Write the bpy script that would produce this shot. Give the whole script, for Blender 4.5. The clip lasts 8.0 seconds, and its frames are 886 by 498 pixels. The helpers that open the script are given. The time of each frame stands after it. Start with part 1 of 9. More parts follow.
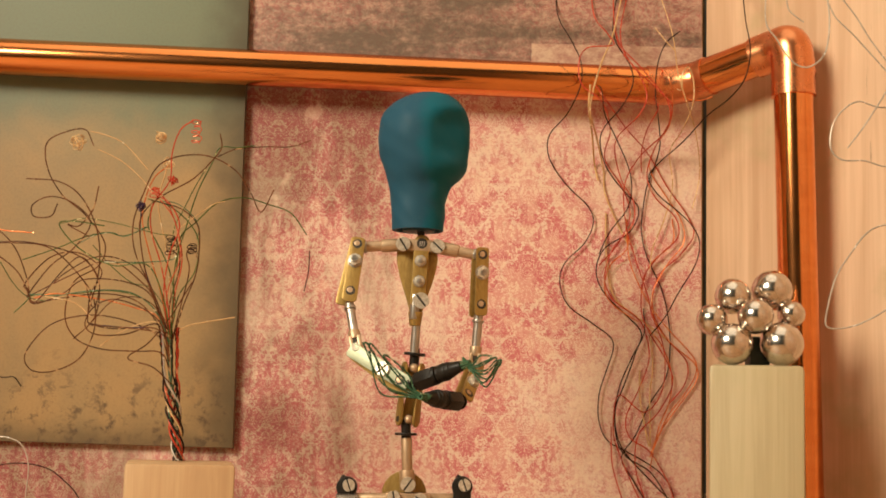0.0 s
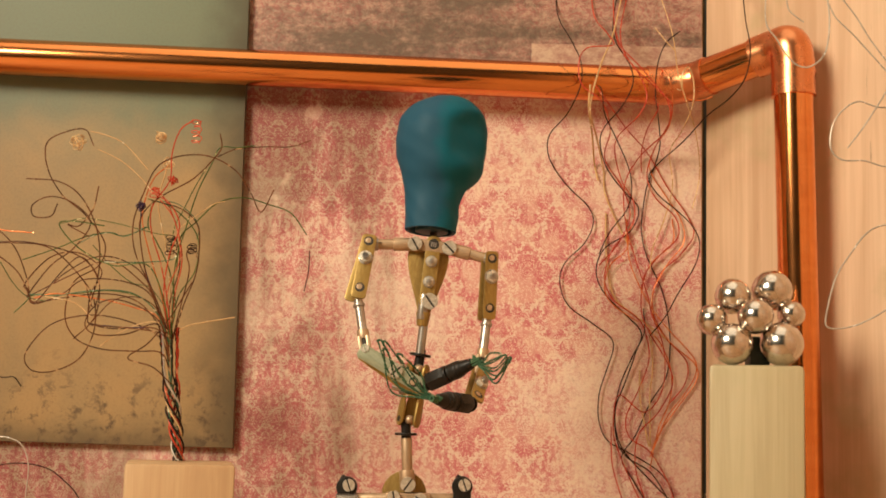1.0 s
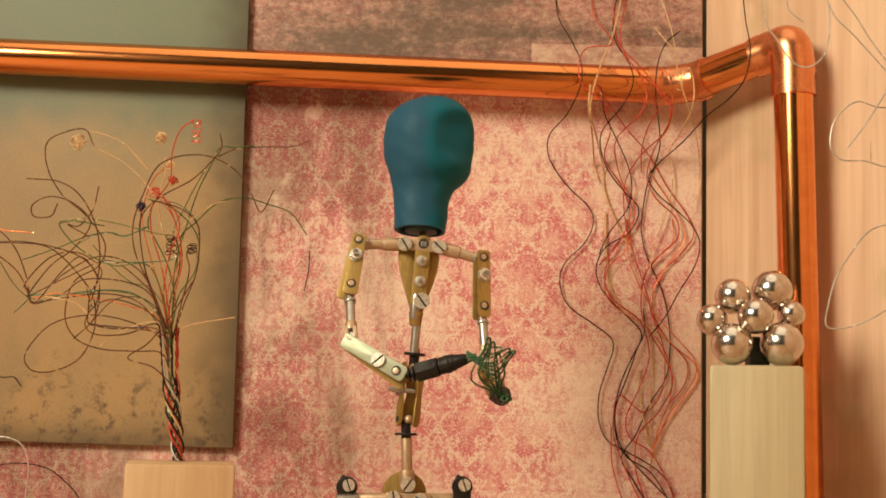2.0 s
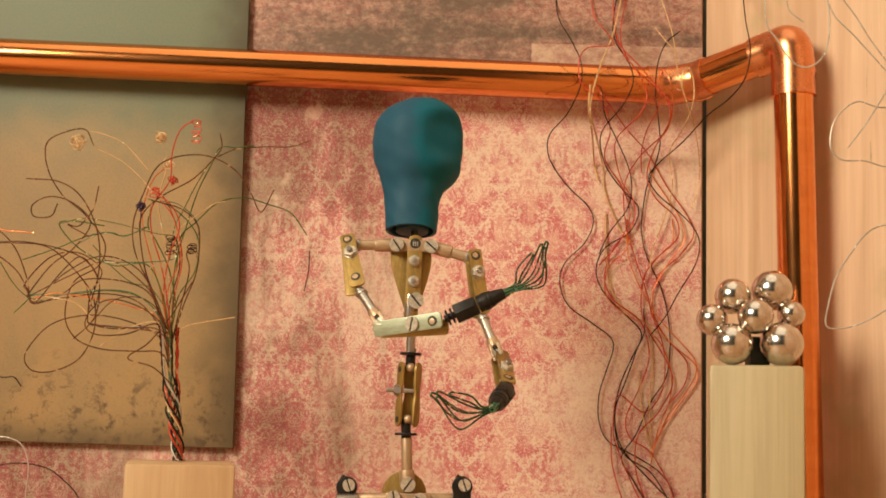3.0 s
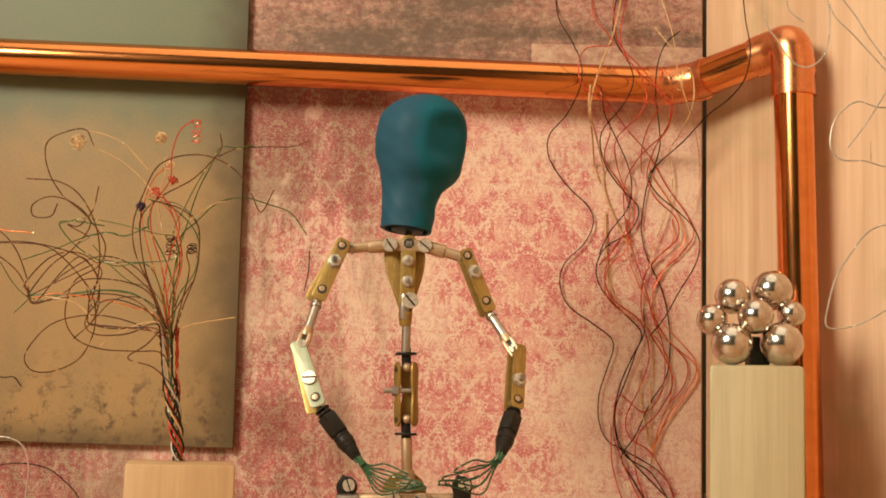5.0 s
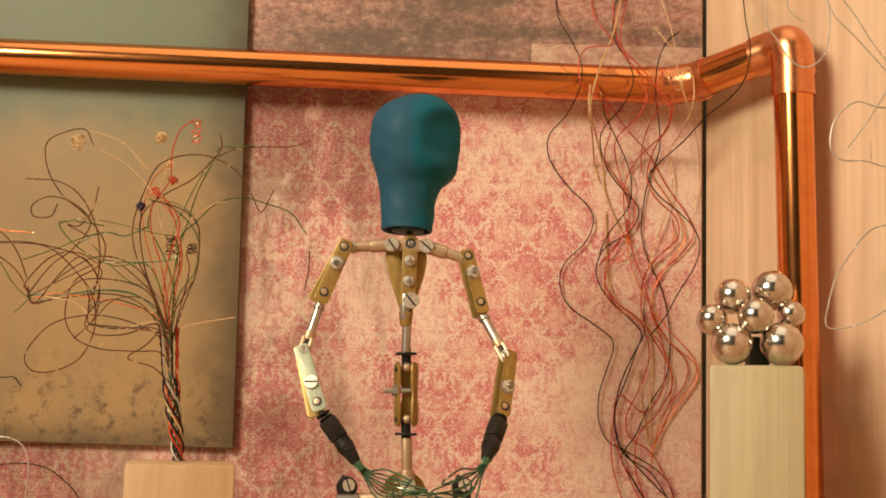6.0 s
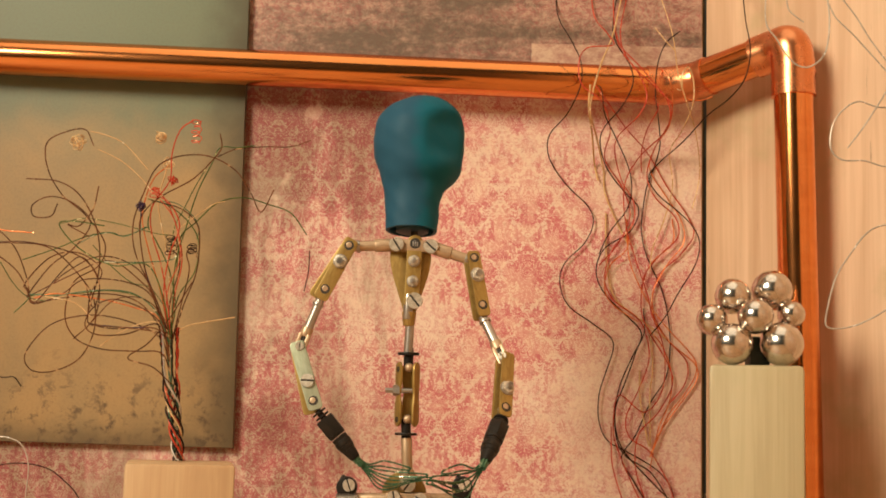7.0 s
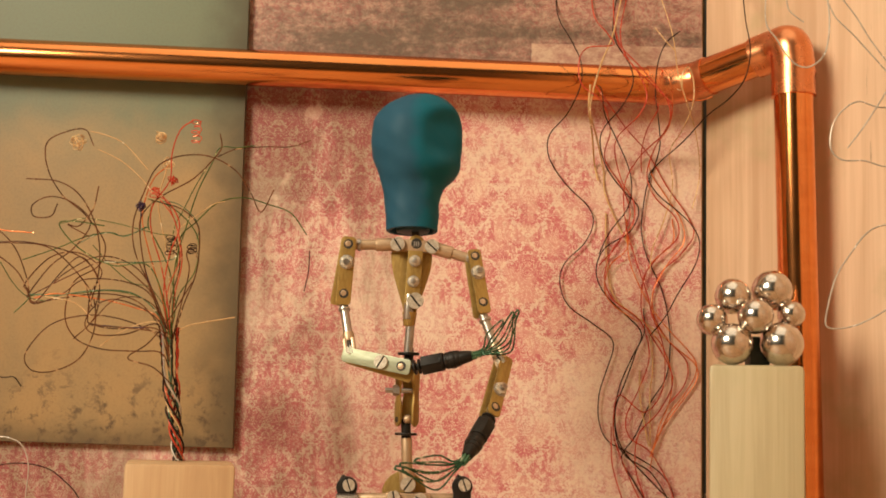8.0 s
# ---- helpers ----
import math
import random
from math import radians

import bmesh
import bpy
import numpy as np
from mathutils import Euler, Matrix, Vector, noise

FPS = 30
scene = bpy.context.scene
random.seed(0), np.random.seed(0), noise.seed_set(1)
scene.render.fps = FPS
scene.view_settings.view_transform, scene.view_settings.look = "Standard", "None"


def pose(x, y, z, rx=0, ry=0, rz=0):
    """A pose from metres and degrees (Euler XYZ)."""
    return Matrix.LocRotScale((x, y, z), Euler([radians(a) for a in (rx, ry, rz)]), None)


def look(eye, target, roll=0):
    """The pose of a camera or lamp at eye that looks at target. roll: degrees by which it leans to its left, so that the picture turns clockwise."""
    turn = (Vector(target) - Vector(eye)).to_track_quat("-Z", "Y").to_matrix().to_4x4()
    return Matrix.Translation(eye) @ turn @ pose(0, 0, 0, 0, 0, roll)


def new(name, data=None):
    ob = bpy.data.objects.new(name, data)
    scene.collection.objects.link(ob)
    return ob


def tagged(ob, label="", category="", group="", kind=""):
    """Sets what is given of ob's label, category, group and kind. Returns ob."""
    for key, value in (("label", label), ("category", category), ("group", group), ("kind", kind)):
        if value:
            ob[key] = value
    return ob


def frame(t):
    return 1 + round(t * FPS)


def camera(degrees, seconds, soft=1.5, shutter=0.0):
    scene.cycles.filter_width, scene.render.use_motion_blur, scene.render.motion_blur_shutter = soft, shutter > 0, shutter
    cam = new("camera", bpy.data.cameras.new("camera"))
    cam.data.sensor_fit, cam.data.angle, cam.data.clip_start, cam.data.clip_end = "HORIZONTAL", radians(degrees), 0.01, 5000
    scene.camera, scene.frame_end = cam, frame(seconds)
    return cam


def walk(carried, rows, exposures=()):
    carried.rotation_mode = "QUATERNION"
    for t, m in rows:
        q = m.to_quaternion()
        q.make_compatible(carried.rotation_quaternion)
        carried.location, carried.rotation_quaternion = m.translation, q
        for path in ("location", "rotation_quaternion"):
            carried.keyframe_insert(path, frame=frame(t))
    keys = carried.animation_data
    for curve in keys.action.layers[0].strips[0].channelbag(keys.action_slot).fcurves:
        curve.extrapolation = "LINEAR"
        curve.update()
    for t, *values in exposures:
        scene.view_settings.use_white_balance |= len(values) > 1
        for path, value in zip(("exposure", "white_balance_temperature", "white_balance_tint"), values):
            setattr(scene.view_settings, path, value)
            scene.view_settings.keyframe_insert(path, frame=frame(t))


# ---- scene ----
# camera: fixed on a low tripod, looking slightly up
cam = camera(38.06, 8.0, soft=1.8)
EYE_POSE = look((0, -0.5, 0.14), (0, 0.5, 0.14 + math.tan(radians(7))), 1.5)
walk(cam, [(0.0, EYE_POSE), (8.0, EYE_POSE)], [(0.0, 0.0), (8.0, 0.0)])

# ---- light ----
world = bpy.data.worlds.new("studio")
scene.world = world
world.use_nodes = True
world.node_tree.nodes["Background"].inputs[0].default_value = (0.9, 0.75, 0.6, 1)
world.node_tree.nodes["Background"].inputs[1].default_value = 0.05


def softbox(name, at, aim, sx, sy, watts, colour):
    data = bpy.data.lights.new(name, "AREA")
    data.shape, data.size, data.size_y, data.energy, data.color = "ELLIPSE", sx, sy, watts, colour
    lamp = new(name, data)
    lamp.matrix_world = look(at, aim)
    return lamp


softbox("key_lamp", (-0.73, -0.77, 0.73), (0.06, 0.1, 0.18), 0.44, 0.40, 17.5, (1.0, 0.875, 0.655))
# unseen fill added overhead, in place of light bounced off the ceiling
softbox("ceiling_lamp", (0.10, -0.60, 1.78), (0.10, -0.60, 0.0), 2.0, 1.8, 11.0, (1.0, 0.84, 0.60))


# ---- materials ----
class Graph:
    """Short-hand for building a node material."""

    def __init__(self, name):
        self.m = bpy.data.materials.new(name)
        self.m.use_nodes = True
        self.t = self.m.node_tree
        self.b = self.t.nodes["Principled BSDF"]

    def put(self, socket, v):
        if isinstance(v, bpy.types.NodeSocket):
            self.t.links.new(v, socket)
        else:
            socket.default_value = v

    def coord(self, kind="Object"):
        return self.t.nodes.new("ShaderNodeTexCoord").outputs[kind]

    def f(self, op, a, b=0.0, c=0.0, clamp=False):
        n = self.t.nodes.new("ShaderNodeMath")
        n.operation, n.use_clamp = op, clamp
        for i, v in enumerate((a, b, c)):
            self.put(n.inputs[i], v)
        return n.outputs[0]

    def xyz(self, v):
        n = self.t.nodes.new("ShaderNodeSeparateXYZ")
        self.put(n.inputs[0], v)
        return n.outputs

    def vec(self, x, y, z):
        n = self.t.nodes.new("ShaderNodeCombineXYZ")
        for i, v in enumerate((x, y, z)):
            self.put(n.inputs[i], v)
        return n.outputs[0]

    def scaled(self, v, s, shift=(0, 0, 0)):
        n = self.t.nodes.new("ShaderNodeMapping")
        self.put(n.inputs[0], v)
        n.inputs["Scale"].default_value = s
        n.inputs["Location"].default_value = shift
        return n.outputs[0]

    def noise(self, v, scale, detail=4.0, rough=0.55, warp=0.0):
        n = self.t.nodes.new("ShaderNodeTexNoise")
        self.put(n.inputs["Vector"], v)
        n.inputs["Scale"].default_value, n.inputs["Detail"].default_value = scale, detail
        n.inputs["Roughness"].default_value, n.inputs["Distortion"].default_value = rough, warp
        return n.outputs["Fac"]

    def ramp(self, v, lo, hi, a=0.0, b=1.0):
        n = self.t.nodes.new("ShaderNodeMapRange")
        n.interpolation_type = "SMOOTHSTEP"
        self.put(n.inputs[0], v)
        for i, x in zip((1, 2, 3, 4), (lo, hi, a, b)):
            n.inputs[i].default_value = x
        return n.outputs[0]

    def mix(self, fac, a, b, kind="MIX"):
        n = self.t.nodes.new("ShaderNodeMix")
        n.data_type, n.blend_type = "RGBA", kind
        self.put(n.inputs[0], fac)
        for i, v in ((6, a), (7, b)):
            self.put(n.inputs[i], (*v, 1) if isinstance(v, tuple) else v)
        return n.outputs[2]

    def bump(self, h, strength=0.3, dist=0.0005):
        n = self.t.nodes.new("ShaderNodeBump")
        n.inputs["Strength"].default_value, n.inputs["Distance"].default_value = strength, dist
        self.put(n.inputs["Height"], h)
        self.t.links.new(n.outputs[0], self.b.inputs["Normal"])

    def done(self, colour=None, rough=0.5, metal=0.0, spec=None):
        if colour is not None:
            self.put(self.b.inputs["Base Color"], (*colour, 1) if isinstance(colour, tuple) else colour)
        self.put(self.b.inputs["Roughness"], rough)
        self.put(self.b.inputs["Metallic"], metal)
        if spec is not None:
            self.put(self.b.inputs["Specular IOR Level"], spec)
        return self.m


def worn(name, a, b, scale, rough, metal=0.0, bump=0.15, streak=(1, 1, 1), rough_var=0.12, spec=None):
    """Two tones mixed by noise at two scales, uneven gloss and a fine relief."""
    g = Graph(name)
    v = g.scaled(g.coord(), streak)
    n1, n2 = g.noise(v, scale, 5, 0.6, 0.4), g.noise(v, scale * 6, 3)
    k = g.f("MULTIPLY_ADD", n2, 0.35, g.f("MULTIPLY", n1, 0.65))
    g.bump(n2, bump, 0.0002)
    r = g.f("MULTIPLY_ADD", n1, rough_var * 2, rough - rough_var)
    return g.done(g.mix(g.ramp(k, 0.36, 0.64), a, b), r, metal, spec)


def enamel(name, a, b, fleck, metal=0.2, rough=0.36):
    """Enamelled wire: uneven tone, with pale flecks coloured in as glints."""
    g = Graph(name)
    p = g.coord()
    col = g.mix(g.ramp(g.noise(p, 140, 3, 0.6), 0.35, 0.65), a, b)
    bare = g.ramp(g.noise(p, 330, 3, 0.6), 0.60, 0.66)
    col = g.mix(bare, col, fleck)
    return g.done(col, rough, g.f("MULTIPLY_ADD", bare, 0.5, metal), 0.15)


def clay(name):
    """Blue modelling clay that turns teal towards the face side."""
    g = Graph(name)
    p = g.coord()
    x, y, z = g.xyz(p)[0:3]
    n = g.noise(p, 60, 5, 0.6)
    side = g.f("ADD", g.f("SUBTRACT", x, g.f("MULTIPLY", y, 0.4)), g.f("MULTIPLY_ADD", n, 0.012, -0.006))
    col = g.mix(g.ramp(side, 0.003, 0.009), (0.013, 0.066, 0.112), (0.000, 0.088, 0.128))
    col = g.mix(g.ramp(g.noise(p, 420, 4, 0.7), 0.5, 0.75, 0, 0.20), col, (0.03, 0.10, 0.13))
    g.bump(g.noise(p, 260, 5, 0.65), 0.10, 0.0004)
    return g.done(col, g.ramp(n, 0.3, 0.7, 0.56, 0.72), 0.0, 0.22)


def damask(name):
    """Old red damask wallpaper: mirrored half-drop motifs, worn away in clouds, with brown stains."""
    g = Graph(name)
    p = g.coord()
    x, _, z = g.xyz(p)[0:3]
    jitter = g.noise(p, 90, 2)
    w, h = 0.0275, 0.0185
    xs = g.f("ADD", x, g.f("MULTIPLY_ADD", jitter, 0.0016, -0.0008))
    ua = g.f("PINGPONG", xs, w / 2)
    va = g.f("WRAP", z, h, -h)
    ogee = g.f("MULTIPLY", g.f("SINE", g.f("MULTIPLY", va, 2 * math.pi / h)), 0.08)
    da = g.f("ADD", g.f("ADD", g.f("DIVIDE", ua, w / 2), g.f("DIVIDE", g.f("ABSOLUTE", va), h)), ogee)
    other = g.f("GREATER_THAN", da, 1.0)
    u = g.f("ABSOLUTE", g.f("SUBTRACT", ua, g.f("MULTIPLY", other, w / 2)))
    v = g.f("SUBTRACT", va, g.f("MULTIPLY", g.f("MULTIPLY", other, h), g.f("SIGN", va)))
    r = g.f("SUBTRACT", da, g.f("MULTIPLY", other, g.f("MULTIPLY_ADD", da, 2.0, -2.0)))
    cell = g.vec(u, g.f("MULTIPLY", other, 0.01), v)
    coarse = g.f("MULTIPLY_ADD", g.noise(p, 170, 4, 0.6), 0.35, g.f("MULTIPLY_ADD", g.noise(cell, 440, 3, 0.55, 2.2), 1.0, -0.175))
    turn = g.f("ARCTAN2", g.f("DIVIDE", u, w / 2), g.f("DIVIDE", v, h))
    flower = g.f("SINE", g.f("ADD", g.f("MULTIPLY", g.f("LOGARITHM", g.f("ADD", r, 0.08), 2.718), 9.0), g.f("MULTIPLY", turn, 6.0)))
    u2, v2 = g.f("SUBTRACT", u, w * 0.27), g.f("ADD", v, h * 0.34)
    r2 = g.f("SQRT", g.f("ADD", g.f("MULTIPLY", u2, u2), g.f("MULTIPLY", v2, v2)))
    curl = g.f("SINE", g.f("ADD", g.f("MULTIPLY", g.f("LOGARITHM", g.f("ADD", r2, 0.0006), 2.718), 7.0), g.f("MULTIPLY", g.f("ARCTAN2", v2, u2), 2.0)))
    orn = g.f("ADD", g.f("MULTIPLY", flower, 0.080), g.f("MULTIPLY", curl, g.ramp(r2, 0.003, 0.011, 0.11, 0.02)))
    cloud = g.noise(g.scaled(p, (1, 1, 0.8), (0.31, 0, 0.17)), 19, 4, 0.6)
    bare = g.ramp(x, 0.094, 0.124, -0.02, 0.15)
    cloud = g.f("SUBTRACT", cloud, bare)
    # faded and fresh patches of the print
    for cx, cz, wide, much in ((0.043, 0.220, 0.034, 0.10), (0.012, 0.127, 0.045, 0.09), (-0.044, 0.193, 0.034, -0.10), (0.085, 0.158, 0.034, -0.09), (0.100, 0.261, 0.040, -0.07), (0.018, 0.207, 0.036, 0.13), (0.049, 0.149, 0.048, -0.05)):
        dx, dz = g.f("SUBTRACT", x, cx), g.f("SUBTRACT", z, cz)
        far = g.f("SQRT", g.f("ADD", g.f("MULTIPLY", dx, dx), g.f("MULTIPLY", dz, dz)))
        cloud = g.f("ADD", cloud, g.ramp(far, 0.0, wide, much, 0.0))
    body = g.f("SUBTRACT", g.f("ADD", g.f("MULTIPLY_ADD", cloud, 0.45, -0.20), g.f("ADD", coarse, orn)), g.ramp(r, 0.70, 0.98, -0.02, 0.09))
    # scrolled leaves, mirrored in each cell, within the medallions
    scroll = g.f("SINE", g.f("MULTIPLY_ADD", g.noise(cell, 215, 1.5, 0.45, 1.6), 46.0, g.f("MULTIPLY", g.f("ADD", flower, curl), 0.9)))
    veins = g.f("SINE", g.f("MULTIPLY", g.noise(cell, 330, 1.0, 0.4, 1.0), 50.0))
    leaf = g.f("ADD", scroll, g.f("MULTIPLY", veins, 0.35))
    envelope = g.ramp(body, 0.38, 0.58, -1.15, 0.80)
    motif = g.ramp(g.f("ADD", leaf, envelope), -0.05, 0.16)
    scuff = g.noise(p, 520, 5, 0.75)
    keep = g.f("MULTIPLY", g.ramp(cloud, 0.33, 0.56, 0.36, 1.0), g.ramp(scuff, 0.30, 0.50, 0.55, 1.0))
    red = g.f("MULTIPLY", keep, g.f("MULTIPLY_ADD", motif, 0.76, 0.08))
    lines = g.ramp(leaf, -1.1, -0.6, 1.0, 0.0)
    ground = g.mix(g.ramp(g.noise(p, 26, 5, 0.65), 0.3, 0.7), (0.78, 0.63, 0.50), (0.70, 0.52, 0.40))
    ground = g.mix(g.ramp(g.noise(p, 900, 3, 0.7), 0.35, 0.7, 0, 0.35), ground, (0.55, 0.30, 0.22))
    col = g.mix(red, ground, (0.52, 0.070, 0.100))
    col = g.mix(g.ramp(lines, 0.4, 1.0, 0.0, 0.5), col, (0.80, 0.61, 0.47))
    col = g.mix(g.ramp(scuff, 0.52, 0.72, 0.0, 0.45), col, (0.36, 0.15, 0.11))
    # less stain about x = 0.066; darker towards the top and the sides
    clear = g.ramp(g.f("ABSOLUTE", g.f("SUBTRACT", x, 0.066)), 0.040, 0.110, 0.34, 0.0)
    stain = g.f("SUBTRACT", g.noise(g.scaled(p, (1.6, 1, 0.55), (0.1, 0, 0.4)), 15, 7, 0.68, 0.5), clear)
    upper_tone = g.ramp(g.f("SUBTRACT", z, g.f("MULTIPLY", x, 0.25)), 0.195, 0.285, 0.0, 0.13)
    side = g.f("ADD", g.f("ADD", g.ramp(x, -0.105, -0.015, 0.19, 0.0), upper_tone), g.ramp(x, 0.104, 0.130, 0.0, 0.04))
    # darker patches
    for cx, cz, wide, much in ((-0.036, 0.118, 0.050, 0.16), (0.005, 0.189, 0.032, 0.17)):
        dx, dz = g.f("SUBTRACT", x, cx), g.f("SUBTRACT", z, cz)
        side = g.f("ADD", side, g.ramp(g.f("SQRT", g.f("ADD", g.f("MULTIPLY", dx, dx), g.f("MULTIPLY", dz, dz))), 0.0, wide, much, 0.0))
    streaks = g.noise(g.scaled(p, (1, 1, 0.12)), 160, 4, 0.6)
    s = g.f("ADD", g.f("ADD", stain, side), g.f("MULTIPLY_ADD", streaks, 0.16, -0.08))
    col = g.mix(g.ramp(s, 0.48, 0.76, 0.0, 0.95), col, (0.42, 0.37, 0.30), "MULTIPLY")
    col = g.mix(g.ramp(g.f("SUBTRACT", jitter, g.f("MULTIPLY", stain, 0.4)), 0.42, 0.52, 0, 0.3), col, (0.80, 0.60, 0.44))
    g.bump(g.f("ADD", scuff, motif), 0.12, 0.0002)
    return g.done(col, g.ramp(scuff, 0.3, 0.7, 0.5, 0.75))


def weathered(name):
    """Stained paper with broad grey bands and scratches, darkest near the middle."""
    g = Graph(name)
    p = g.coord()
    z = g.xyz(p)[2]
    x = g.xyz(p)[0]
    band = g.noise(g.scaled(p, (0.3, 1, 1.5)), 40, 7, 0.7, 0.3)
    fine = g.noise(g.scaled(p, (0.7, 1, 1.0)), 330, 7, 0.78)
    blot = g.noise(g.scaled(p, (0.8, 1, 1.0)), 95, 7, 0.72, 0.6)
    lace = g.f("SINE", g.f("MULTIPLY", g.noise(p, 150, 1.5, 0.45, 1.6), 40.0))
    print_ = g.f("MULTIPLY", g.ramp(g.f("ADD", lace, g.f("MULTIPLY_ADD", blot, 4.0, -2.2)), -0.2, 0.5), g.ramp(fine, 0.34, 0.56, 0.25, 1.0))
    col = g.mix(g.ramp(fine, 0.38, 0.62), (0.47, 0.30, 0.22), (0.35, 0.195, 0.145))
    col = g.mix(g.f("MULTIPLY", print_, 0.75), col, (0.36, 0.085, 0.080))
    mid = g.ramp(g.f("ABSOLUTE", g.f("SUBTRACT", z, 0.3225)), 0.0, 0.013, 0.18, 0.0)
    left = g.ramp(g.f("ABSOLUTE", g.f("SUBTRACT", x, -0.015)), 0.02, 0.11, 0.06, -0.17)
    k = g.f("ADD", g.f("MULTIPLY_ADD", fine, 0.55, -0.27), g.f("ADD", g.f("MULTIPLY_ADD", blot, 0.5, -0.25), g.f("ADD", band, g.f("ADD", mid, left))))
    col = g.mix(g.ramp(k, 0.30, 0.74, 0, 0.88), col, (0.090, 0.066, 0.042))
    g.bump(fine, 0.15, 0.0003)
    return g.done(col, 0.65)


def mottled(name):
    """Olive backdrop board, greener towards the top, with a dark printed border and mould spots."""
    g = Graph(name)
    p = g.coord()
    x, _, z = g.xyz(p)[0:3]
    n = g.noise(p, 22, 5, 0.6, 0.5)
    col = g.mix(g.ramp(n, 0.3, 0.7), (0.38, 0.242, 0.106), (0.295, 0.206, 0.102))
    high = g.ramp(g.f("ADD", z, g.f("MULTIPLY_ADD", n, 0.03, -0.015)), 0.245, 0.292)
    col = g.mix(high, col, (0.145, 0.178, 0.118))
    edge = g.f("MINIMUM", g.f("SUBTRACT", -0.0965, x), g.f("MULTIPLY_ADD", z, 1.4, -0.1585))
    d = g.f("ADD", edge, g.f("MULTIPLY_ADD", g.noise(p, 60, 4), 0.022, -0.011))
    col = g.mix(g.ramp(d, -0.002, 0.030, 0.80, 0.0), col, (0.06, 0.045, 0.025))
    spots = g.f("MULTIPLY", g.ramp(g.noise(p, 150, 7, 0.75, 0.2), 0.50, 0.64), g.ramp(g.f("ADD", z, g.f("MULTIPLY", n, 0.05)), 0.155, 0.190, 0.80, 0.0))
    col = g.mix(spots, col, (0.08, 0.05, 0.03))
    col = g.mix(g.ramp(g.noise(p, 800, 2), 0.4, 0.7, 0, 0.12), col, (0.10, 0.07, 0.04))
    g.bump(g.noise(p, 500, 3), 0.08, 0.0002)
    return g.done(col, 0.55)


def timber(name, a, b, ring=260, stretch=0.03, knots=0.2, stain=None):
    """Planed softwood, grain along z."""
    g = Graph(name)
    p = g.coord()
    v = g.scaled(p, (1, 1, stretch))
    n = g.noise(v, ring, 4, 0.6, 0.6)
    wide = g.noise(v, ring * 0.18, 3, 0.5, 0.5)
    fibre = g.noise(g.scaled(p, (1, 1, 0.015)), ring * 7, 2)
    k = g.f("ADD", g.f("MULTIPLY", n, 0.45), g.f("ADD", g.f("MULTIPLY", wide, 0.4), g.f("MULTIPLY", fibre, 0.15)))
    col = g.mix(g.ramp(k, 0.36, 0.64), a, b)
    col = g.mix(g.ramp(g.noise(p, 30, 4), 0.52, 0.74, 0, knots), col, stain or tuple(c * 0.6 for c in b))
    crack = g.noise(g.scaled(p, (1, 1, 0.05)), 420, 5, 0.7, 0.3)
    col = g.mix(g.ramp(crack, 0.66, 0.72, 0, 0.55), col, tuple(c * 0.35 for c in b))
    g.bump(fibre, 0.12, 0.0002)
    return g.done(col, g.ramp(n, 0.3, 0.7, 0.42, 0.6))


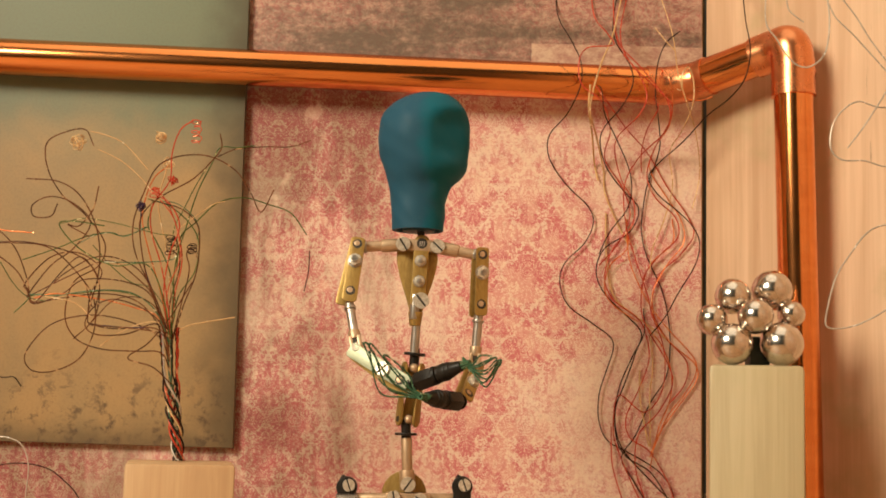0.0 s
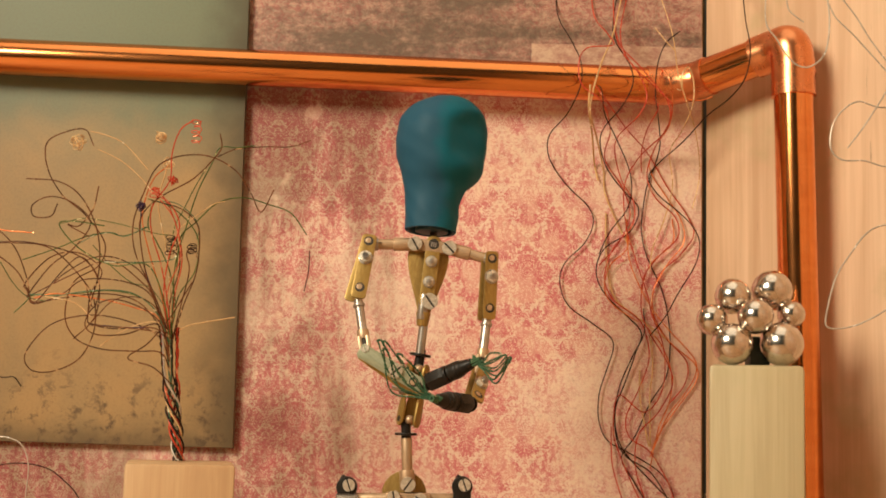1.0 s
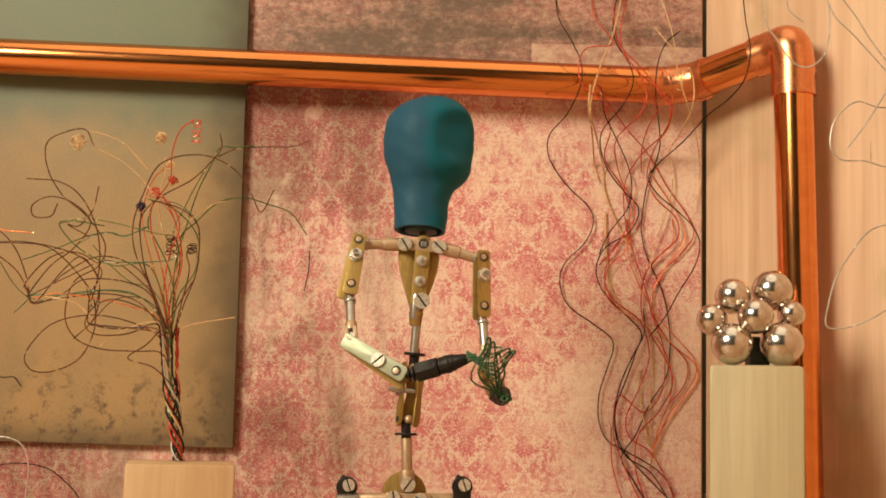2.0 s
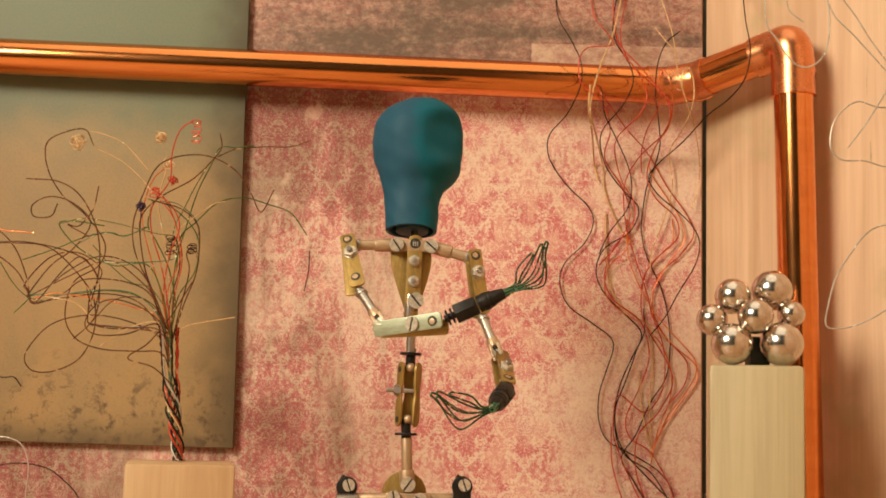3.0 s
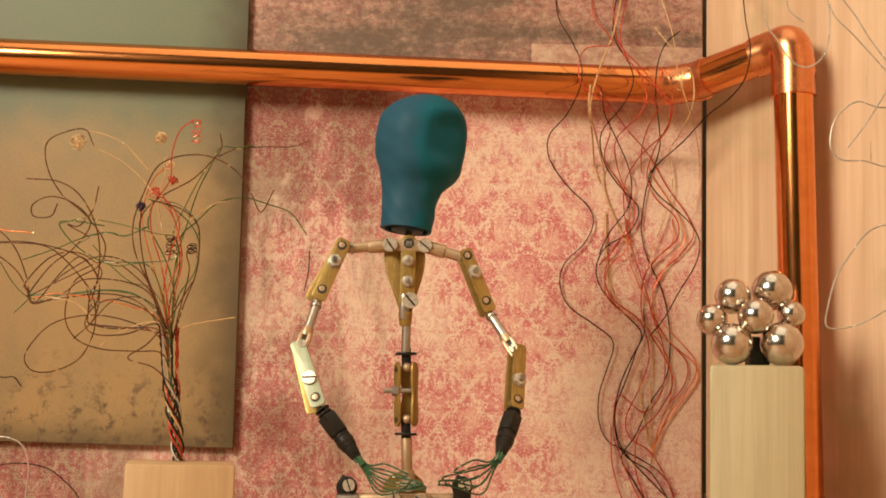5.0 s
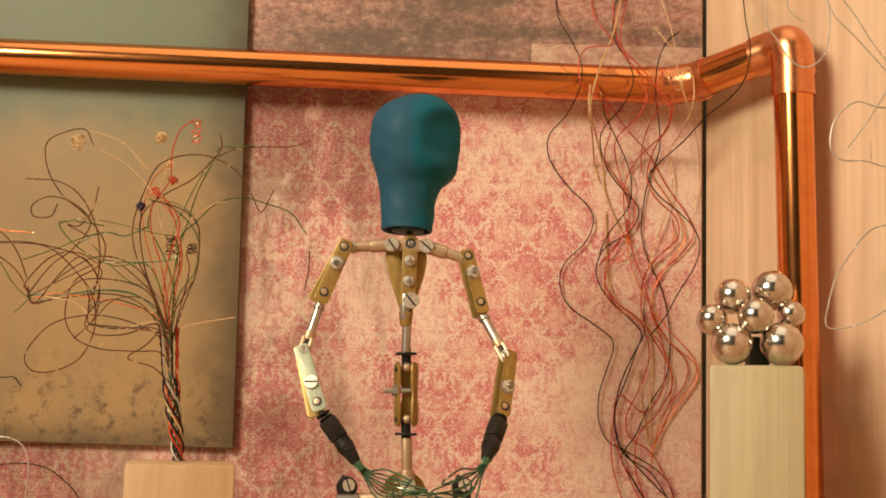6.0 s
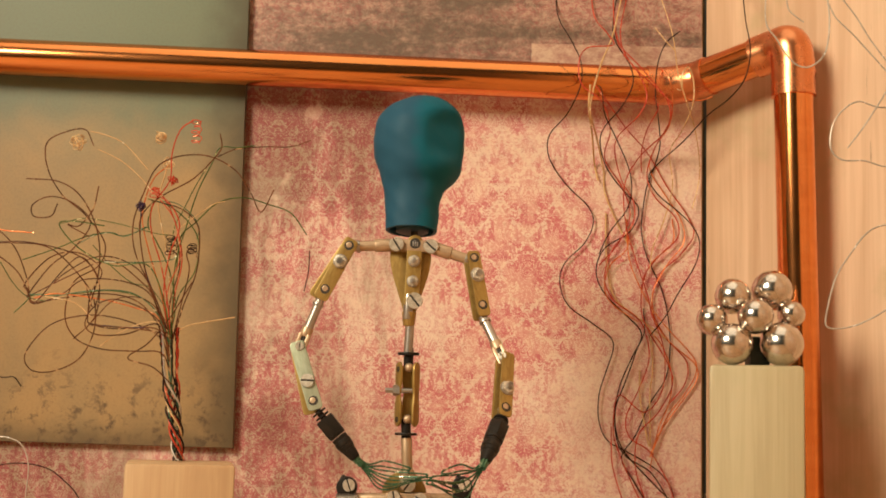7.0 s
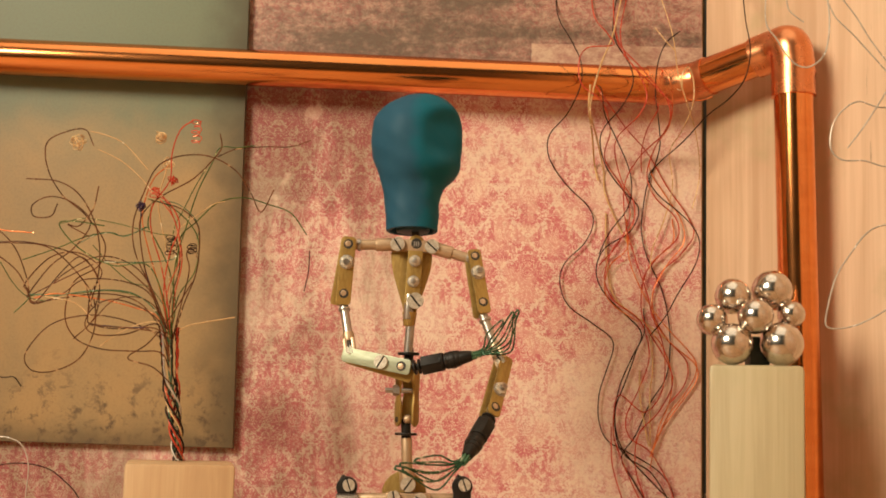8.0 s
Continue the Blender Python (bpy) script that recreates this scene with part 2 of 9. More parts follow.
M = {
    "damask": damask("damask_paper"),
    "weathered": weathered("weathered_paper"),
    "mottled": mottled("mottled_board"),
    "damask_pale": worn("faded_pink_paper", (0.54, 0.38, 0.27), (0.36, 0.185, 0.14), 260, 0.65, 0.0, 0.1, (0.6, 1, 1)),
    "plywood": timber("pale_plywood", (0.74, 0.52, 0.35), (0.53, 0.33, 0.195), 75, 0.05, 0.60, (0.44, 0.34, 0.18)),
    "pine": timber("pale_pine", (0.49, 0.405, 0.245), (0.40, 0.320, 0.18), 200, 0.05, 0.25, (0.36, 0.33, 0.15)),
    "beech": timber("warm_beech", (0.54, 0.36, 0.20), (0.46, 0.285, 0.15), 300, 0.05, 0.15),
    "table": timber("table_board", (0.52, 0.35, 0.20), (0.42, 0.26, 0.14), 60, 0.2),
    "copper": worn("polished_copper", (0.86, 0.33, 0.11), (0.74, 0.25, 0.075), 40, 0.15, 1.0, 0.05, (0.15, 1, 1), 0.06),
    "copper_dull": worn("handled_copper", (0.82, 0.33, 0.15), (0.68, 0.25, 0.11), 60, 0.28, 1.0, 0.08, (1, 1, 1), 0.08),
    "chrome": worn("polished_steel", (0.74, 0.67, 0.60), (0.58, 0.52, 0.46), 420, 0.19, 1.0, 0.03, (1, 1, 1), 0.06),
    "steel": worn("turned_steel", (0.50, 0.455, 0.41), (0.36, 0.32, 0.28), 300, 0.36, 0.90, 0.06, (1, 1, 0.2), 0.08),
    "brass": worn("brushed_brass", (0.41, 0.27, 0.080), (0.27, 0.165, 0.045), 200, 0.42, 0.6, 0.15, (1, 1, 0.3), 0.10),
    "brass_pale": worn("nickelled_brass", (0.39, 0.42, 0.31), (0.28, 0.30, 0.20), 170, 0.48, 0.50, 0.12, (1, 1, 0.3), 0.10),
    "screw": worn("bright_nickel", (0.74, 0.68, 0.58), (0.46, 0.39, 0.30), 420, 0.30, 0.50, 0.3),
    "tube": worn("copper_tinted_steel", (0.56, 0.40, 0.26), (0.40, 0.27, 0.165), 300, 0.44, 0.65, 0.08, (1, 1, 0.2), 0.08),
    "black": worn("black_tape", (0.009, 0.0075, 0.006), (0.018, 0.014, 0.011), 350, 0.42, 0.0, 0.5, (1, 1, 0.3), 0.12, 0.22),
    "dark_green": worn("dark_green_enamel", (0.006, 0.018, 0.014), (0.010, 0.03, 0.02), 200, 0.4),
    # dark tone that stands for shade in slots and holes; also on neck pins
    "dark": worn("dark_recess", (0.02, 0.014, 0.010), (0.035, 0.025, 0.015), 300, 0.6),
    "clay": clay("blue_modelling_clay"),
    # clay colour at half strength, for the shade in the head's hollow underside
    "clay_dark": worn("shaded_blue_clay", (0.006, 0.032, 0.05), (0.01, 0.045, 0.06), 120, 0.6),
    "green_wire": enamel("green_enamel_wire", (0.022, 0.080, 0.042), (0.070, 0.14, 0.075), (0.52, 0.50, 0.36), 0.15),
    "olive_wire": enamel("olive_enamel_wire", (0.045, 0.075, 0.022), (0.09, 0.13, 0.035), (0.60, 0.55, 0.28), 0.2),
    "black_wire": enamel("dark_enamel_wire", (0.010, 0.004, 0.002), (0.030, 0.010, 0.005), (0.13, 0.06, 0.03), 0.0, 0.6),
    "brown_wire": enamel("brown_enamel_wire", (0.050, 0.015, 0.005), (0.14, 0.045, 0.014), (0.48, 0.28, 0.14), 0.0, 0.5),
    "red_wire": enamel("red_enamel_wire", (0.52, 0.060, 0.026), (0.36, 0.034, 0.016), (0.70, 0.28, 0.15), 0.1),
    "orange_wire": enamel("copper_enamel_wire", (0.68, 0.19, 0.05), (0.52, 0.115, 0.03), (0.85, 0.48, 0.24), 0.3),
    "gold_wire": enamel("bare_brass_wire", (0.66, 0.44, 0.22), (0.52, 0.31, 0.14), (0.88, 0.74, 0.52), 0.15),
    "silver_wire": enamel("tinned_wire", (0.52, 0.46, 0.39), (0.40, 0.34, 0.28), (0.80, 0.76, 0.72), 0.25),
    "violet_wire": enamel("violet_enamel_wire", (0.05, 0.03, 0.06), (0.03, 0.02, 0.05), (0.25, 0.18, 0.30), 0.2),
    "room": worn("dark_studio_paint", (0.10, 0.125, 0.115), (0.075, 0.095, 0.09), 3, 0.8),
    "ceiling": worn("pale_ceiling_paint", (0.55, 0.46, 0.37), (0.48, 0.40, 0.32), 3, 0.8),
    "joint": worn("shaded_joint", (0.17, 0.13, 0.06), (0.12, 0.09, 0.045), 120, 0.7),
}


# ---- mesh helpers ----
def link(name, mesh, material, parent=None, label=""):
    ob = new(name, mesh)
    if material:
        mesh.materials.append(material)
    ob.parent = parent
    if label:
        ob["label"] = label
    return ob


def part(name, bm, material, parent=None, label="", smooth=True):
    mesh = bpy.data.meshes.new(name)
    bmesh.ops.recalc_face_normals(bm, faces=bm.faces)
    bm.to_mesh(mesh)
    bm.free()
    if smooth:
        mesh.shade_smooth()
        mesh.set_sharp_from_angle(angle=radians(35))
    return link(name, mesh, material, parent, label)


def empty(name, at=(0, 0, 0)):
    ob = new(name)
    ob.location = at
    ob.empty_display_size = 0.01
    return ob


def box(bm, c, s, bevel=0.0, turn=None):
    m = Matrix.Translation(c) @ (turn.to_4x4() if turn else Matrix()) @ Matrix.Diagonal((*s, 1))
    made = bmesh.ops.create_cube(bm, size=1, matrix=m)["verts"]
    if bevel:
        edges = list({e for v in made for e in v.link_edges})
        bmesh.ops.bevel(bm, geom=edges, offset=bevel, segments=2, affect="EDGES", profile=0.6)
    return bm


def cyl(bm, a, b, r, r2=None, n=20, bevel=0.0):
    a, b = Vector(a), Vector(b)
    d = b - a
    m = Matrix.Translation((a + b) / 2) @ d.to_track_quat("Z", "Y").to_matrix().to_4x4()
    made = bmesh.ops.create_cone(bm, cap_ends=True, segments=n, radius1=r, radius2=r if r2 is None else r2, depth=d.length, matrix=m)["verts"]
    if bevel:
        edges = [e for e in {e for v in made for e in v.link_edges} if len(e.link_faces) == 2 and min(len(f.verts) for f in e.link_faces) == 4 and max(len(f.verts) for f in e.link_faces) > 4]
        bmesh.ops.bevel(bm, geom=edges, offset=bevel, segments=2, affect="EDGES", profile=0.6)
    return bm


def ball(bm, c, r, n=16):
    bmesh.ops.create_uvsphere(bm, u_segments=n * 2, v_segments=n, radius=r, matrix=Matrix.Translation(c))
    return bm


def plate(bm, outline, y0, y1, bevel=0.0003):
    """A flat plate: an outline in x and z, from y0 to y1."""
    vs = [bm.verts.new((x, y0, z)) for x, z in outline]
    f = bm.faces.new(vs)
    out = bmesh.ops.extrude_face_region(bm, geom=[f])
    bmesh.ops.translate(bm, verts=[v for v in out["geom"] if isinstance(v, bmesh.types.BMVert)], vec=(0, y1 - y0, 0))
    if bevel:
        rim = [e for e in bm.edges if e.is_valid and e.calc_face_angle(0) > 1.2 and abs(e.verts[0].co.y - e.verts[1].co.y) < 1e-6]
        bmesh.ops.bevel(bm, geom=rim, offset=bevel, segments=2, affect="EDGES", profile=0.6)
    return bm


def slot_shape(w, z0, z1, n=7, round_by=0.85):
    """Outline of a strap with rounded corners, half width w."""
    r = w * round_by
    pts = []
    for cx, cz, a0 in ((w - r, z1 - r, 0), (-w + r, z1 - r, 90), (-w + r, z0 + r, 180), (w - r, z0 + r, 270)):
        pts += [(cx + r * math.cos(radians(a0 + 90 * i / n)), cz + r * math.sin(radians(a0 + 90 * i / n))) for i in range(n + 1)]
    return pts


def waist_shape(w, z0, z1, waist=0.55, n=24):
    """Outline of a strap with rounded ends that narrows in the middle."""
    side = []
    for i in range(n + 1):
        t = i / n
        end = min(1.0, math.sqrt(max(0.0, 1 - (1 - min(t, 1 - t) / 0.10) ** 2)) if min(t, 1 - t) < 0.10 else 1.0)
        side.append((w * max(0.30, end) * (1 - (1 - waist) * math.exp(-((t - 0.5) / 0.13) ** 2)), z0 + (z1 - z0) * t))
    return side + [(-x, z) for x, z in reversed(side)]


def spline(pts, per=8, closed=False):
    """Smooth curve through points."""
    p = [Vector(q) for q in pts]
    if not closed:
        p = [p[0] * 2 - p[1]] + p + [p[-1] * 2 - p[-2]]
    else:
        p = [p[-1]] + p + [p[0], p[1]]
    out = []
    for i in range(1, len(p) - 2):
        a, b, c, d = p[i - 1:i + 3]
        for k in range(per):
            t = k / per
            out.append(0.5 * (2 * b + (c - a) * t + (2 * a - 5 * b + 4 * c - d) * t * t + (3 * b - a - 3 * c + d) * t ** 3))
    if not closed:
        out.append(p[-2])
    return out


def sweep(bm, path, r, n=6, taper=1.0):
    """A round tube along a path."""
    up, rings = Vector((0.3, 0.9, 0.2)), []
    for i, q in enumerate(path):
        t = (path[min(i + 1, len(path) - 1)] - path[max(i - 1, 0)]).normalized()
        up = (up - t * up.dot(t)).normalized()
        side = t.cross(up)
        rr = r * (1 + (taper - 1) * i / max(1, len(path) - 1))
        rings.append([bm.verts.new(q + (up * math.cos(2 * math.pi * k / n) + side * math.sin(2 * math.pi * k / n)) * rr) for k in range(n)])
    for a, b in zip(rings, rings[1:]):
        for k in range(n):
            bm.faces.new((a[k], a[(k + 1) % n], b[(k + 1) % n], b[k]))
    bm.faces.new(rings[0][::-1])
    bm.faces.new(rings[-1])
    return bm


def wire(parent, pts, material, r=0.00032, name="wire", label="", per=8):
    return part(name, sweep(bmesh.new(), spline(pts, per), r, 6), M[material], parent, label)


def lies(ob, label, category, kind="", group=""):
    return tagged(ob, label, category, group, kind)


# ---- setting ----
def build_setting():
    floor = part("floor", box(bmesh.new(), (0, 0, -0.02), (3.6, 3.6, 0.04)), M["table"], None)
    lies(floor, "pale wooden board on which the set stands", "floor", "structure")
    for name, c, s in (("wall_south", (0, -1.82, 0.9), (3.6, 0.04, 1.8)), ("wall_north", (0, 1.82, 0.9), (3.6, 0.04, 1.8)),
                       ("wall_west", (-1.82, 0, 0.9), (0.04, 3.6, 1.8)), ("wall_east", (1.82, 0, 0.9), (0.04, 3.6, 1.8))):
        lies(part(name, box(bmesh.new(), c, s), M["room"]), "dark painted plain wall of the studio", "wall", "structure")
    lies(part("ceiling", box(bmesh.new(), (0, 0, 1.84), (3.6, 3.6, 0.04)), M["ceiling"]), "pale plain studio ceiling", "ceiling", "structure")

    back = part("wall_set", box(bmesh.new(), (-0.1393, 0.130, 0.39), (0.5315, 0.018, 0.78), 0.0005), M["plywood"])
    lies(back, "plywood back wall of the set behind the papers", "wall", "structure")
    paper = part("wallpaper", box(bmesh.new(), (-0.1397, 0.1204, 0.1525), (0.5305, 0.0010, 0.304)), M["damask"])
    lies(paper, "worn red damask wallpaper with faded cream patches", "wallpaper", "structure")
    old = part("weathered_sheet", box(bmesh.new(), (0.0130, 0.1194, 0.404), (0.2250, 0.0008, 0.208)), M["weathered"])
    lies(old, "stained pink and grey paper sheet on the wall", "paper sheet", "structure")

    slip = part("paper_strip", box(bmesh.new(), (0.0835, 0.1186, 0.3085), (0.0845, 0.0007, 0.022)), M["damask_pale"])
    lies(slip, "narrow strip of faded pink paper over the wall joint", "paper strip", "structure")

    side = Matrix.Rotation(radians(-45), 3, "Z")
    board = part("wall_side", box(bmesh.new(), Vector((0.1280, 0.1205, 0.26)) + side @ Vector((0.13, 0.008, 0.13)), (0.26, 0.016, 0.78), 0.0006, side), M["plywood"])
    lies(board, "pale peach plywood board standing at an angle", "wall board", "structure")
    front = part("wall_right", box(bmesh.new(), (0.229, -0.785, 0.39), (0.016, 1.45, 0.78), 0.0006, Matrix.Rotation(radians(-7), 3, "Z")), M["plywood"])
    lies(front, "pale plywood board closing the set beside the camera", "wall board", "structure")
    left = part("wall_left", box(bmesh.new(), (-0.415, -0.015, 0.39), (0.018, 0.27, 0.78), 0.0006), M["plywood"])
    lies(left, "plain plywood board closing the set", "wall board", "structure")
    # no real strip: its dark colour stands for shade in the open joint
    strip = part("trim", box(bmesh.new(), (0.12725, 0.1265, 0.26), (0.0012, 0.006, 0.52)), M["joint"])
    lies(strip, "dark strip added as the shade in the open joint of the boards", "trim", "structure")

    panel = bmesh.new()
    plate(panel, [(-0.40, 0.1192), (-0.0970, 0.1179), (-0.1005, 0.52), (-0.40, 0.52)], 0.1150, 0.1194, 0.0006)
    lies(part("backdrop_panel", panel, M["mottled"]), "olive mottled board, greener at the top, with a dark border", "painted board")


# ---- copper pipe ----
def build_pipe():
    pipe = empty("copper_pipe", (-0.0241, 0.0800, 0.2939))
    lies(pipe, "polished copper pipe run with soldered elbows along the wall", "copper pipe")
    base = pipe.location
    a, b = Vector((-0.2883, 0.1055, 0.3037)), Vector((0.0977, 0.1055, 0.2966))
    c = Vector((0.1140, 0.1050, 0.2968))
    d = Vector((0.1489, 0.0752, 0.3060))
    e = Vector((0.1562, 0.0660, 0.2879))
    f = Vector((0.1593, 0.0665, 0.1047))
    f = e + (f - e) * (e.z / (e.z - f.z))
    r = 0.0088

    def seg(name, path, rad, material, label=""):
        ob = part(name, sweep(bmesh.new(), [q - base for q in path], rad, 32), M[material], pipe, label)
        return ob

    seg("long_pipe", [a + (b - a) * t for t in (0, 0.25, 0.5, 0.75, 1.0)], r, "copper")
    u, v, w = (b - a).normalized(), (d - c).normalized(), (f - e).normalized()
    seg("bend", spline([b - u * 0.002, b + u * 0.008, c + v * 0.006, c + v * 0.014], 8), r * 1.06, "copper_dull")
    seg("short_pipe", [c + v * 0.010, c + v * 0.022, d - v * 0.004], r, "copper")
    corner = Vector((0.1545, 0.0670, 0.3060))
    seg("elbow", spline([d - v * 0.008, d + v * 0.002, corner, e - w * 0.010, e - w * 0.002, e + w * 0.0045], 9), r * 1.10, "copper_dull", "soldered copper elbow")
    seg("solder_ring", [e + w * 0.0042, e + w * 0.0050], r * 1.13, "copper_dull")
    seg("down_pipe", [e, e + (f - e) * 0.3, e + (f - e) * 0.6, f], r, "copper")


# ---- balls on a post ----
def post(name, centre, wide, deep, top, turn, material, label, round_by=0.0022):
    bm = box(bmesh.new(), (0, 0, top / 2), (wide, deep, top), round_by)
    ob = part(name, bm, M[material])
    ob.matrix_world = pose(centre[0], centre[1], 0, 0, 0, turn)
    return lies(ob, label, "wooden post")


def build_balls():
    c = Vector((0.1243, 0.0040, 0.1595))
    top = c.z
    post("wooden_post", c + Vector((0.0041, 0.018, 0)), 0.0365, 0.034, top, -14.5, "pine", "tall square pale pine post with rounded edges")
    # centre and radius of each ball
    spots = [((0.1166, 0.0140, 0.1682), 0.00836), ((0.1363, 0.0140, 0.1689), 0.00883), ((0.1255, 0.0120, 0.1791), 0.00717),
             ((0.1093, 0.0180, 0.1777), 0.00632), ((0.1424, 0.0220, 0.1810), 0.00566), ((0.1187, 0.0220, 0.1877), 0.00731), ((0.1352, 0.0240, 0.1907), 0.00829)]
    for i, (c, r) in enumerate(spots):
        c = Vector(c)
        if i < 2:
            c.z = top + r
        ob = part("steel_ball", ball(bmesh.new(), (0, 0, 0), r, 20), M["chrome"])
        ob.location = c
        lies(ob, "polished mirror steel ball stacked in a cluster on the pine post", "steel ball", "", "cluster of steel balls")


def build_gap_block():
    c = Vector((0.1290, 0.0240, 0.1616))
    # dark block added to darken the gap between the lower balls
    ob = part("magnet", box(bmesh.new(), (0, 0, 0.006), (0.008, 0.010, 0.012), 0.0008), M["dark_green"])
    ob.location = Vector((c.x, c.y, Vector((0.1243, 0.0040, 0.1595)).z))
    lies(ob, "small dark green block added to darken the gap between the steel balls", "magnet")


# ---- wire plant ----
def coil(parent, c, r, turns, material, tall=0.0, seed=0, wr=0.00019, name="coil"):
    rnd = random.Random(seed)
    pts = []
    for i in range(int(turns * 14)):
        t = i / 14 * 2 * math.pi
        k = i / (turns * 14)
        rr = r * (0.72 + 0.26 * math.sin(1.7 * i / 14 * 2 + seed))
        ring = Vector((rr * math.cos(t), 0.35 * rr * math.sin(t * 0.9), rr * (0.5 if tall else 1.0) * math.sin(t)))
        if not tall:
            ring = Euler((2.2 * math.sin(3.1 * k + seed), 1.3 * k * turns, 2.6 * math.sin(5.3 * k))).to_matrix() @ ring
        pts.append(Vector(c) + ring + Vector((rnd.uniform(-1, 1) * r * 0.04, 0, tall * (k - 0.5))))
    return part(name, sweep(bmesh.new(), spline(pts, 3), wr, 5), M[material], parent)


def build_plant():
    edge = Vector((-0.0967, -0.0100, 0.1159))
    post("wooden_block", edge + Vector((-0.0036, 0.018, 0)), 0.0410, 0.034, edge.z, 11.5, "beech", "pale beech block with softened edges under the wire plant", 0.0016)
    foot = Vector((-0.1012, 0.0080, 0.1161))
    foot.z = edge.z + 0.0002
    plant = empty("wire_plant", foot)
    lies(plant, "bare tree twisted from dark, red and green enamelled wires", "wire sculpture")
    holder = plant

    def branch(material, pts, r=0.00025):
        q = [Vector(p) - foot for p in pts]
        return part("branch_wire", sweep(bmesh.new(), spline(q, 9), r, 6), M[material], holder)

    # twisted trunk
    kinds = ["black_wire", "red_wire", "black_wire", "green_wire", "gold_wire", "black_wire", "red_wire", "black_wire", "silver_wire", "green_wire", "black_wire", "red_wire"]
    axis = [(-0.1018, 0.0120, 0.1157), (-0.1032, 0.0120, 0.1263), (-0.1051, 0.0120, 0.1373), (-0.1066, 0.0120, 0.1483), (-0.1076, 0.0120, 0.1595), (-0.1083, 0.0120, 0.1685)]
    rnd = random.Random(5)
    for i, k in enumerate(kinds):
        path = []
        smooth = spline(axis, 8)
        for j, q in enumerate(smooth):
            t = j / (len(smooth) - 1)
            ang = 2 * math.pi * i / len(kinds) + 7.0 * max(0.0, 1 - t * 1.6) ** 1.3 * (1 if i % 3 else 0.8)
            rad = 0.0011 + 0.0010 * (i % 3) / 2 + 0.0022 * t * rnd.uniform(0.8, 1.2)
            path.append(q - foot + Vector((math.cos(ang) * rad, math.sin(ang) * rad, 0)))
        path[0].z = 0.0003
        part("trunk_wire", sweep(bmesh.new(), path, 0.00036, 6), M[k], holder)
    # red and upright wires
    branch("red_wire", [(-0.1072, 0.0100, 0.1639), (-0.1088, 0.0100, 0.1773), (-0.1123, 0.0100, 0.1931), (-0.1169, 0.0100, 0.2066), (-0.1170, 0.0100, 0.2169), (-0.1107, 0.0100, 0.2274), (-0.1102, 0.0100, 0.2390), (-0.1073, 0.0100, 0.2484), (-0.1018, 0.0100, 0.2527)])
    branch("red_wire", [(-0.1077, 0.0140, 0.1664), (-0.1070, 0.0140, 0.1822), (-0.1049, 0.0140, 0.1960), (-0.1079, 0.0140, 0.2097), (-0.1135, 0.0140, 0.2211), (-0.1187, 0.0140, 0.2244)])
    branch("red_wire", [(-0.1066, 0.0060, 0.1637), (-0.1098, 0.0060, 0.1815), (-0.1083, 0.0060, 0.1972), (-0.1049, 0.0060, 0.2086), (-0.1094, 0.0060, 0.2176), (-0.1152, 0.0060, 0.2209)])
    branch("orange_wire", [(-0.1091, 0.0180, 0.1643), (-0.1135, 0.0180, 0.1824), (-0.1197, 0.0180, 0.2007), (-0.1228, 0.0180, 0.2145), (-0.1194, 0.0180, 0.2286), (-0.1128, 0.0180, 0.2354)])
    branch("gold_wire", [(-0.1086, 0.0180, 0.1666), (-0.1103, 0.0180, 0.1871), (-0.1130, 0.0180, 0.2032), (-0.1166, 0.0180, 0.2193), (-0.1144, 0.0180, 0.2311), (-0.1129, 0.0180, 0.2370)])
    branch("olive_wire", [(-0.1066, 0.0080, 0.1638), (-0.1064, 0.0080, 0.1772), (-0.1063, 0.0080, 0.1930), (-0.1026, 0.0080, 0.2090), (-0.0988, 0.0080, 0.2228), (-0.0937, 0.0080, 0.2344), (-0.0915, 0.0130, 0.2420), (-0.0838, 0.0080, 0.2412), (-0.0765, 0.0080, 0.2423)])
    branch("brown_wire", [(-0.1048, 0.0040, 0.1636), (-0.1013, 0.0040, 0.1771), (-0.0974, 0.0040, 0.1883), (-0.0963, 0.0040, 0.1973), (-0.0973, 0.0040, 0.2086), (-0.1044, 0.0040, 0.2152), (-0.1162, 0.0040, 0.2183)])
    branch("brown_wire", [(-0.1057, 0.0040, 0.1636), (-0.1133, 0.0040, 0.1812), (-0.1213, 0.0040, 0.1967), (-0.1229, 0.0040, 0.2090), (-0.1193, 0.0040, 0.2216), (-0.1153, 0.0040, 0.2308), (-0.1099, 0.0040, 0.2351), (-0.1010, 0.0040, 0.2371), (-0.0919, 0.0040, 0.2360), (-0.0826, 0.0040, 0.2305), (-0.0766, 0.0040, 0.2216), (-0.0725, 0.0040, 0.2147), (-0.0677, 0.0040, 0.2239)])
    branch("brown_wire", [(-0.1058, 0.0020, 0.1635), (-0.1153, 0.0020, 0.1854), (-0.1194, 0.0020, 0.2032), (-0.1190, 0.0020, 0.2122), (-0.1120, 0.0020, 0.2196), (-0.1001, 0.0020, 0.2267), (-0.0926, 0.0020, 0.2345), (-0.0890, 0.0020, 0.2398), (-0.0898, 0.0020, 0.2455)])
    branch("brown_wire", [(-0.0933, 0.0180, 0.2392), (-0.0854, 0.0180, 0.2427), (-0.0738, 0.0180, 0.2439), (-0.0634, 0.0180, 0.2442), (-0.0554, 0.0180, 0.2470)])
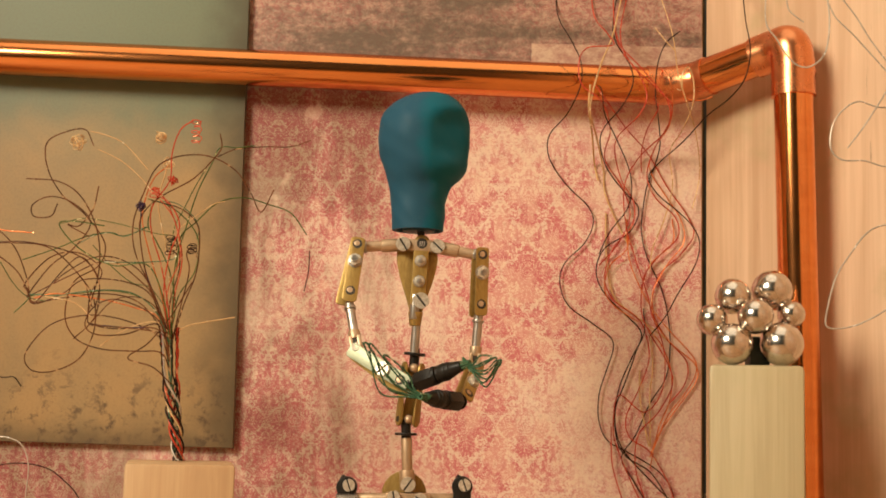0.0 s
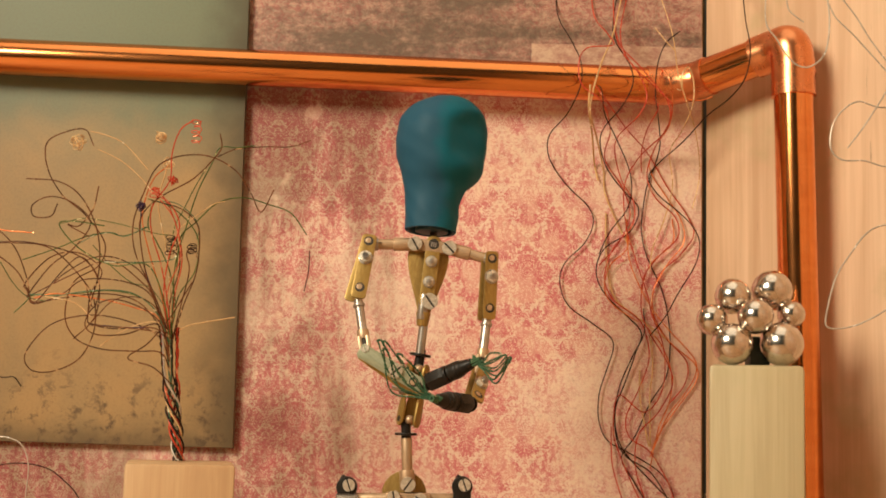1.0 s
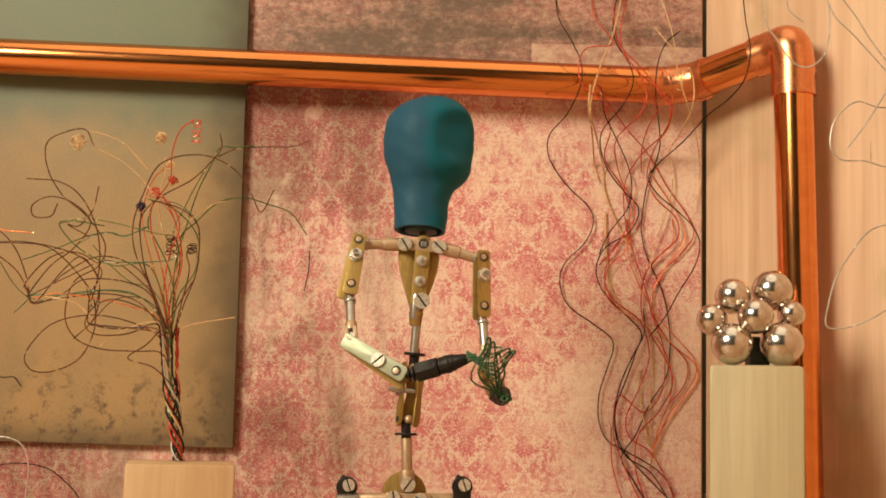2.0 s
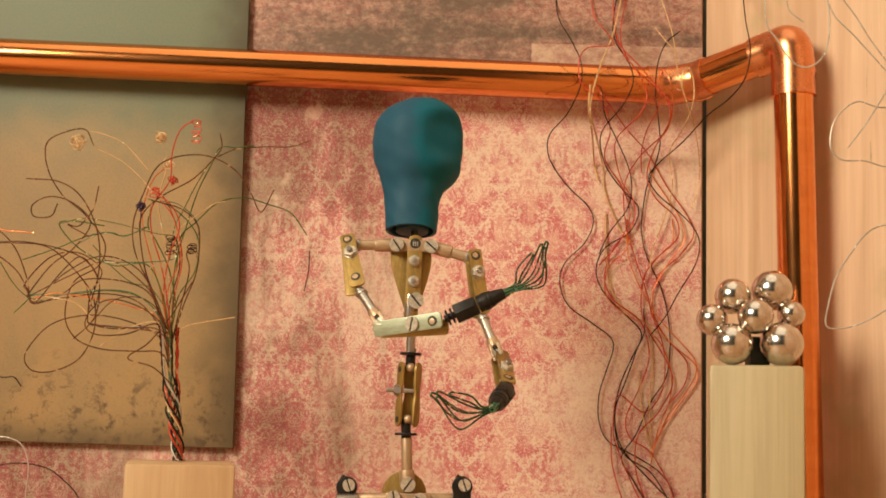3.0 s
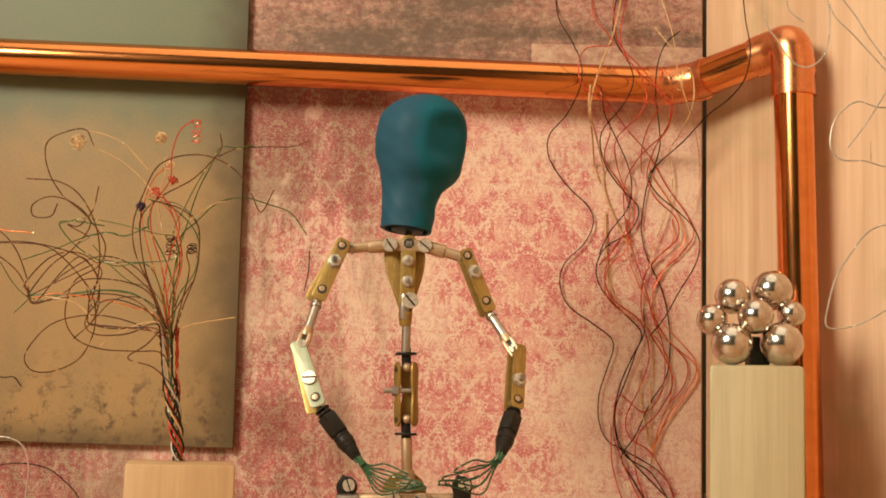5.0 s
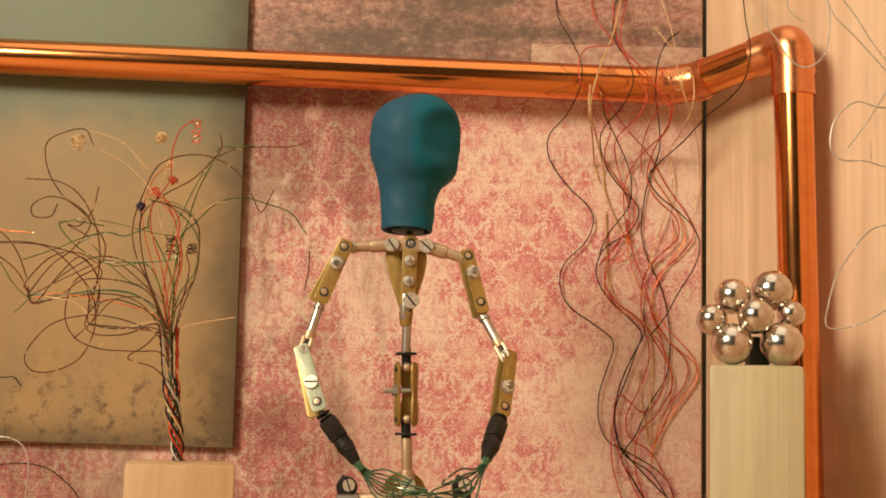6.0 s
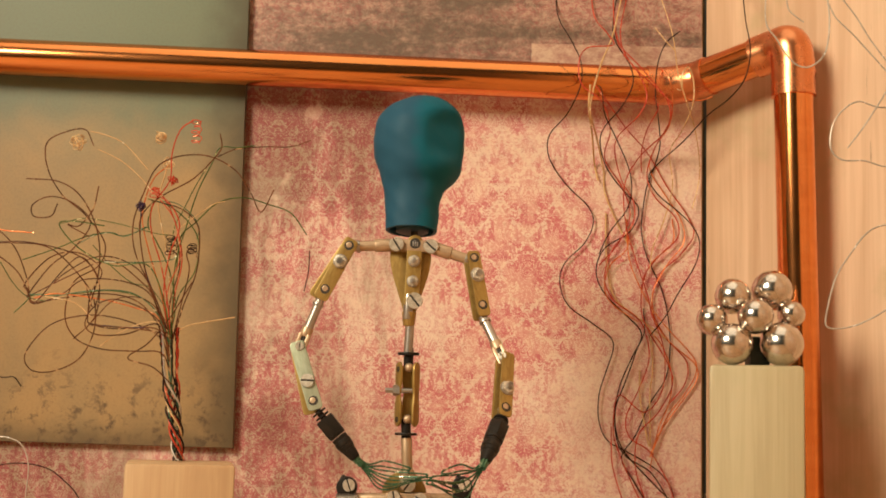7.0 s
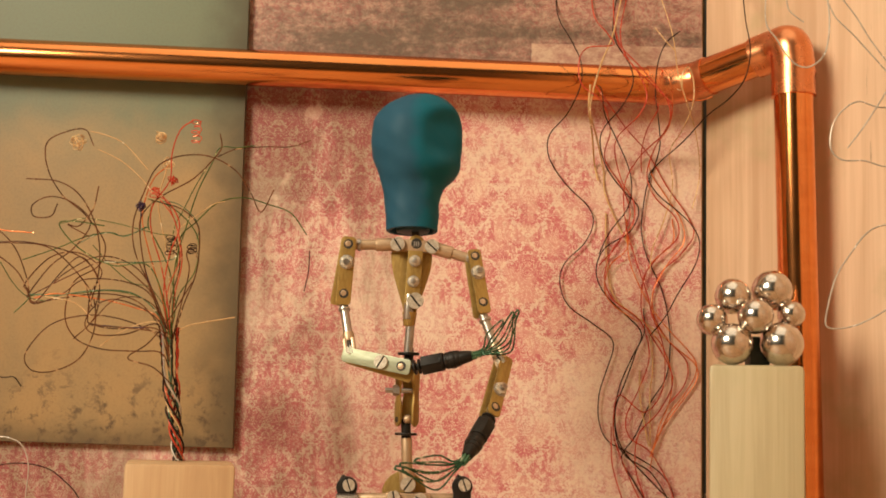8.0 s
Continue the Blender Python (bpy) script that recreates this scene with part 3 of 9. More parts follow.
    branch("olive_wire", [(-0.1070, 0.0140, 0.1914), (-0.1059, 0.0140, 0.2051), (-0.1004, 0.0140, 0.2110), (-0.0917, 0.0140, 0.2194), (-0.0815, 0.0140, 0.2219), (-0.0711, 0.0140, 0.2194), (-0.0618, 0.0140, 0.2160), (-0.0551, 0.0140, 0.2074)])
    branch("olive_wire", [(-0.1068, 0.0100, 0.1729), (-0.1043, 0.0100, 0.1820), (-0.0987, 0.0100, 0.1912), (-0.0977, 0.0100, 0.2025), (-0.1019, 0.0100, 0.2104), (-0.1102, 0.0100, 0.2171), (-0.1190, 0.0100, 0.2198)])
    branch("violet_wire", [(-0.1079, 0.0120, 0.1640), (-0.1131, 0.0120, 0.1774), (-0.1188, 0.0120, 0.1908), (-0.1218, 0.0120, 0.2045), (-0.1219, 0.0120, 0.2159)])
    branch("brown_wire", [(-0.1078, 0.0160, 0.1642), (-0.1094, 0.0160, 0.1778), (-0.1061, 0.0160, 0.1939), (-0.1086, 0.0160, 0.2053), (-0.1107, 0.0160, 0.2030)])
    branch("brown_wire", [(-0.1063, 0.0100, 0.1639), (-0.1036, 0.0100, 0.1775), (-0.1010, 0.0100, 0.1911), (-0.1024, 0.0100, 0.1979), (-0.1003, 0.0100, 0.2002), (-0.0973, 0.0100, 0.1953)])
    branch("gold_wire", [(-0.1079, 0.0120, 0.1649), (-0.1014, 0.0120, 0.1691), (-0.0936, 0.0120, 0.1711), (-0.0824, 0.0120, 0.1732)])
    branch("olive_wire", [(-0.1079, 0.0140, 0.1663), (-0.1067, 0.0140, 0.1777), (-0.1097, 0.0140, 0.1913), (-0.1153, 0.0140, 0.2026), (-0.1193, 0.0140, 0.2094), (-0.1184, 0.0140, 0.2175)])
    # long loops to the side
    branch("brown_wire", [(-0.1055, 0.0060, 0.1505), (-0.1096, 0.0060, 0.1581), (-0.1196, 0.0060, 0.1585), (-0.1330, 0.0060, 0.1590), (-0.1432, 0.0060, 0.1627), (-0.1482, 0.0060, 0.1715), (-0.1457, 0.0060, 0.1850), (-0.1360, 0.0060, 0.1920), (-0.1343, 0.0060, 0.2011), (-0.1428, 0.0060, 0.2122), (-0.1523, 0.0060, 0.2199), (-0.1586, 0.0060, 0.2300), (-0.1599, 0.0060, 0.2403), (-0.1539, 0.0060, 0.2449), (-0.1449, 0.0060, 0.2467), (-0.1409, 0.0060, 0.2402)])
    branch("brown_wire", [(-0.1038, 0.0000, 0.1460), (-0.1113, 0.0000, 0.1523), (-0.1211, 0.0000, 0.1556), (-0.1136, 0.0000, 0.1615), (-0.1053, 0.0000, 0.1722), (-0.0977, -0.0000, 0.1857)])
    branch("brown_wire", [(-0.1036, -0.0060, 0.1545), (-0.1063, -0.0060, 0.1642), (-0.1173, -0.0060, 0.1667), (-0.1326, -0.0060, 0.1678), (-0.1360, -0.0060, 0.1710), (-0.1327, -0.0060, 0.1886), (-0.1342, -0.0060, 0.2040), (-0.1410, -0.0060, 0.2171), (-0.1501, -0.0060, 0.2231), (-0.1630, -0.0060, 0.2241)])
    branch("brown_wire", [(-0.1069, 0.0100, 0.1527), (-0.1108, 0.0100, 0.1638), (-0.1235, 0.0100, 0.1702), (-0.1393, 0.0100, 0.1725), (-0.1548, 0.0100, 0.1683), (-0.1641, 0.0100, 0.1568), (-0.1614, 0.0100, 0.1502), (-0.1525, 0.0100, 0.1500), (-0.1428, 0.0100, 0.1552), (-0.1378, 0.0100, 0.1653), (-0.1378, 0.0100, 0.1766), (-0.1423, 0.0100, 0.1855), (-0.1567, 0.0100, 0.1987), (-0.1726, 0.0100, 0.2006), (-0.1861, 0.0100, 0.1993)])
    branch("brown_wire", [(-0.1058, 0.0040, 0.1570), (-0.1113, 0.0040, 0.1768), (-0.1208, 0.0040, 0.1877), (-0.1323, 0.0040, 0.1937), (-0.1475, 0.0040, 0.1870), (-0.1604, 0.0040, 0.1800), (-0.1626, 0.0040, 0.1795), (-0.1544, 0.0040, 0.1913), (-0.1459, 0.0040, 0.1983), (-0.1398, 0.0040, 0.2086), (-0.1470, 0.0040, 0.2163), (-0.1562, 0.0040, 0.2188), (-0.1631, 0.0040, 0.2154), (-0.1624, 0.0040, 0.2107), (-0.1557, 0.0040, 0.2109), (-0.1533, 0.0040, 0.2161)])
    branch("brown_wire", [(-0.1046, -0.0040, 0.1567), (-0.1080, -0.0040, 0.1686), (-0.1160, -0.0040, 0.1749), (-0.1271, -0.0040, 0.1779), (-0.1346, -0.0040, 0.1745), (-0.1374, -0.0040, 0.1678), (-0.1329, -0.0040, 0.1642), (-0.1220, -0.0040, 0.1645), (-0.1130, -0.0040, 0.1674), (-0.1055, -0.0040, 0.1654)])
    branch("brown_wire", [(-0.1083, 0.0140, 0.1596), (-0.1154, 0.0140, 0.1797), (-0.1265, 0.0140, 0.1863), (-0.1435, 0.0140, 0.1870), (-0.1522, 0.0140, 0.1810), (-0.1633, 0.0140, 0.1767), (-0.1663, 0.0140, 0.1818), (-0.1672, 0.0140, 0.1852), (-0.1577, 0.0140, 0.1957), (-0.1464, 0.0140, 0.1976), (-0.1369, 0.0140, 0.1906), (-0.1409, 0.0140, 0.1813), (-0.1415, 0.0140, 0.1723)])
    branch("brown_wire", [(-0.1082, 0.0120, 0.1617), (-0.1151, 0.0120, 0.1728), (-0.1233, 0.0120, 0.1794), (-0.1359, 0.0120, 0.1813), (-0.1515, 0.0120, 0.1791), (-0.1627, 0.0120, 0.1772), (-0.1647, 0.0120, 0.1805), (-0.1660, 0.0120, 0.1862), (-0.1708, 0.0120, 0.1974), (-0.1781, 0.0120, 0.2053), (-0.1874, 0.0120, 0.2082)])
    branch("olive_wire", [(-0.1074, 0.0100, 0.1639), (-0.1167, 0.0100, 0.1782), (-0.1309, 0.0100, 0.1824), (-0.1466, 0.0100, 0.1808), (-0.1618, 0.0100, 0.1800), (-0.1654, 0.0100, 0.1770), (-0.1696, 0.0100, 0.1728)])
    branch("olive_wire", [(-0.1056, 0.0020, 0.1613), (-0.1082, 0.0020, 0.1767), (-0.1157, 0.0020, 0.1921), (-0.1294, 0.0020, 0.1917), (-0.1431, 0.0020, 0.1981), (-0.1515, 0.0020, 0.2073), (-0.1460, 0.0020, 0.2088), (-0.1337, 0.0020, 0.2073)])
    branch("olive_wire", [(-0.1696, 0.0160, 0.1945), (-0.1563, 0.0160, 0.1995), (-0.1451, 0.0160, 0.2044), (-0.1361, 0.0160, 0.2065), (-0.1291, 0.0160, 0.2053), (-0.1197, 0.0160, 0.2092)])
    branch("orange_wire", [(-0.1070, 0.0080, 0.1638), (-0.1124, 0.0080, 0.1726), (-0.1211, 0.0080, 0.1757), (-0.1347, 0.0080, 0.1787), (-0.1527, 0.0080, 0.1805), (-0.1615, 0.0080, 0.1785)])
    branch("gold_wire", [(-0.1377, 0.0040, 0.1717), (-0.1446, 0.0040, 0.1770), (-0.1559, 0.0040, 0.1790)])
    branch("brown_wire", [(-0.1794, -0.0020, 0.1966), (-0.1726, -0.0020, 0.1935), (-0.1656, -0.0020, 0.1881), (-0.1612, -0.0020, 0.1812), (-0.1578, -0.0020, 0.1762), (-0.1480, -0.0020, 0.1886), (-0.1407, -0.0020, 0.1943), (-0.1335, -0.0020, 0.1846), (-0.1351, -0.0020, 0.1746), (-0.1390, -0.0020, 0.1844)])
    branch("brown_wire", [(-0.1089, 0.0180, 0.1609), (-0.1140, 0.0180, 0.1698), (-0.1216, 0.0180, 0.1685), (-0.1321, 0.0180, 0.1678), (-0.1413, 0.0180, 0.1691)])
    branch("brown_wire", [(-0.1802, 0.0060, 0.1999), (-0.1668, 0.0060, 0.2007), (-0.1521, 0.0060, 0.1983), (-0.1418, 0.0060, 0.1941), (-0.1357, 0.0060, 0.1857), (-0.1364, 0.0060, 0.1718), (-0.1443, 0.0060, 0.1627)])
    branch("brown_wire", [(-0.1101, 0.0140, 0.1640), (-0.1181, 0.0140, 0.1865), (-0.1281, 0.0140, 0.1949), (-0.1395, 0.0140, 0.1962), (-0.1505, 0.0140, 0.1902), (-0.1559, 0.0140, 0.1855)])
    branch("brown_wire", [(-0.1374, 0.0040, 0.2234), (-0.1391, 0.0040, 0.2142), (-0.1442, 0.0040, 0.2073), (-0.1487, 0.0040, 0.2077), (-0.1395, 0.0040, 0.2029)])
    branch("violet_wire", [(-0.1143, 0.0000, 0.1676), (-0.1231, 0.0000, 0.1674), (-0.1320, 0.0000, 0.1680)])
    branch("orange_wire", [(-0.1850, 0.0180, 0.2078), (-0.1780, 0.0180, 0.2065), (-0.1664, 0.0180, 0.2059)])
    branch("gold_wire", [(-0.1466, 0.0200, 0.2490), (-0.1395, 0.0200, 0.2473), (-0.1318, 0.0200, 0.2437), (-0.1220, 0.0200, 0.2336)], 0.00022)
    # finer wires among them
    branch("green_wire", [(-0.1450, 0.0040, 0.1997), (-0.1375, 0.0040, 0.2038), (-0.1309, 0.0040, 0.2049), (-0.1258, 0.0040, 0.2036), (-0.1177, 0.0040, 0.2077)], 0.00019)
    branch("olive_wire", [(-0.1541, 0.0120, 0.2090), (-0.1446, 0.0120, 0.2115), (-0.1332, 0.0120, 0.2101), (-0.1241, 0.0120, 0.2081), (-0.1149, 0.0120, 0.2060), (-0.1098, 0.0120, 0.2056)], 0.00019)
    branch("green_wire", [(-0.1607, -0.0020, 0.1792), (-0.1498, -0.0020, 0.1790), (-0.1389, -0.0020, 0.1809), (-0.1281, -0.0020, 0.1817), (-0.1192, -0.0020, 0.1803), (-0.1113, -0.0020, 0.1745), (-0.1065, -0.0020, 0.1659)], 0.00019)
    branch("gold_wire", [(-0.1568, 0.0160, 0.1792), (-0.1494, 0.0160, 0.1783), (-0.1435, 0.0160, 0.1750), (-0.1411, 0.0160, 0.1723)], 0.00019)
    branch("gold_wire", [(-0.1333, 0.0040, 0.1601), (-0.1254, 0.0040, 0.1658), (-0.1178, 0.0040, 0.1693), (-0.1112, 0.0040, 0.1700), (-0.1066, 0.0040, 0.1663)], 0.00019)
    branch("gold_wire", [(-0.1060, 0.0120, 0.2086), (-0.0995, 0.0120, 0.2139), (-0.0929, 0.0120, 0.2186), (-0.0884, 0.0120, 0.2199)], 0.00019)
    branch("green_wire", [(-0.1320, -0.0020, 0.1926), (-0.1177, -0.0020, 0.1928), (-0.1068, -0.0020, 0.1939), (-0.1036, -0.0020, 0.1956)], 0.00019)
    branch("olive_wire", [(-0.1417, 0.0160, 0.2013), (-0.1332, 0.0160, 0.1924), (-0.1249, 0.0160, 0.1863), (-0.1180, 0.0160, 0.1848), (-0.1120, 0.0160, 0.1781)], 0.00019)
    branch("olive_wire", [(-0.1745, 0.0040, 0.1922), (-0.1684, 0.0040, 0.1834), (-0.1626, 0.0040, 0.1786), (-0.1558, 0.0040, 0.1771)], 0.00019)
    branch("gold_wire", [(-0.1406, 0.0120, 0.2398), (-0.1313, 0.0120, 0.2355), (-0.1229, 0.0120, 0.2288), (-0.1181, 0.0120, 0.2231)], 0.00019)
    branch("brown_wire", [(-0.1360, -0.0020, 0.1684), (-0.1278, -0.0020, 0.1774), (-0.1192, -0.0020, 0.1792), (-0.1125, -0.0020, 0.1767), (-0.1067, -0.0020, 0.1703)], 0.00019)
    branch("green_wire", [(-0.1188, 0.0160, 0.2197), (-0.1096, 0.0160, 0.2194), (-0.1026, 0.0160, 0.2150), (-0.0991, 0.0160, 0.2093), (-0.0998, 0.0160, 0.2047)], 0.00019)
    branch("red_wire", [(-0.1127, 0.0040, 0.2185), (-0.1080, 0.0040, 0.2130), (-0.1052, 0.0040, 0.2063), (-0.1037, 0.0040, 0.1952), (-0.1076, 0.0040, 0.1839), (-0.1081, 0.0040, 0.1728)], 0.00019)
    branch("olive_wire", [(-0.0965, 0.0120, 0.2335), (-0.1011, 0.0120, 0.2247), (-0.1052, 0.0120, 0.2154), (-0.1082, 0.0120, 0.2085), (-0.1097, 0.0120, 0.1937)], 0.00019)
    # curls and wound beads at the tips
    for c, r, turns, material, tall, seed in (
            ((-0.1473, 0.0060, 0.2414), 0.0036, 7, "gold_wire", 0, 1), ((-0.1164, 0.0140, 0.2460), 0.0026, 7, "gold_wire", 0, 2),
            ((-0.1120, 0.0120, 0.2347), 0.0026, 5, "gold_wire", 0, 3), ((-0.1089, 0.0080, 0.2271), 0.0023, 5, "red_wire", 0, 4),
            ((-0.1008, 0.0100, 0.2479), 0.0024, 5, "red_wire", 0.010, 5), ((-0.1162, 0.0100, 0.2227), 0.0024, 4, "red_wire", 0.004, 6),
            ((-0.1087, 0.0100, 0.2013), 0.0026, 6, "black_wire", 0.008, 7), ((-0.1003, 0.0100, 0.2000), 0.0023, 5, "black_wire", 0.004, 8),
            ((-0.1201, 0.0040, 0.2157), 0.0020, 12, "violet_wire", 0, 9)):
        coil(holder, Vector(c) - foot, r, turns, material, tall, seed)


# ---- loose wires ----
def build_wires():
    tone = {"black_wire": "dark brown", "red_wire": "red", "orange_wire": "copper-orange", "gold_wire": "golden", "silver_wire": "tinned silvery"}

    def loose_wire(name, material, pts, r, label, group):
        o = Vector(pts[0])
        ob = part(name, sweep(bmesh.new(), spline([Vector(p) - o for p in pts], 9), r, 6), M[material])
        ob.location = o
        lies(ob, label, "wire", "", group)

    def hang(material, pts, r=0.00030, tail=True):
        q = [Vector(p) for p in pts]
        if tail:
            q = [Vector((q[0].x, 0.1190, q[0].z + 0.012))] + q
        loose_wire("hanging_wire", material, q, r, "wavy " + tone[material] + " enamelled wire hanging down the papered wall", "hanging wires")

    hang("black_wire", [(0.0532, 0.1180, 0.3386), (0.0546, 0.1103, 0.3282), (0.0578, 0.0905, 0.3139), (0.0625, 0.0883, 0.3025), (0.0626, 0.0883, 0.2916), (0.0567, 0.0883, 0.2779), (0.0493, 0.1018, 0.2698), (0.0508, 0.1177, 0.2620), (0.0587, 0.1180, 0.2497), (0.0699, 0.1180, 0.2388), (0.0727, 0.1180, 0.2305), (0.0687, 0.1180, 0.2207), (0.0593, 0.1180, 0.2108), (0.0569, 0.1180, 0.2011), (0.0609, 0.1180, 0.1903), (0.0719, 0.1180, 0.1824), (0.0815, 0.1180, 0.1753), (0.0829, 0.1180, 0.1691), (0.0795, 0.1180, 0.1582), (0.0764, 0.1180, 0.1474), (0.0765, 0.1180, 0.1353), (0.0807, 0.1180, 0.1261), (0.0901, 0.1180, 0.1210), (0.1036, 0.1180, 0.1134), (0.1104, 0.1180, 0.1056), (0.1131, 0.1180, 0.0978)])
    hang("black_wire", [(0.0839, 0.1176, 0.3514), (0.0803, 0.1099, 0.3287), (0.0789, 0.0885, 0.3125), (0.0855, 0.0879, 0.3016), (0.0869, 0.0879, 0.2922), (0.0817, 0.0879, 0.2812), (0.0747, 0.0941, 0.2729), (0.0745, 0.1091, 0.2679), (0.0793, 0.1176, 0.2571), (0.0876, 0.1176, 0.2462), (0.0946, 0.1176, 0.2380), (0.0906, 0.1176, 0.2268), (0.0783, 0.1176, 0.2182), (0.0743, 0.1176, 0.2071), (0.0785, 0.1176, 0.1962), (0.0895, 0.1176, 0.1856), (0.0964, 0.1176, 0.1776), (0.0937, 0.1176, 0.1680), (0.0885, 0.1176, 0.1530), (0.0845, 0.1176, 0.1422), (0.0846, 0.1176, 0.1315), (0.0887, 0.1176, 0.1210), (0.1009, 0.1176, 0.1080), (0.1130, 0.1176, 0.0965)])
    hang("red_wire", [(0.0811, 0.1172, 0.3483), (0.0801, 0.1023, 0.3236), (0.0814, 0.0875, 0.3082), (0.0895, 0.0875, 0.2976), (0.0935, 0.0875, 0.2868), (0.0897, 0.0878, 0.2773), (0.0824, 0.1010, 0.2706), (0.0824, 0.1148, 0.2651), (0.0862, 0.1172, 0.2517), (0.0923, 0.1172, 0.2407), (0.0913, 0.1172, 0.2295), (0.0824, 0.1172, 0.2182), (0.0784, 0.1172, 0.2044), (0.0826, 0.1172, 0.1935), (0.0949, 0.1172, 0.1843), (0.0991, 0.1172, 0.1749), (0.0999, 0.1172, 0.1641), (0.0952, 0.1172, 0.1505), (0.0893, 0.1172, 0.1370), (0.0913, 0.1172, 0.1277), (0.1008, 0.1172, 0.1213), (0.1089, 0.1172, 0.1083), (0.1129, 0.1172, 0.0978)])
    hang("black_wire", [(0.0723, 0.0871, 0.2889), (0.0737, 0.0871, 0.2781), (0.0804, 0.1006, 0.2704), (0.0888, 0.1168, 0.2600), (0.0911, 0.1168, 0.2489), (0.0890, 0.1168, 0.2377), (0.0808, 0.1168, 0.2264), (0.0755, 0.1168, 0.2152)])
    hang("black_wire", [(0.1109, 0.0992, 0.3218), (0.1030, 0.0893, 0.3134), (0.0989, 0.0887, 0.3036), (0.0977, 0.0887, 0.2899), (0.0993, 0.0898, 0.2767), (0.1036, 0.1099, 0.2688), (0.1028, 0.1184, 0.2607), (0.0988, 0.1184, 0.2494), (0.0969, 0.1184, 0.2382), (0.0962, 0.1184, 0.2270), (0.0990, 0.1184, 0.2147), (0.1059, 0.1184, 0.1997), (0.1093, 0.1184, 0.1861), (0.1104, 0.1184, 0.1698), (0.1083, 0.1184, 0.1563), (0.1008, 0.1184, 0.1440), (0.0942, 0.1184, 0.1291), (0.0875, 0.1184, 0.1182), (0.0930, 0.1184, 0.1078), (0.1011, 0.1184, 0.0948)], tail=False)
    hang("black_wire", [(0.1365, 0.0840, 0.3387), (0.1353, 0.0680, 0.3174), (0.1354, 0.0600, 0.3019), (0.1328, 0.0600, 0.2889), (0.1257, 0.0600, 0.2796), (0.1186, 0.0720, 0.2745), (0.1105, 0.0860, 0.2654), (0.0994, 0.0900, 0.2552), (0.0950, 0.0900, 0.2484), (0.0995, 0.0900, 0.2405), (0.1088, 0.0900, 0.2328), (0.1153, 0.0900, 0.2263), (0.1188, 0.0900, 0.2185), (0.1167, 0.0900, 0.2079), (0.1089, 0.0900, 0.1946), (0.1032, 0.0900, 0.1840), (0.0960, 0.0900, 0.1747)])
    hang("red_wire", [(0.0702, 0.1176, 0.3482), (0.0718, 0.1154, 0.3331), (0.0758, 0.0956, 0.3187), (0.0775, 0.0879, 0.3110), (0.0655, 0.0879, 0.3093), (0.0616, 0.0879, 0.3024), (0.0631, 0.0879, 0.2915), (0.0725, 0.0879, 0.2837), (0.0777, 0.0964, 0.2722), (0.0778, 0.1173, 0.2627), (0.0862, 0.1176, 0.2489), (0.0905, 0.1176, 0.2351), (0.0851, 0.1176, 0.2211), (0.0756, 0.1176, 0.2098)])
    hang("red_wire", [(0.0867, 0.1172, 0.3485), (0.0816, 0.1095, 0.3286), (0.0809, 0.0875, 0.3109), (0.0895, 0.0875, 0.3016), (0.0975, 0.0875, 0.2923), (0.1033, 0.0875, 0.2844), (0.1046, 0.0899, 0.2755), (0.1016, 0.1110, 0.2676), (0.0985, 0.1172, 0.2548), (0.1027, 0.1172, 0.2437), (0.1124, 0.1172, 0.2342), (0.1138, 0.1172, 0.2246), (0.1056, 0.1172, 0.2161), (0.0975, 0.1172, 0.2049), (0.0963, 0.1172, 0.1884), (0.1004, 0.1172, 0.1777), (0.1086, 0.1172, 0.1643), (0.1114, 0.1172, 0.1536), (0.1047, 0.1172, 0.1400), (0.0953, 0.1172, 0.1291), (0.0941, 0.1172, 0.1132), (0.0996, 0.1172, 0.0962)])
    hang("red_wire", [(0.0881, 0.1168, 0.3455), (0.0818, 0.0948, 0.3186), (0.0854, 0.0871, 0.3028), (0.1001, 0.0871, 0.2883), (0.1054, 0.0871, 0.2816), (0.1034, 0.0981, 0.2718), (0.0942, 0.1165, 0.2629), (0.0875, 0.1168, 0.2488), (0.0885, 0.1168, 0.2294), (0.0933, 0.1168, 0.2130), (0.0989, 0.1168, 0.1967), (0.1016, 0.1168, 0.1858), (0.1072, 0.1168, 0.1697), (0.1065, 0.1168, 0.1508), (0.0979, 0.1168, 0.1399), (0.0857, 0.1168, 0.1476), (0.0832, 0.1168, 0.1315), (0.0859, 0.1168, 0.1209), (0.0928, 0.1168, 0.1052), (0.0982, 0.1168, 0.0948)])
    hang("red_wire", [(0.0712, 0.0887, 0.2892), (0.0779, 0.0887, 0.2799), (0.0858, 0.0972, 0.2726), (0.0983, 0.1160, 0.2657), (0.1084, 0.1184, 0.2497), (0.1181, 0.1184, 0.2360), (0.1217, 0.1184, 0.2263), (0.1154, 0.1184, 0.2165), (0.1045, 0.1184, 0.2052), (0.1019, 0.1184, 0.1887), (0.1088, 0.1184, 0.1752), (0.1183, 0.1184, 0.1646), (0.1175, 0.1184, 0.1538), (0.1089, 0.1184, 0.1428)])
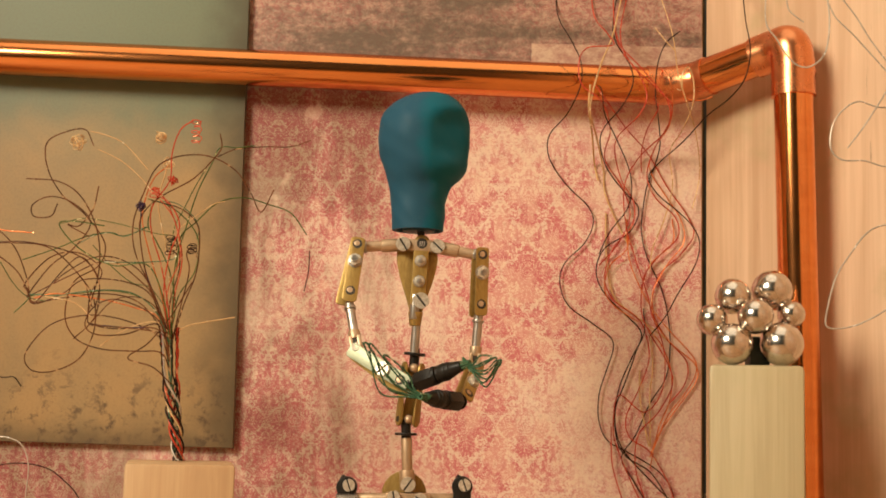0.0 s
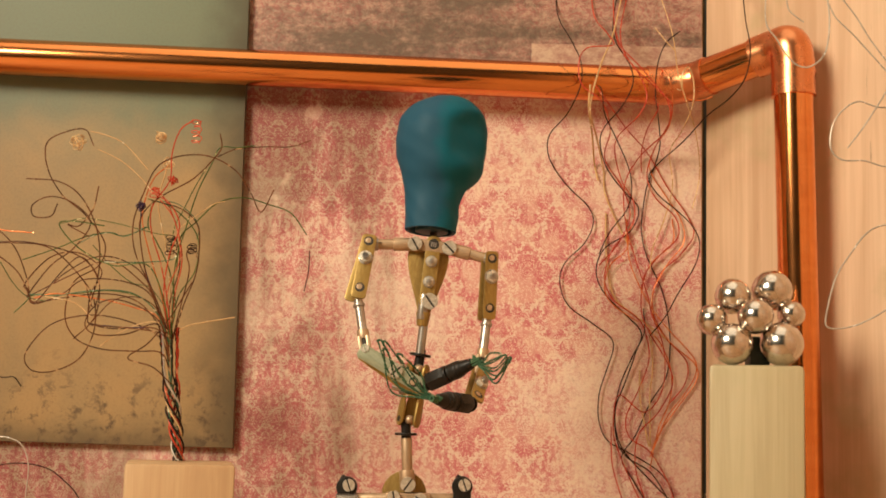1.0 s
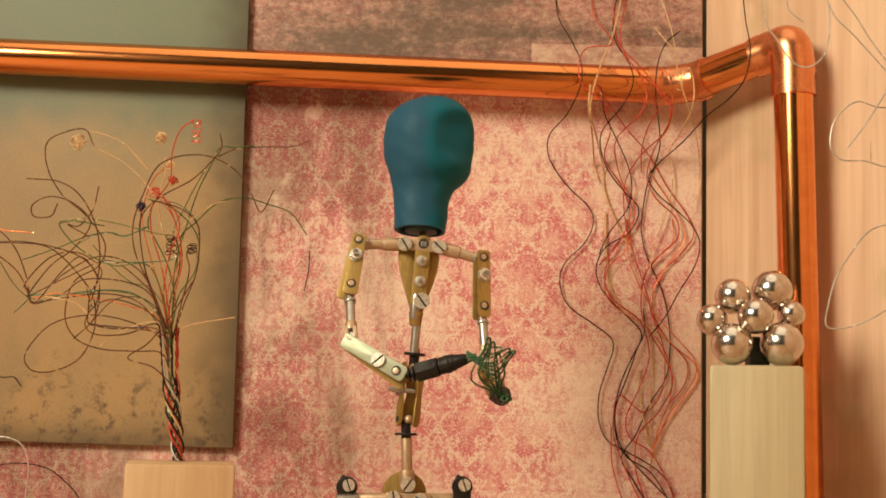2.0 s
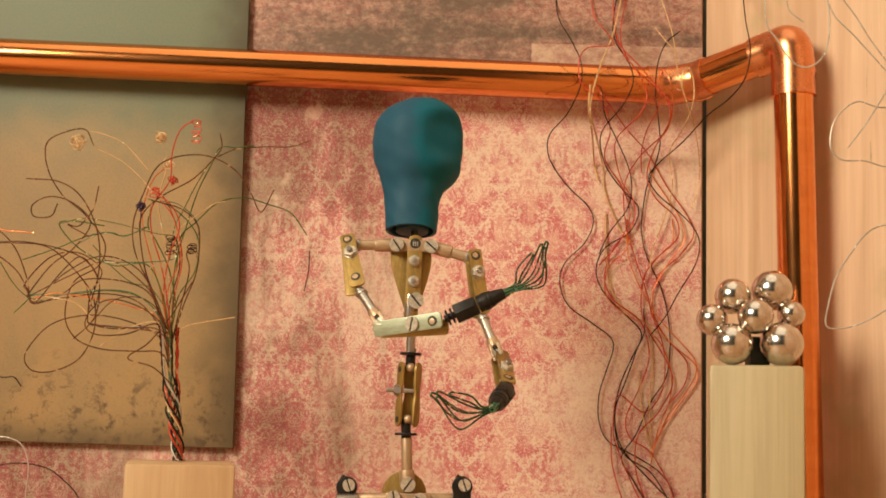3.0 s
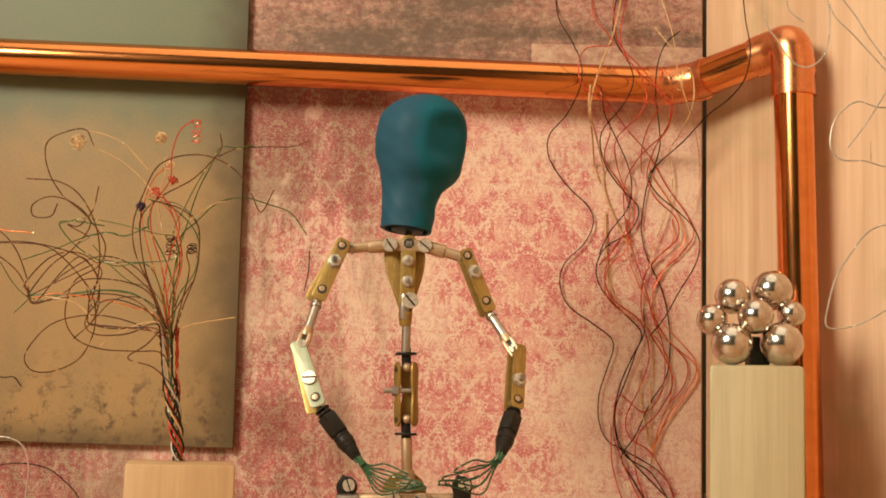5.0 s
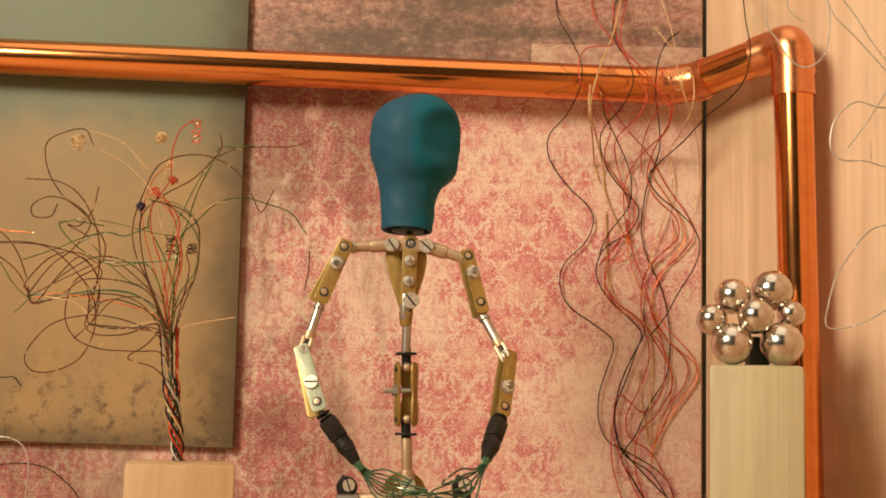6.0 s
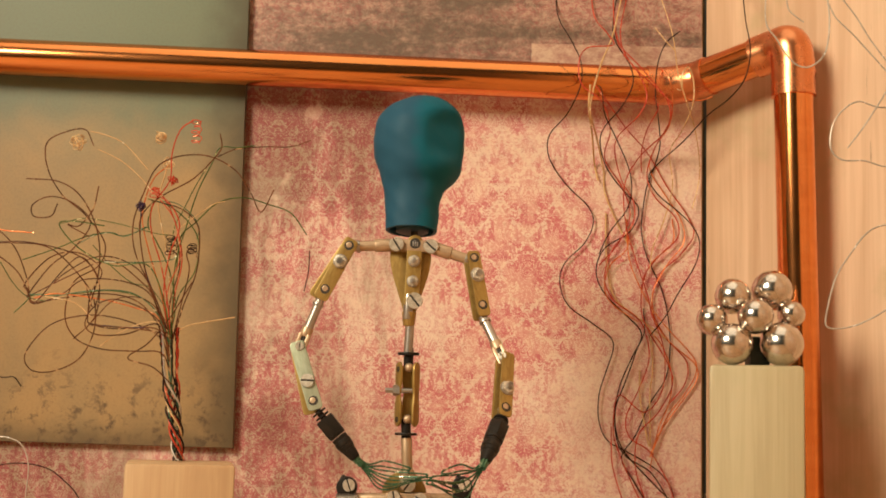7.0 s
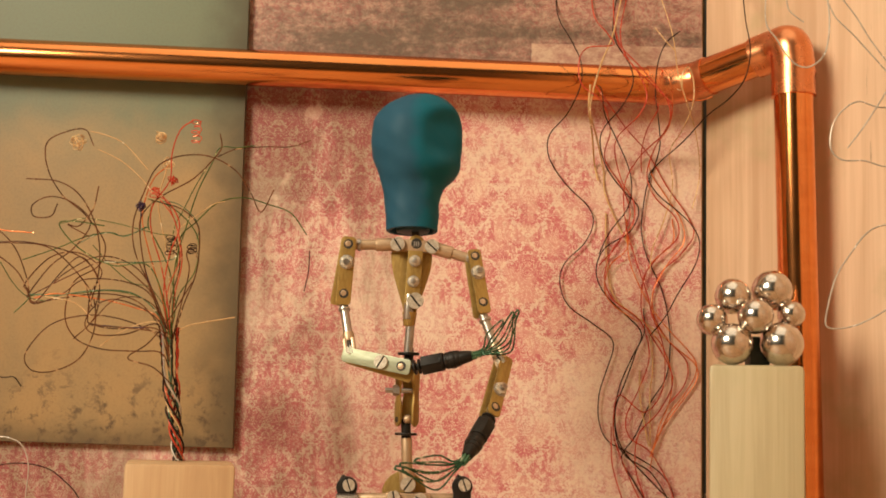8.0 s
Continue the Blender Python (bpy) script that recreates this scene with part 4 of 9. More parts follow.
    hang("orange_wire", [(0.1029, 0.0883, 0.2981), (0.1056, 0.0883, 0.2873), (0.1051, 0.0925, 0.2747), (0.1017, 0.1118, 0.2678), (0.1000, 0.1180, 0.2578), (0.1084, 0.1180, 0.2440), (0.1153, 0.1180, 0.2331), (0.1167, 0.1180, 0.2220), (0.1085, 0.1180, 0.2107), (0.1018, 0.1180, 0.1968), (0.1032, 0.1180, 0.1832), (0.1114, 0.1180, 0.1726), (0.1223, 0.1180, 0.1634), (0.1229, 0.1180, 0.1553), (0.1143, 0.1180, 0.1430), (0.1049, 0.1180, 0.1294), (0.1009, 0.1180, 0.1186)])
    hang("orange_wire", [(0.1112, 0.1176, 0.2218), (0.1003, 0.1176, 0.2105), (0.0963, 0.1176, 0.1967), (0.0977, 0.1176, 0.1830), (0.1059, 0.1176, 0.1724), (0.1109, 0.1176, 0.1590), (0.1101, 0.1176, 0.1455), (0.1048, 0.1176, 0.1320), (0.1009, 0.1176, 0.1133)])
    hang("orange_wire", [(0.0892, 0.1172, 0.2212), (0.0920, 0.1172, 0.2075), (0.1003, 0.1172, 0.1913), (0.1085, 0.1172, 0.1806), (0.1208, 0.1172, 0.1674), (0.1227, 0.1172, 0.1593), (0.1168, 0.1172, 0.1484), (0.1087, 0.1172, 0.1375), (0.1021, 0.1172, 0.1213)])
    hang("orange_wire", [(0.0891, 0.1168, 0.2184), (0.0810, 0.1168, 0.2099), (0.0784, 0.1168, 0.1989), (0.0826, 0.1168, 0.1908), (0.0949, 0.1168, 0.1829)])
    hang("gold_wire", [(0.0855, 0.1184, 0.3459), (0.0786, 0.0964, 0.3190), (0.0724, 0.0887, 0.3029), (0.0685, 0.0887, 0.2892), (0.0673, 0.0887, 0.2783), (0.0717, 0.1022, 0.2705), (0.0774, 0.1184, 0.2572), (0.0781, 0.1184, 0.2461), (0.0837, 0.1184, 0.2323), (0.0893, 0.1184, 0.2213)], 0.00042)
    hang("gold_wire", [(0.0671, 0.0883, 0.2917), (0.0665, 0.0883, 0.2809), (0.0698, 0.1018, 0.2704), (0.0729, 0.1180, 0.2599), (0.0747, 0.1180, 0.2515)], 0.00046, tail=False)
    hang("gold_wire", [(0.0998, 0.1028, 0.3243), (0.1029, 0.0885, 0.3132), (0.1068, 0.0879, 0.3090)], 0.0003, tail=False)
    hang("gold_wire", [(0.1094, 0.0875, 0.2900), (0.1102, 0.0875, 0.2981), (0.1133, 0.0875, 0.3009), (0.1155, 0.0875, 0.2928), (0.1147, 0.0875, 0.2820), (0.1115, 0.0985, 0.2722), (0.1091, 0.1148, 0.2658), (0.1110, 0.1172, 0.2495), (0.1069, 0.1172, 0.2327), (0.1015, 0.1172, 0.2187), (0.1002, 0.1172, 0.2077)], 0.0003)
    hang("gold_wire", [(0.1035, 0.1168, 0.3488), (0.1066, 0.0948, 0.3193), (0.1080, 0.0871, 0.2979), (0.1120, 0.0871, 0.2845), (0.1192, 0.1006, 0.2715), (0.1241, 0.1168, 0.2554), (0.1206, 0.1168, 0.2386)], 0.00028)
    hang("gold_wire", [(0.0789, 0.1184, 0.2238), (0.0799, 0.1184, 0.2073), (0.0841, 0.1184, 0.1937), (0.0978, 0.1184, 0.1831), (0.1047, 0.1184, 0.1778), (0.1088, 0.1184, 0.1752)], 0.00045)
    hang("gold_wire", [(0.0959, 0.1180, 0.1479), (0.0976, 0.1180, 0.1372), (0.1009, 0.1180, 0.1239), (0.1007, 0.1180, 0.1480), (0.1020, 0.1180, 0.1615), (0.1005, 0.1180, 0.1777)], 0.0004)
    hang("orange_wire", [(0.1095, 0.0879, 0.2901), (0.1121, 0.0879, 0.2861), (0.1188, 0.0879, 0.2854), (0.1240, 0.0879, 0.2872)], 0.0004, tail=False)
    hang("red_wire", [(0.0825, 0.1172, 0.1208), (0.0834, 0.1172, 0.1129), (0.0875, 0.1172, 0.0998), (0.0902, 0.1172, 0.0946)], 0.0003)
    hang("black_wire", [(0.0976, 0.1168, 0.1776), (0.0923, 0.1168, 0.1666), (0.0865, 0.1168, 0.1530), (0.0839, 0.1168, 0.1395), (0.0851, 0.1168, 0.1262), (0.0900, 0.1168, 0.1184), (0.1008, 0.1168, 0.1120), (0.1089, 0.1168, 0.1004)])
    hang("red_wire", [(0.0991, 0.0887, 0.2819), (0.0952, 0.0972, 0.2728), (0.0955, 0.1160, 0.2657), (0.0960, 0.1184, 0.2563)], 0.0003)

    # thin wires at the side board
    def stray(material, pts, r=0.00036):
        loose_wire("curled_wire", material, pts, r, "thin " + tone[material] + " wire curling before the plywood side board", "curled side wires")

    stray("silver_wire", [(0.1339, 0.0260, 0.3193), (0.1323, 0.0200, 0.3026), (0.1368, 0.0200, 0.2955), (0.1403, 0.0200, 0.2895), (0.1450, 0.0200, 0.2848), (0.1508, 0.0200, 0.2843), (0.1567, 0.0200, 0.2900), (0.1587, 0.0200, 0.3009), (0.1584, 0.0200, 0.3106), (0.1566, 0.0200, 0.3204)])
    stray("silver_wire", [(0.1544, 0.0150, 0.3186), (0.1589, 0.0150, 0.3054), (0.1670, 0.0150, 0.2968), (0.1750, 0.0150, 0.2879), (0.1853, 0.0150, 0.2762)])
    stray("silver_wire", [(0.1646, 0.0200, 0.3132), (0.1699, 0.0200, 0.3061), (0.1757, 0.0200, 0.2965), (0.1826, 0.0200, 0.2870)])
    stray("silver_wire", [(0.1436, 0.0300, 0.3159), (0.1450, 0.0300, 0.3110), (0.1508, 0.0300, 0.3062)])
    stray("silver_wire", [(0.1943, 0.0220, 0.2471), (0.1826, 0.0220, 0.2433), (0.1732, 0.0220, 0.2454), (0.1639, 0.0220, 0.2456), (0.1593, 0.0220, 0.2505), (0.1603, 0.0220, 0.2601), (0.1646, 0.0220, 0.2666), (0.1712, 0.0220, 0.2704), (0.1794, 0.0220, 0.2682), (0.1900, 0.0220, 0.2685)])
    stray("silver_wire", [(0.1824, 0.0200, 0.2750), (0.1764, 0.0200, 0.2653), (0.1716, 0.0200, 0.2580), (0.1657, 0.0200, 0.2502)])
    stray("silver_wire", [(0.1923, 0.0180, 0.2194), (0.1803, 0.0180, 0.2183), (0.1727, 0.0180, 0.2149), (0.1656, 0.0180, 0.2059), (0.1598, 0.0180, 0.1965), (0.1564, 0.0180, 0.1849), (0.1557, 0.0180, 0.1762), (0.1641, 0.0180, 0.1760), (0.1733, 0.0180, 0.1796), (0.1871, 0.0180, 0.1880)])
    # wires at the other side, low down
    for k, pts in (("silver_wire", [(-0.1961, 0.0600, 0.1223), (-0.1851, 0.0600, 0.1219), (-0.1788, 0.0600, 0.1184), (-0.1758, 0.0600, 0.1101), (-0.1761, 0.0600, 0.0993), (-0.1766, 0.0600, 0.0850)]), ("black_wire", [(-0.1959, 0.0620, 0.1088), (-0.1814, 0.0620, 0.1111), (-0.1691, 0.0620, 0.1095), (-0.1615, 0.0620, 0.1049), (-0.1542, 0.0620, 0.0974), (-0.1506, 0.0620, 0.0855)]),
                   ("black_wire", [(-0.2015, 0.0700, 0.1491), (-0.1927, 0.0700, 0.1479), (-0.1877, 0.0700, 0.1480), (-0.1844, 0.0700, 0.1441)]), ("black_wire", [(-0.0629, 0.1020, 0.2112), (-0.0631, 0.1020, 0.2018), (-0.0648, 0.1020, 0.1921)])):
        loose_wire("bent_wire", k, pts, 0.00026, "short thin " + tone[k] + " bent wire near the wall", "short bent wires")


# ---- posable armature ----
PARTS = {}
MM = 0.001


def screw(parent, at, r, turn=30, axis=(0, -1, 0), high=0.0011, name="screw"):
    """A slotted cheese-head screw: a disc and two half discs with a slot between."""
    bm = bmesh.new()
    cyl(bm, (0, 0, 0), (0, 0, high * 0.45), r * 0.88, n=20)
    for f in bm.faces:  # slot floor coloured dark, as the shade in it
        f.material_index = 1
    for s in (1, -1):
        pts = []
        for i in range(11):
            a = math.pi * i / 10
            pts.append((r * 0.99 * math.cos(a), s * (r * 0.13 + (r * 0.85) * math.sin(a))))
        lo = [bm.verts.new((x, y, high * 0.1)) for x, y in pts]
        hi = [bm.verts.new((x * 0.94, y * 0.96, high)) for x, y in pts]
        bm.faces.new(lo)
        bm.faces.new(hi)
        for i in range(len(pts)):
            j = (i + 1) % len(pts)
            bm.faces.new((lo[i], lo[j], hi[j], hi[i]))
    bmesh.ops.transform(bm, verts=bm.verts, matrix=Matrix.Translation(at) @ Vector(axis).to_track_quat("Z", "X").to_matrix().to_4x4() @ Matrix.Rotation(radians(turn), 4, "Z"))
    ob = part(name, bm, M["screw"], parent, "slotted steel screw")
    ob.data.materials.append(M["dark"])
    return ob


def nut(parent, at, r, stub):
    """A hexagonal nut on a thin washer, with the threaded end of its bolt."""
    a = Vector(at)
    part("washer", cyl(bmesh.new(), a + Vector((0, 0.0001, 0)), a + Vector((0, -0.00035, 0)), r * 1.22, n=24, bevel=0.0001), M["steel"], parent, "thin steel washer")
    ob = part("nut", cyl(bmesh.new(), a + Vector((0, -0.0003, 0)), a + Vector((0, -0.0017, 0)), r * 1.08, n=6, bevel=0.0002), M["screw"], parent, "hexagonal steel nut on a bolt")
    end = bmesh.new()
    cyl(end, a + Vector((0, -0.0012, 0)), a + Vector((0, -0.0018 - stub, 0)), r * 0.48, n=16, bevel=0.00015)
    for k in range(int((stub + 0.0002) / 0.0004)):
        y = -0.0019 - k * 0.0004
        cyl(end, a + Vector((0, y, 0)), a + Vector((0, y - 0.0002, 0)), r * 0.54, n=16)
    part("bolt_end", end, M["steel"], ob, "threaded bolt end")
    return ob


def rivet(parent, at, r):
    """A drilled hole, its shade a dark disc, with the joint's ball showing in it."""
    a = Vector(at)
    eye = part("eye", cyl(bmesh.new(), a, a + Vector((0, -0.00012, 0)), r * 1.12, n=20), M["dark"], parent, "dark disc as the shade of a drilled hole")
    bm = bmesh.new()
    bmesh.ops.create_uvsphere(bm, u_segments=20, v_segments=10, radius=r * 0.82, matrix=Matrix.Translation(a + Vector((0.0002, 0.0, -0.0002))) @ Matrix.Diagonal((1, 0.16, 1, 1)))
    part("ball_end", bm, M["tube"], parent, "worn ball in the hole")
    return eye


def bracket(key, long, wide, nut_at, eyes, material, root, screw_head=False, spin=0.0):
    """Two brass straps clamped round ball joints by a bolt."""
    ob = part("bracket", plate(bmesh.new(), slot_shape(wide, -2.9 * MM, long + 2.6 * MM, 4, 0.5), -3.2 * MM, -2.2 * MM), M[material], root, "pair of drilled brass straps")
    PARTS[key] = ob
    rear = plate(bmesh.new(), slot_shape(wide, -2.4 * MM, long + 3.2 * MM, 4, 0.5), 0.9 * MM, 1.8 * MM)
    bmesh.ops.transform(rear, verts=rear.verts, matrix=Matrix.Rotation(radians(1 if spin else 5), 4, "Y") @ Matrix.Translation((0.5 * MM, 0, 0)))
    part("rear_strap", rear, M["brass"], ob)
    part("bolt", cyl(bmesh.new(), (0, -2.3 * MM, nut_at), (0, 1.0 * MM, nut_at), 1.0 * MM), M["steel"], ob)
    if screw_head:
        screw(ob, (0, -3.2 * MM, nut_at), 2.7 * MM, 70)
    else:
        nut(ob, (0, -3.2 * MM, nut_at), 2.3 * MM, 1.5 * MM)
    for z in eyes:
        rivet(ob, (0, -3.2 * MM, z), 1.65 * MM)
        part("joint_ball", ball(bmesh.new(), (0, -0.5 * MM, z), 1.9 * MM, 10), M["steel"], ob)
    if spin:
        nut(ob, (0, -3.2 * MM, nut_at - 0.2 * MM), 2.0 * MM, 0.4 * MM).data.transform(Matrix.Rotation(math.pi, 4, "Z") @ Matrix.Translation((0, 1.4 * MM, 0)))
        for o in (ob, *ob.children_recursive):
            o.data.transform(Matrix.Rotation(radians(spin), 4, "Z"))
    return ob


def twist(bm, path, r, pitch, wr):
    """Two strands wound round each other along a path."""
    for s in (0, math.pi):
        out, run = [], 0.0
        for i, q in enumerate(path):
            if i:
                run += (q - path[i - 1]).length
            t = (path[min(i + 1, len(path) - 1)] - path[max(i - 1, 0)]).normalized()
            u = t.cross(Vector((0.2, 1, 0.1))).normalized()
            w = t.cross(u)
            a = 2 * math.pi * run / pitch + s
            out.append(q + (u * math.cos(a) + w * math.sin(a)) * r)
        sweep(bm, out, wr, 5)


def build_armature():
    root = empty("armature_figure", (0, 0, 0))
    lies(root, "posable brass and steel wire armature with a blue clay head", "armature")
    # hips
    c = Vector((-0.0115, 0.0000, 0.1100))
    bar = part("hip_bar", cyl(bmesh.new(), (-0.0313, 0.0000, 0.1044), (0.0086, 0.0000, 0.1052), 2.0 * MM, bevel=0.0003), M["tube"], root)
    block = part("hip_block", box(bmesh.new(), (-0.0109, -0.0010, 0.1035), (17 * MM, 6 * MM, 7 * MM), 0.0006), M["tube"], root)
    disc = bmesh.new()
    plate(disc, [(8.6 * MM * math.cos(2 * math.pi * i / 40), 8.6 * MM * math.sin(2 * math.pi * i / 40)) for i in range(40)], 0, 1.2 * MM)
    bmesh.ops.translate(disc, verts=disc.verts, vec=Vector((-0.0126, 0.0040, 0.1063)))
    part("pelvis_disc", disc, M["brass"], root, "round brass pelvis plate")
    screw(block, (-0.0162, -0.0045, 0.1055), 2.5 * MM, 10)
    screw(block, (-0.0061, -0.0045, 0.1049), 2.5 * MM, 60)
    rod = part("spine_rod", cyl(bmesh.new(), (-0.0113, 0.0000, 0.1117), (-0.0122, 0.0000, 0.1278), 2.1 * MM, bevel=0.0002), M["tube"], root)
    part("sleeve", cyl(bmesh.new(), (-0.0112, 0.0000, 0.1079), (-0.0117, 0.0000, 0.1156), 2.9 * MM, bevel=0.0004), M["tube"], rod)
    screw(rod, (-0.0110, -0.0029, 0.1102), 2.9 * MM, -35)
    collar = bmesh.new()
    cyl(collar, (-0.0122, 0.0000, 0.1271), (-0.0127, 0.0000, 0.1349), 1.9 * MM)
    cyl(collar, (-0.0124, 0.0000, 0.1287), (-0.0124, 0.0000, 0.1297), 4.3 * MM, bevel=0.0003)
    part("black_collar", collar, M["black"], root, "black plastic collar")
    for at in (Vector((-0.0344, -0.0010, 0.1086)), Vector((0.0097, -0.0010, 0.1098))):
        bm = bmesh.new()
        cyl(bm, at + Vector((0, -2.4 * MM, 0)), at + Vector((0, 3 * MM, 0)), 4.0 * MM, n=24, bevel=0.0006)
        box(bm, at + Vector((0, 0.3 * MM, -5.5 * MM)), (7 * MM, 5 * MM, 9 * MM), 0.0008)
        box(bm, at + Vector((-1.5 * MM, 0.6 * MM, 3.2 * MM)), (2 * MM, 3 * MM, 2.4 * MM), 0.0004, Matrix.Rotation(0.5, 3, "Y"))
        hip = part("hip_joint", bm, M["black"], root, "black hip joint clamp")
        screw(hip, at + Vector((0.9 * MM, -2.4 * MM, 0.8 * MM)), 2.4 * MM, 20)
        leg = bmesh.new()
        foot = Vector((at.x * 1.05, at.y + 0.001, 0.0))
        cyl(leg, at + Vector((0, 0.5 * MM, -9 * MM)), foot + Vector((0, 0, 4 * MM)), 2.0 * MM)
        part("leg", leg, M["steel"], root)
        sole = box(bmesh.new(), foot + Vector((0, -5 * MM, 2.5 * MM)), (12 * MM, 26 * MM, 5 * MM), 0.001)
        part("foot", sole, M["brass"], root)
    thumb = bmesh.new()
    cyl(thumb, (-0.0302, -0.0020, 0.1039), (-0.0378, -0.0040, 0.1036), 2.2 * MM, n=18, bevel=0.0002)
    for k in range(7):
        q = Vector((-0.0312, -0.0023, 0.1039)).lerp(Vector((-0.0376, -0.0040, 0.1036)), k / 6)
        cyl(thumb, q, q + Vector((-0.0005, -0.0001, 0)), 2.6 * MM, n=18)
    part("hip_bolt", thumb, M["steel"], root, "threaded steel bolt")

    # lower spine: a channel of two straps between black collars
    spine = bmesh.new()
    plate(spine, waist_shape(2.4 * MM, 2.8 * MM, 27.5 * MM), -3.4 * MM, -2.4 * MM)
    bmesh.ops.rotate(spine, verts=spine.verts, cent=(0, 0, 0), matrix=Matrix.Rotation(radians(-62), 3, "Z"))
    bmesh.ops.translate(spine, verts=spine.verts, vec=(-0.6 * MM, 0, 0))
    ob = PARTS["spine_bracket"] = part("spine_bracket", spine, M["brass"], root, "brass channel of the lower spine")
    for k, (ang, dx) in enumerate(((62, 0.9), (0, 0.4))):
        bm = plate(bmesh.new(), waist_shape(2.4 * MM, 2.8 * MM, 27.5 * MM, 0.75), -3.4 * MM, -2.4 * MM)
        if k == 1:
            bmesh.ops.translate(bm, verts=bm.verts, vec=(0, 4.4 * MM, 0))
        bmesh.ops.rotate(bm, verts=bm.verts, cent=(0, 0, 0), matrix=Matrix.Rotation(radians(ang), 3, "Z"))
        bmesh.ops.translate(bm, verts=bm.verts, vec=(dx * MM, 0, 0))
        part("strap", bm, M["brass"], ob)
    for z in (5.4, 24.6):
        c = Vector((-0.6 - 0.883 * 3.42, -0.469 * 3.42, z)) * MM
        part("eye", cyl(bmesh.new(), c, c + Vector((-0.883, -0.469, 0)) * 0.1 * MM, 1.15 * MM), M["dark"], ob, "dark disc as the shade of a drilled hole")
    bolt = bmesh.new()
    cyl(bolt, (3.4 * MM, -1 * MM, 16.5 * MM), (-8.4 * MM, -1.6 * MM, 16.5 * MM), 0.95 * MM, n=14)
    cyl(bolt, (-3 * MM, -1 * MM, 16.5 * MM), (-5.4 * MM, -1.3 * MM, 16.5 * MM), 2.5 * MM, 1.9 * MM, n=6)
    part("side_bolt", bolt, M["steel"], ob, "steel bolt sticking out sideways")
    for z in (5.6, 25.4):
        part("joint_ball", ball(bmesh.new(), (0.6 * MM, -1.6 * MM, z * MM), 1.8 * MM, 10), M["tube"], ob)
    neck = bmesh.new()
    cyl(neck, (0.3 * MM, 0, 26 * MM), (0.2 * MM, 0, 33 * MM), 1.9 * MM)
    cyl(neck, (0.2 * MM, 0, 30.2 * MM), (0.2 * MM, 0, 31.3 * MM), 4.2 * MM, bevel=0.0003)
    part("black_collar", neck, M["black"], ob, "black plastic collar")

    # chest: steel rod, drop-shaped plate and a strap with screws
    shape = []
    for i in range(25):
        t = i / 24
        wide = (2.0 + 6.2 * math.sin(min(1.0, t * 1.15) * math.pi / 2) ** 1.5) * (1 - 0.10 * max(0, t - 0.8) / 0.2)
        shape.append((wide * MM, (13.5 + 30.5 * t) * MM))
    outline = [(x - (z - 0.0135) * 0.045 - 0.0004, z) for x, z in shape] + [(-x - (z - 0.0135) * 0.045 - 0.0004, z) for x, z in reversed(shape)]
    ch = PARTS["chest"] = part("chest", plate(bmesh.new(), outline, 0.2 * MM, 1.4 * MM), M["brass"], root, "drop-shaped brass chest plate")
    part("front_strap", plate(bmesh.new(), slot_shape(2.9 * MM, 18 * MM, 46.5 * MM), -3.4 * MM, -2.3 * MM), M["brass"], ch)
    part("chest_rod", cyl(bmesh.new(), (0, -0.6 * MM, 0.5 * MM), (0, -0.9 * MM, 15 * MM), 1.75 * MM), M["steel"], ch)
    part("rod_socket", cyl(bmesh.new(), (-1.1 * MM, -1.8 * MM, 13.5 * MM), (-1.1 * MM, -1.8 * MM, 23.5 * MM), 1.9 * MM, bevel=0.0005), M["steel"], ch)
    part("rod_collar", cyl(bmesh.new(), (-0.5 * MM, -0.8 * MM, 11.0 * MM), (-0.6 * MM, -0.8 * MM, 16.5 * MM), 2.2 * MM, 2.9 * MM, n=24, bevel=0.0003), M["brass"], ch, "tapered brass collar")
    part("spacer", box(bmesh.new(), (0, -1.0 * MM, 32 * MM), (4.6 * MM, 2.6 * MM, 20 * MM), 0.0003), M["brass"], ch)
    screw(ch, (1.3 * MM, -3.6 * MM, 20.8 * MM), 3.2 * MM, 42, high=0.0014)
    for z in (28.3, 36.3):
        nut(ch, (0, -3.4 * MM, z * MM), 1.9 * MM, 0.8 * MM)
    # dark disc in place of the shade inside the threaded hole
    part("eye", cyl(bmesh.new(), (0.1 * MM, -3.4 * MM, 43.2 * MM), (0.1 * MM, -3.52 * MM, 43.2 * MM), 2.1 * MM), M["dark"], ch, "dark disc as the shade of a threaded hole")
    thread = bmesh.new()
    for x in (-0.7, 0.1, 0.9):
        box(thread, (x * MM, -3.5 * MM, 43.0 * MM), (0.35 * MM, 0.3 * MM, 1.9 * MM), 0.0001)
    part("thread", thread, M["steel"], ch, "bright thread in the hole")
    part("collar_lug", box(bmesh.new(), (-0.4 * MM, -1.4 * MM, 42.4 * MM), (18.5 * MM, 4.2 * MM, 4.6 * MM), 0.0006), M["tube"], ch)
    screw(ch, (-7.2 * MM, -3.5 * MM, 42.4 * MM), 2.9 * MM, 35, high=0.0014)
    screw(ch, (6.2 * MM, -3.5 * MM, 42.4 * MM), 2.9 * MM, 50, high=0.0014)
    part("neck_pin", cyl(bmesh.new(), (0, 0, 43 * MM), (-0.5 * MM, 0, 49 * MM), 1.1 * MM), M["dark"], ch)

    # collar rods
    for s in ("L", "R"):
        rodm = bmesh.new()
        cyl(rodm, (0, 2.6 * MM, 0), (0, 2.0 * MM, 8.5 * MM), 2.6 * MM, bevel=0.0004)
        cl = PARTS["collar_" + s] = part("collar_rod", rodm, M["tube"], root)
        part("shoulder_rod", cyl(bmesh.new(), (0, 2.0 * MM, 8 * MM), (0, 1.6 * MM, 17 * MM), 2.05 * MM), M["tube"], cl)
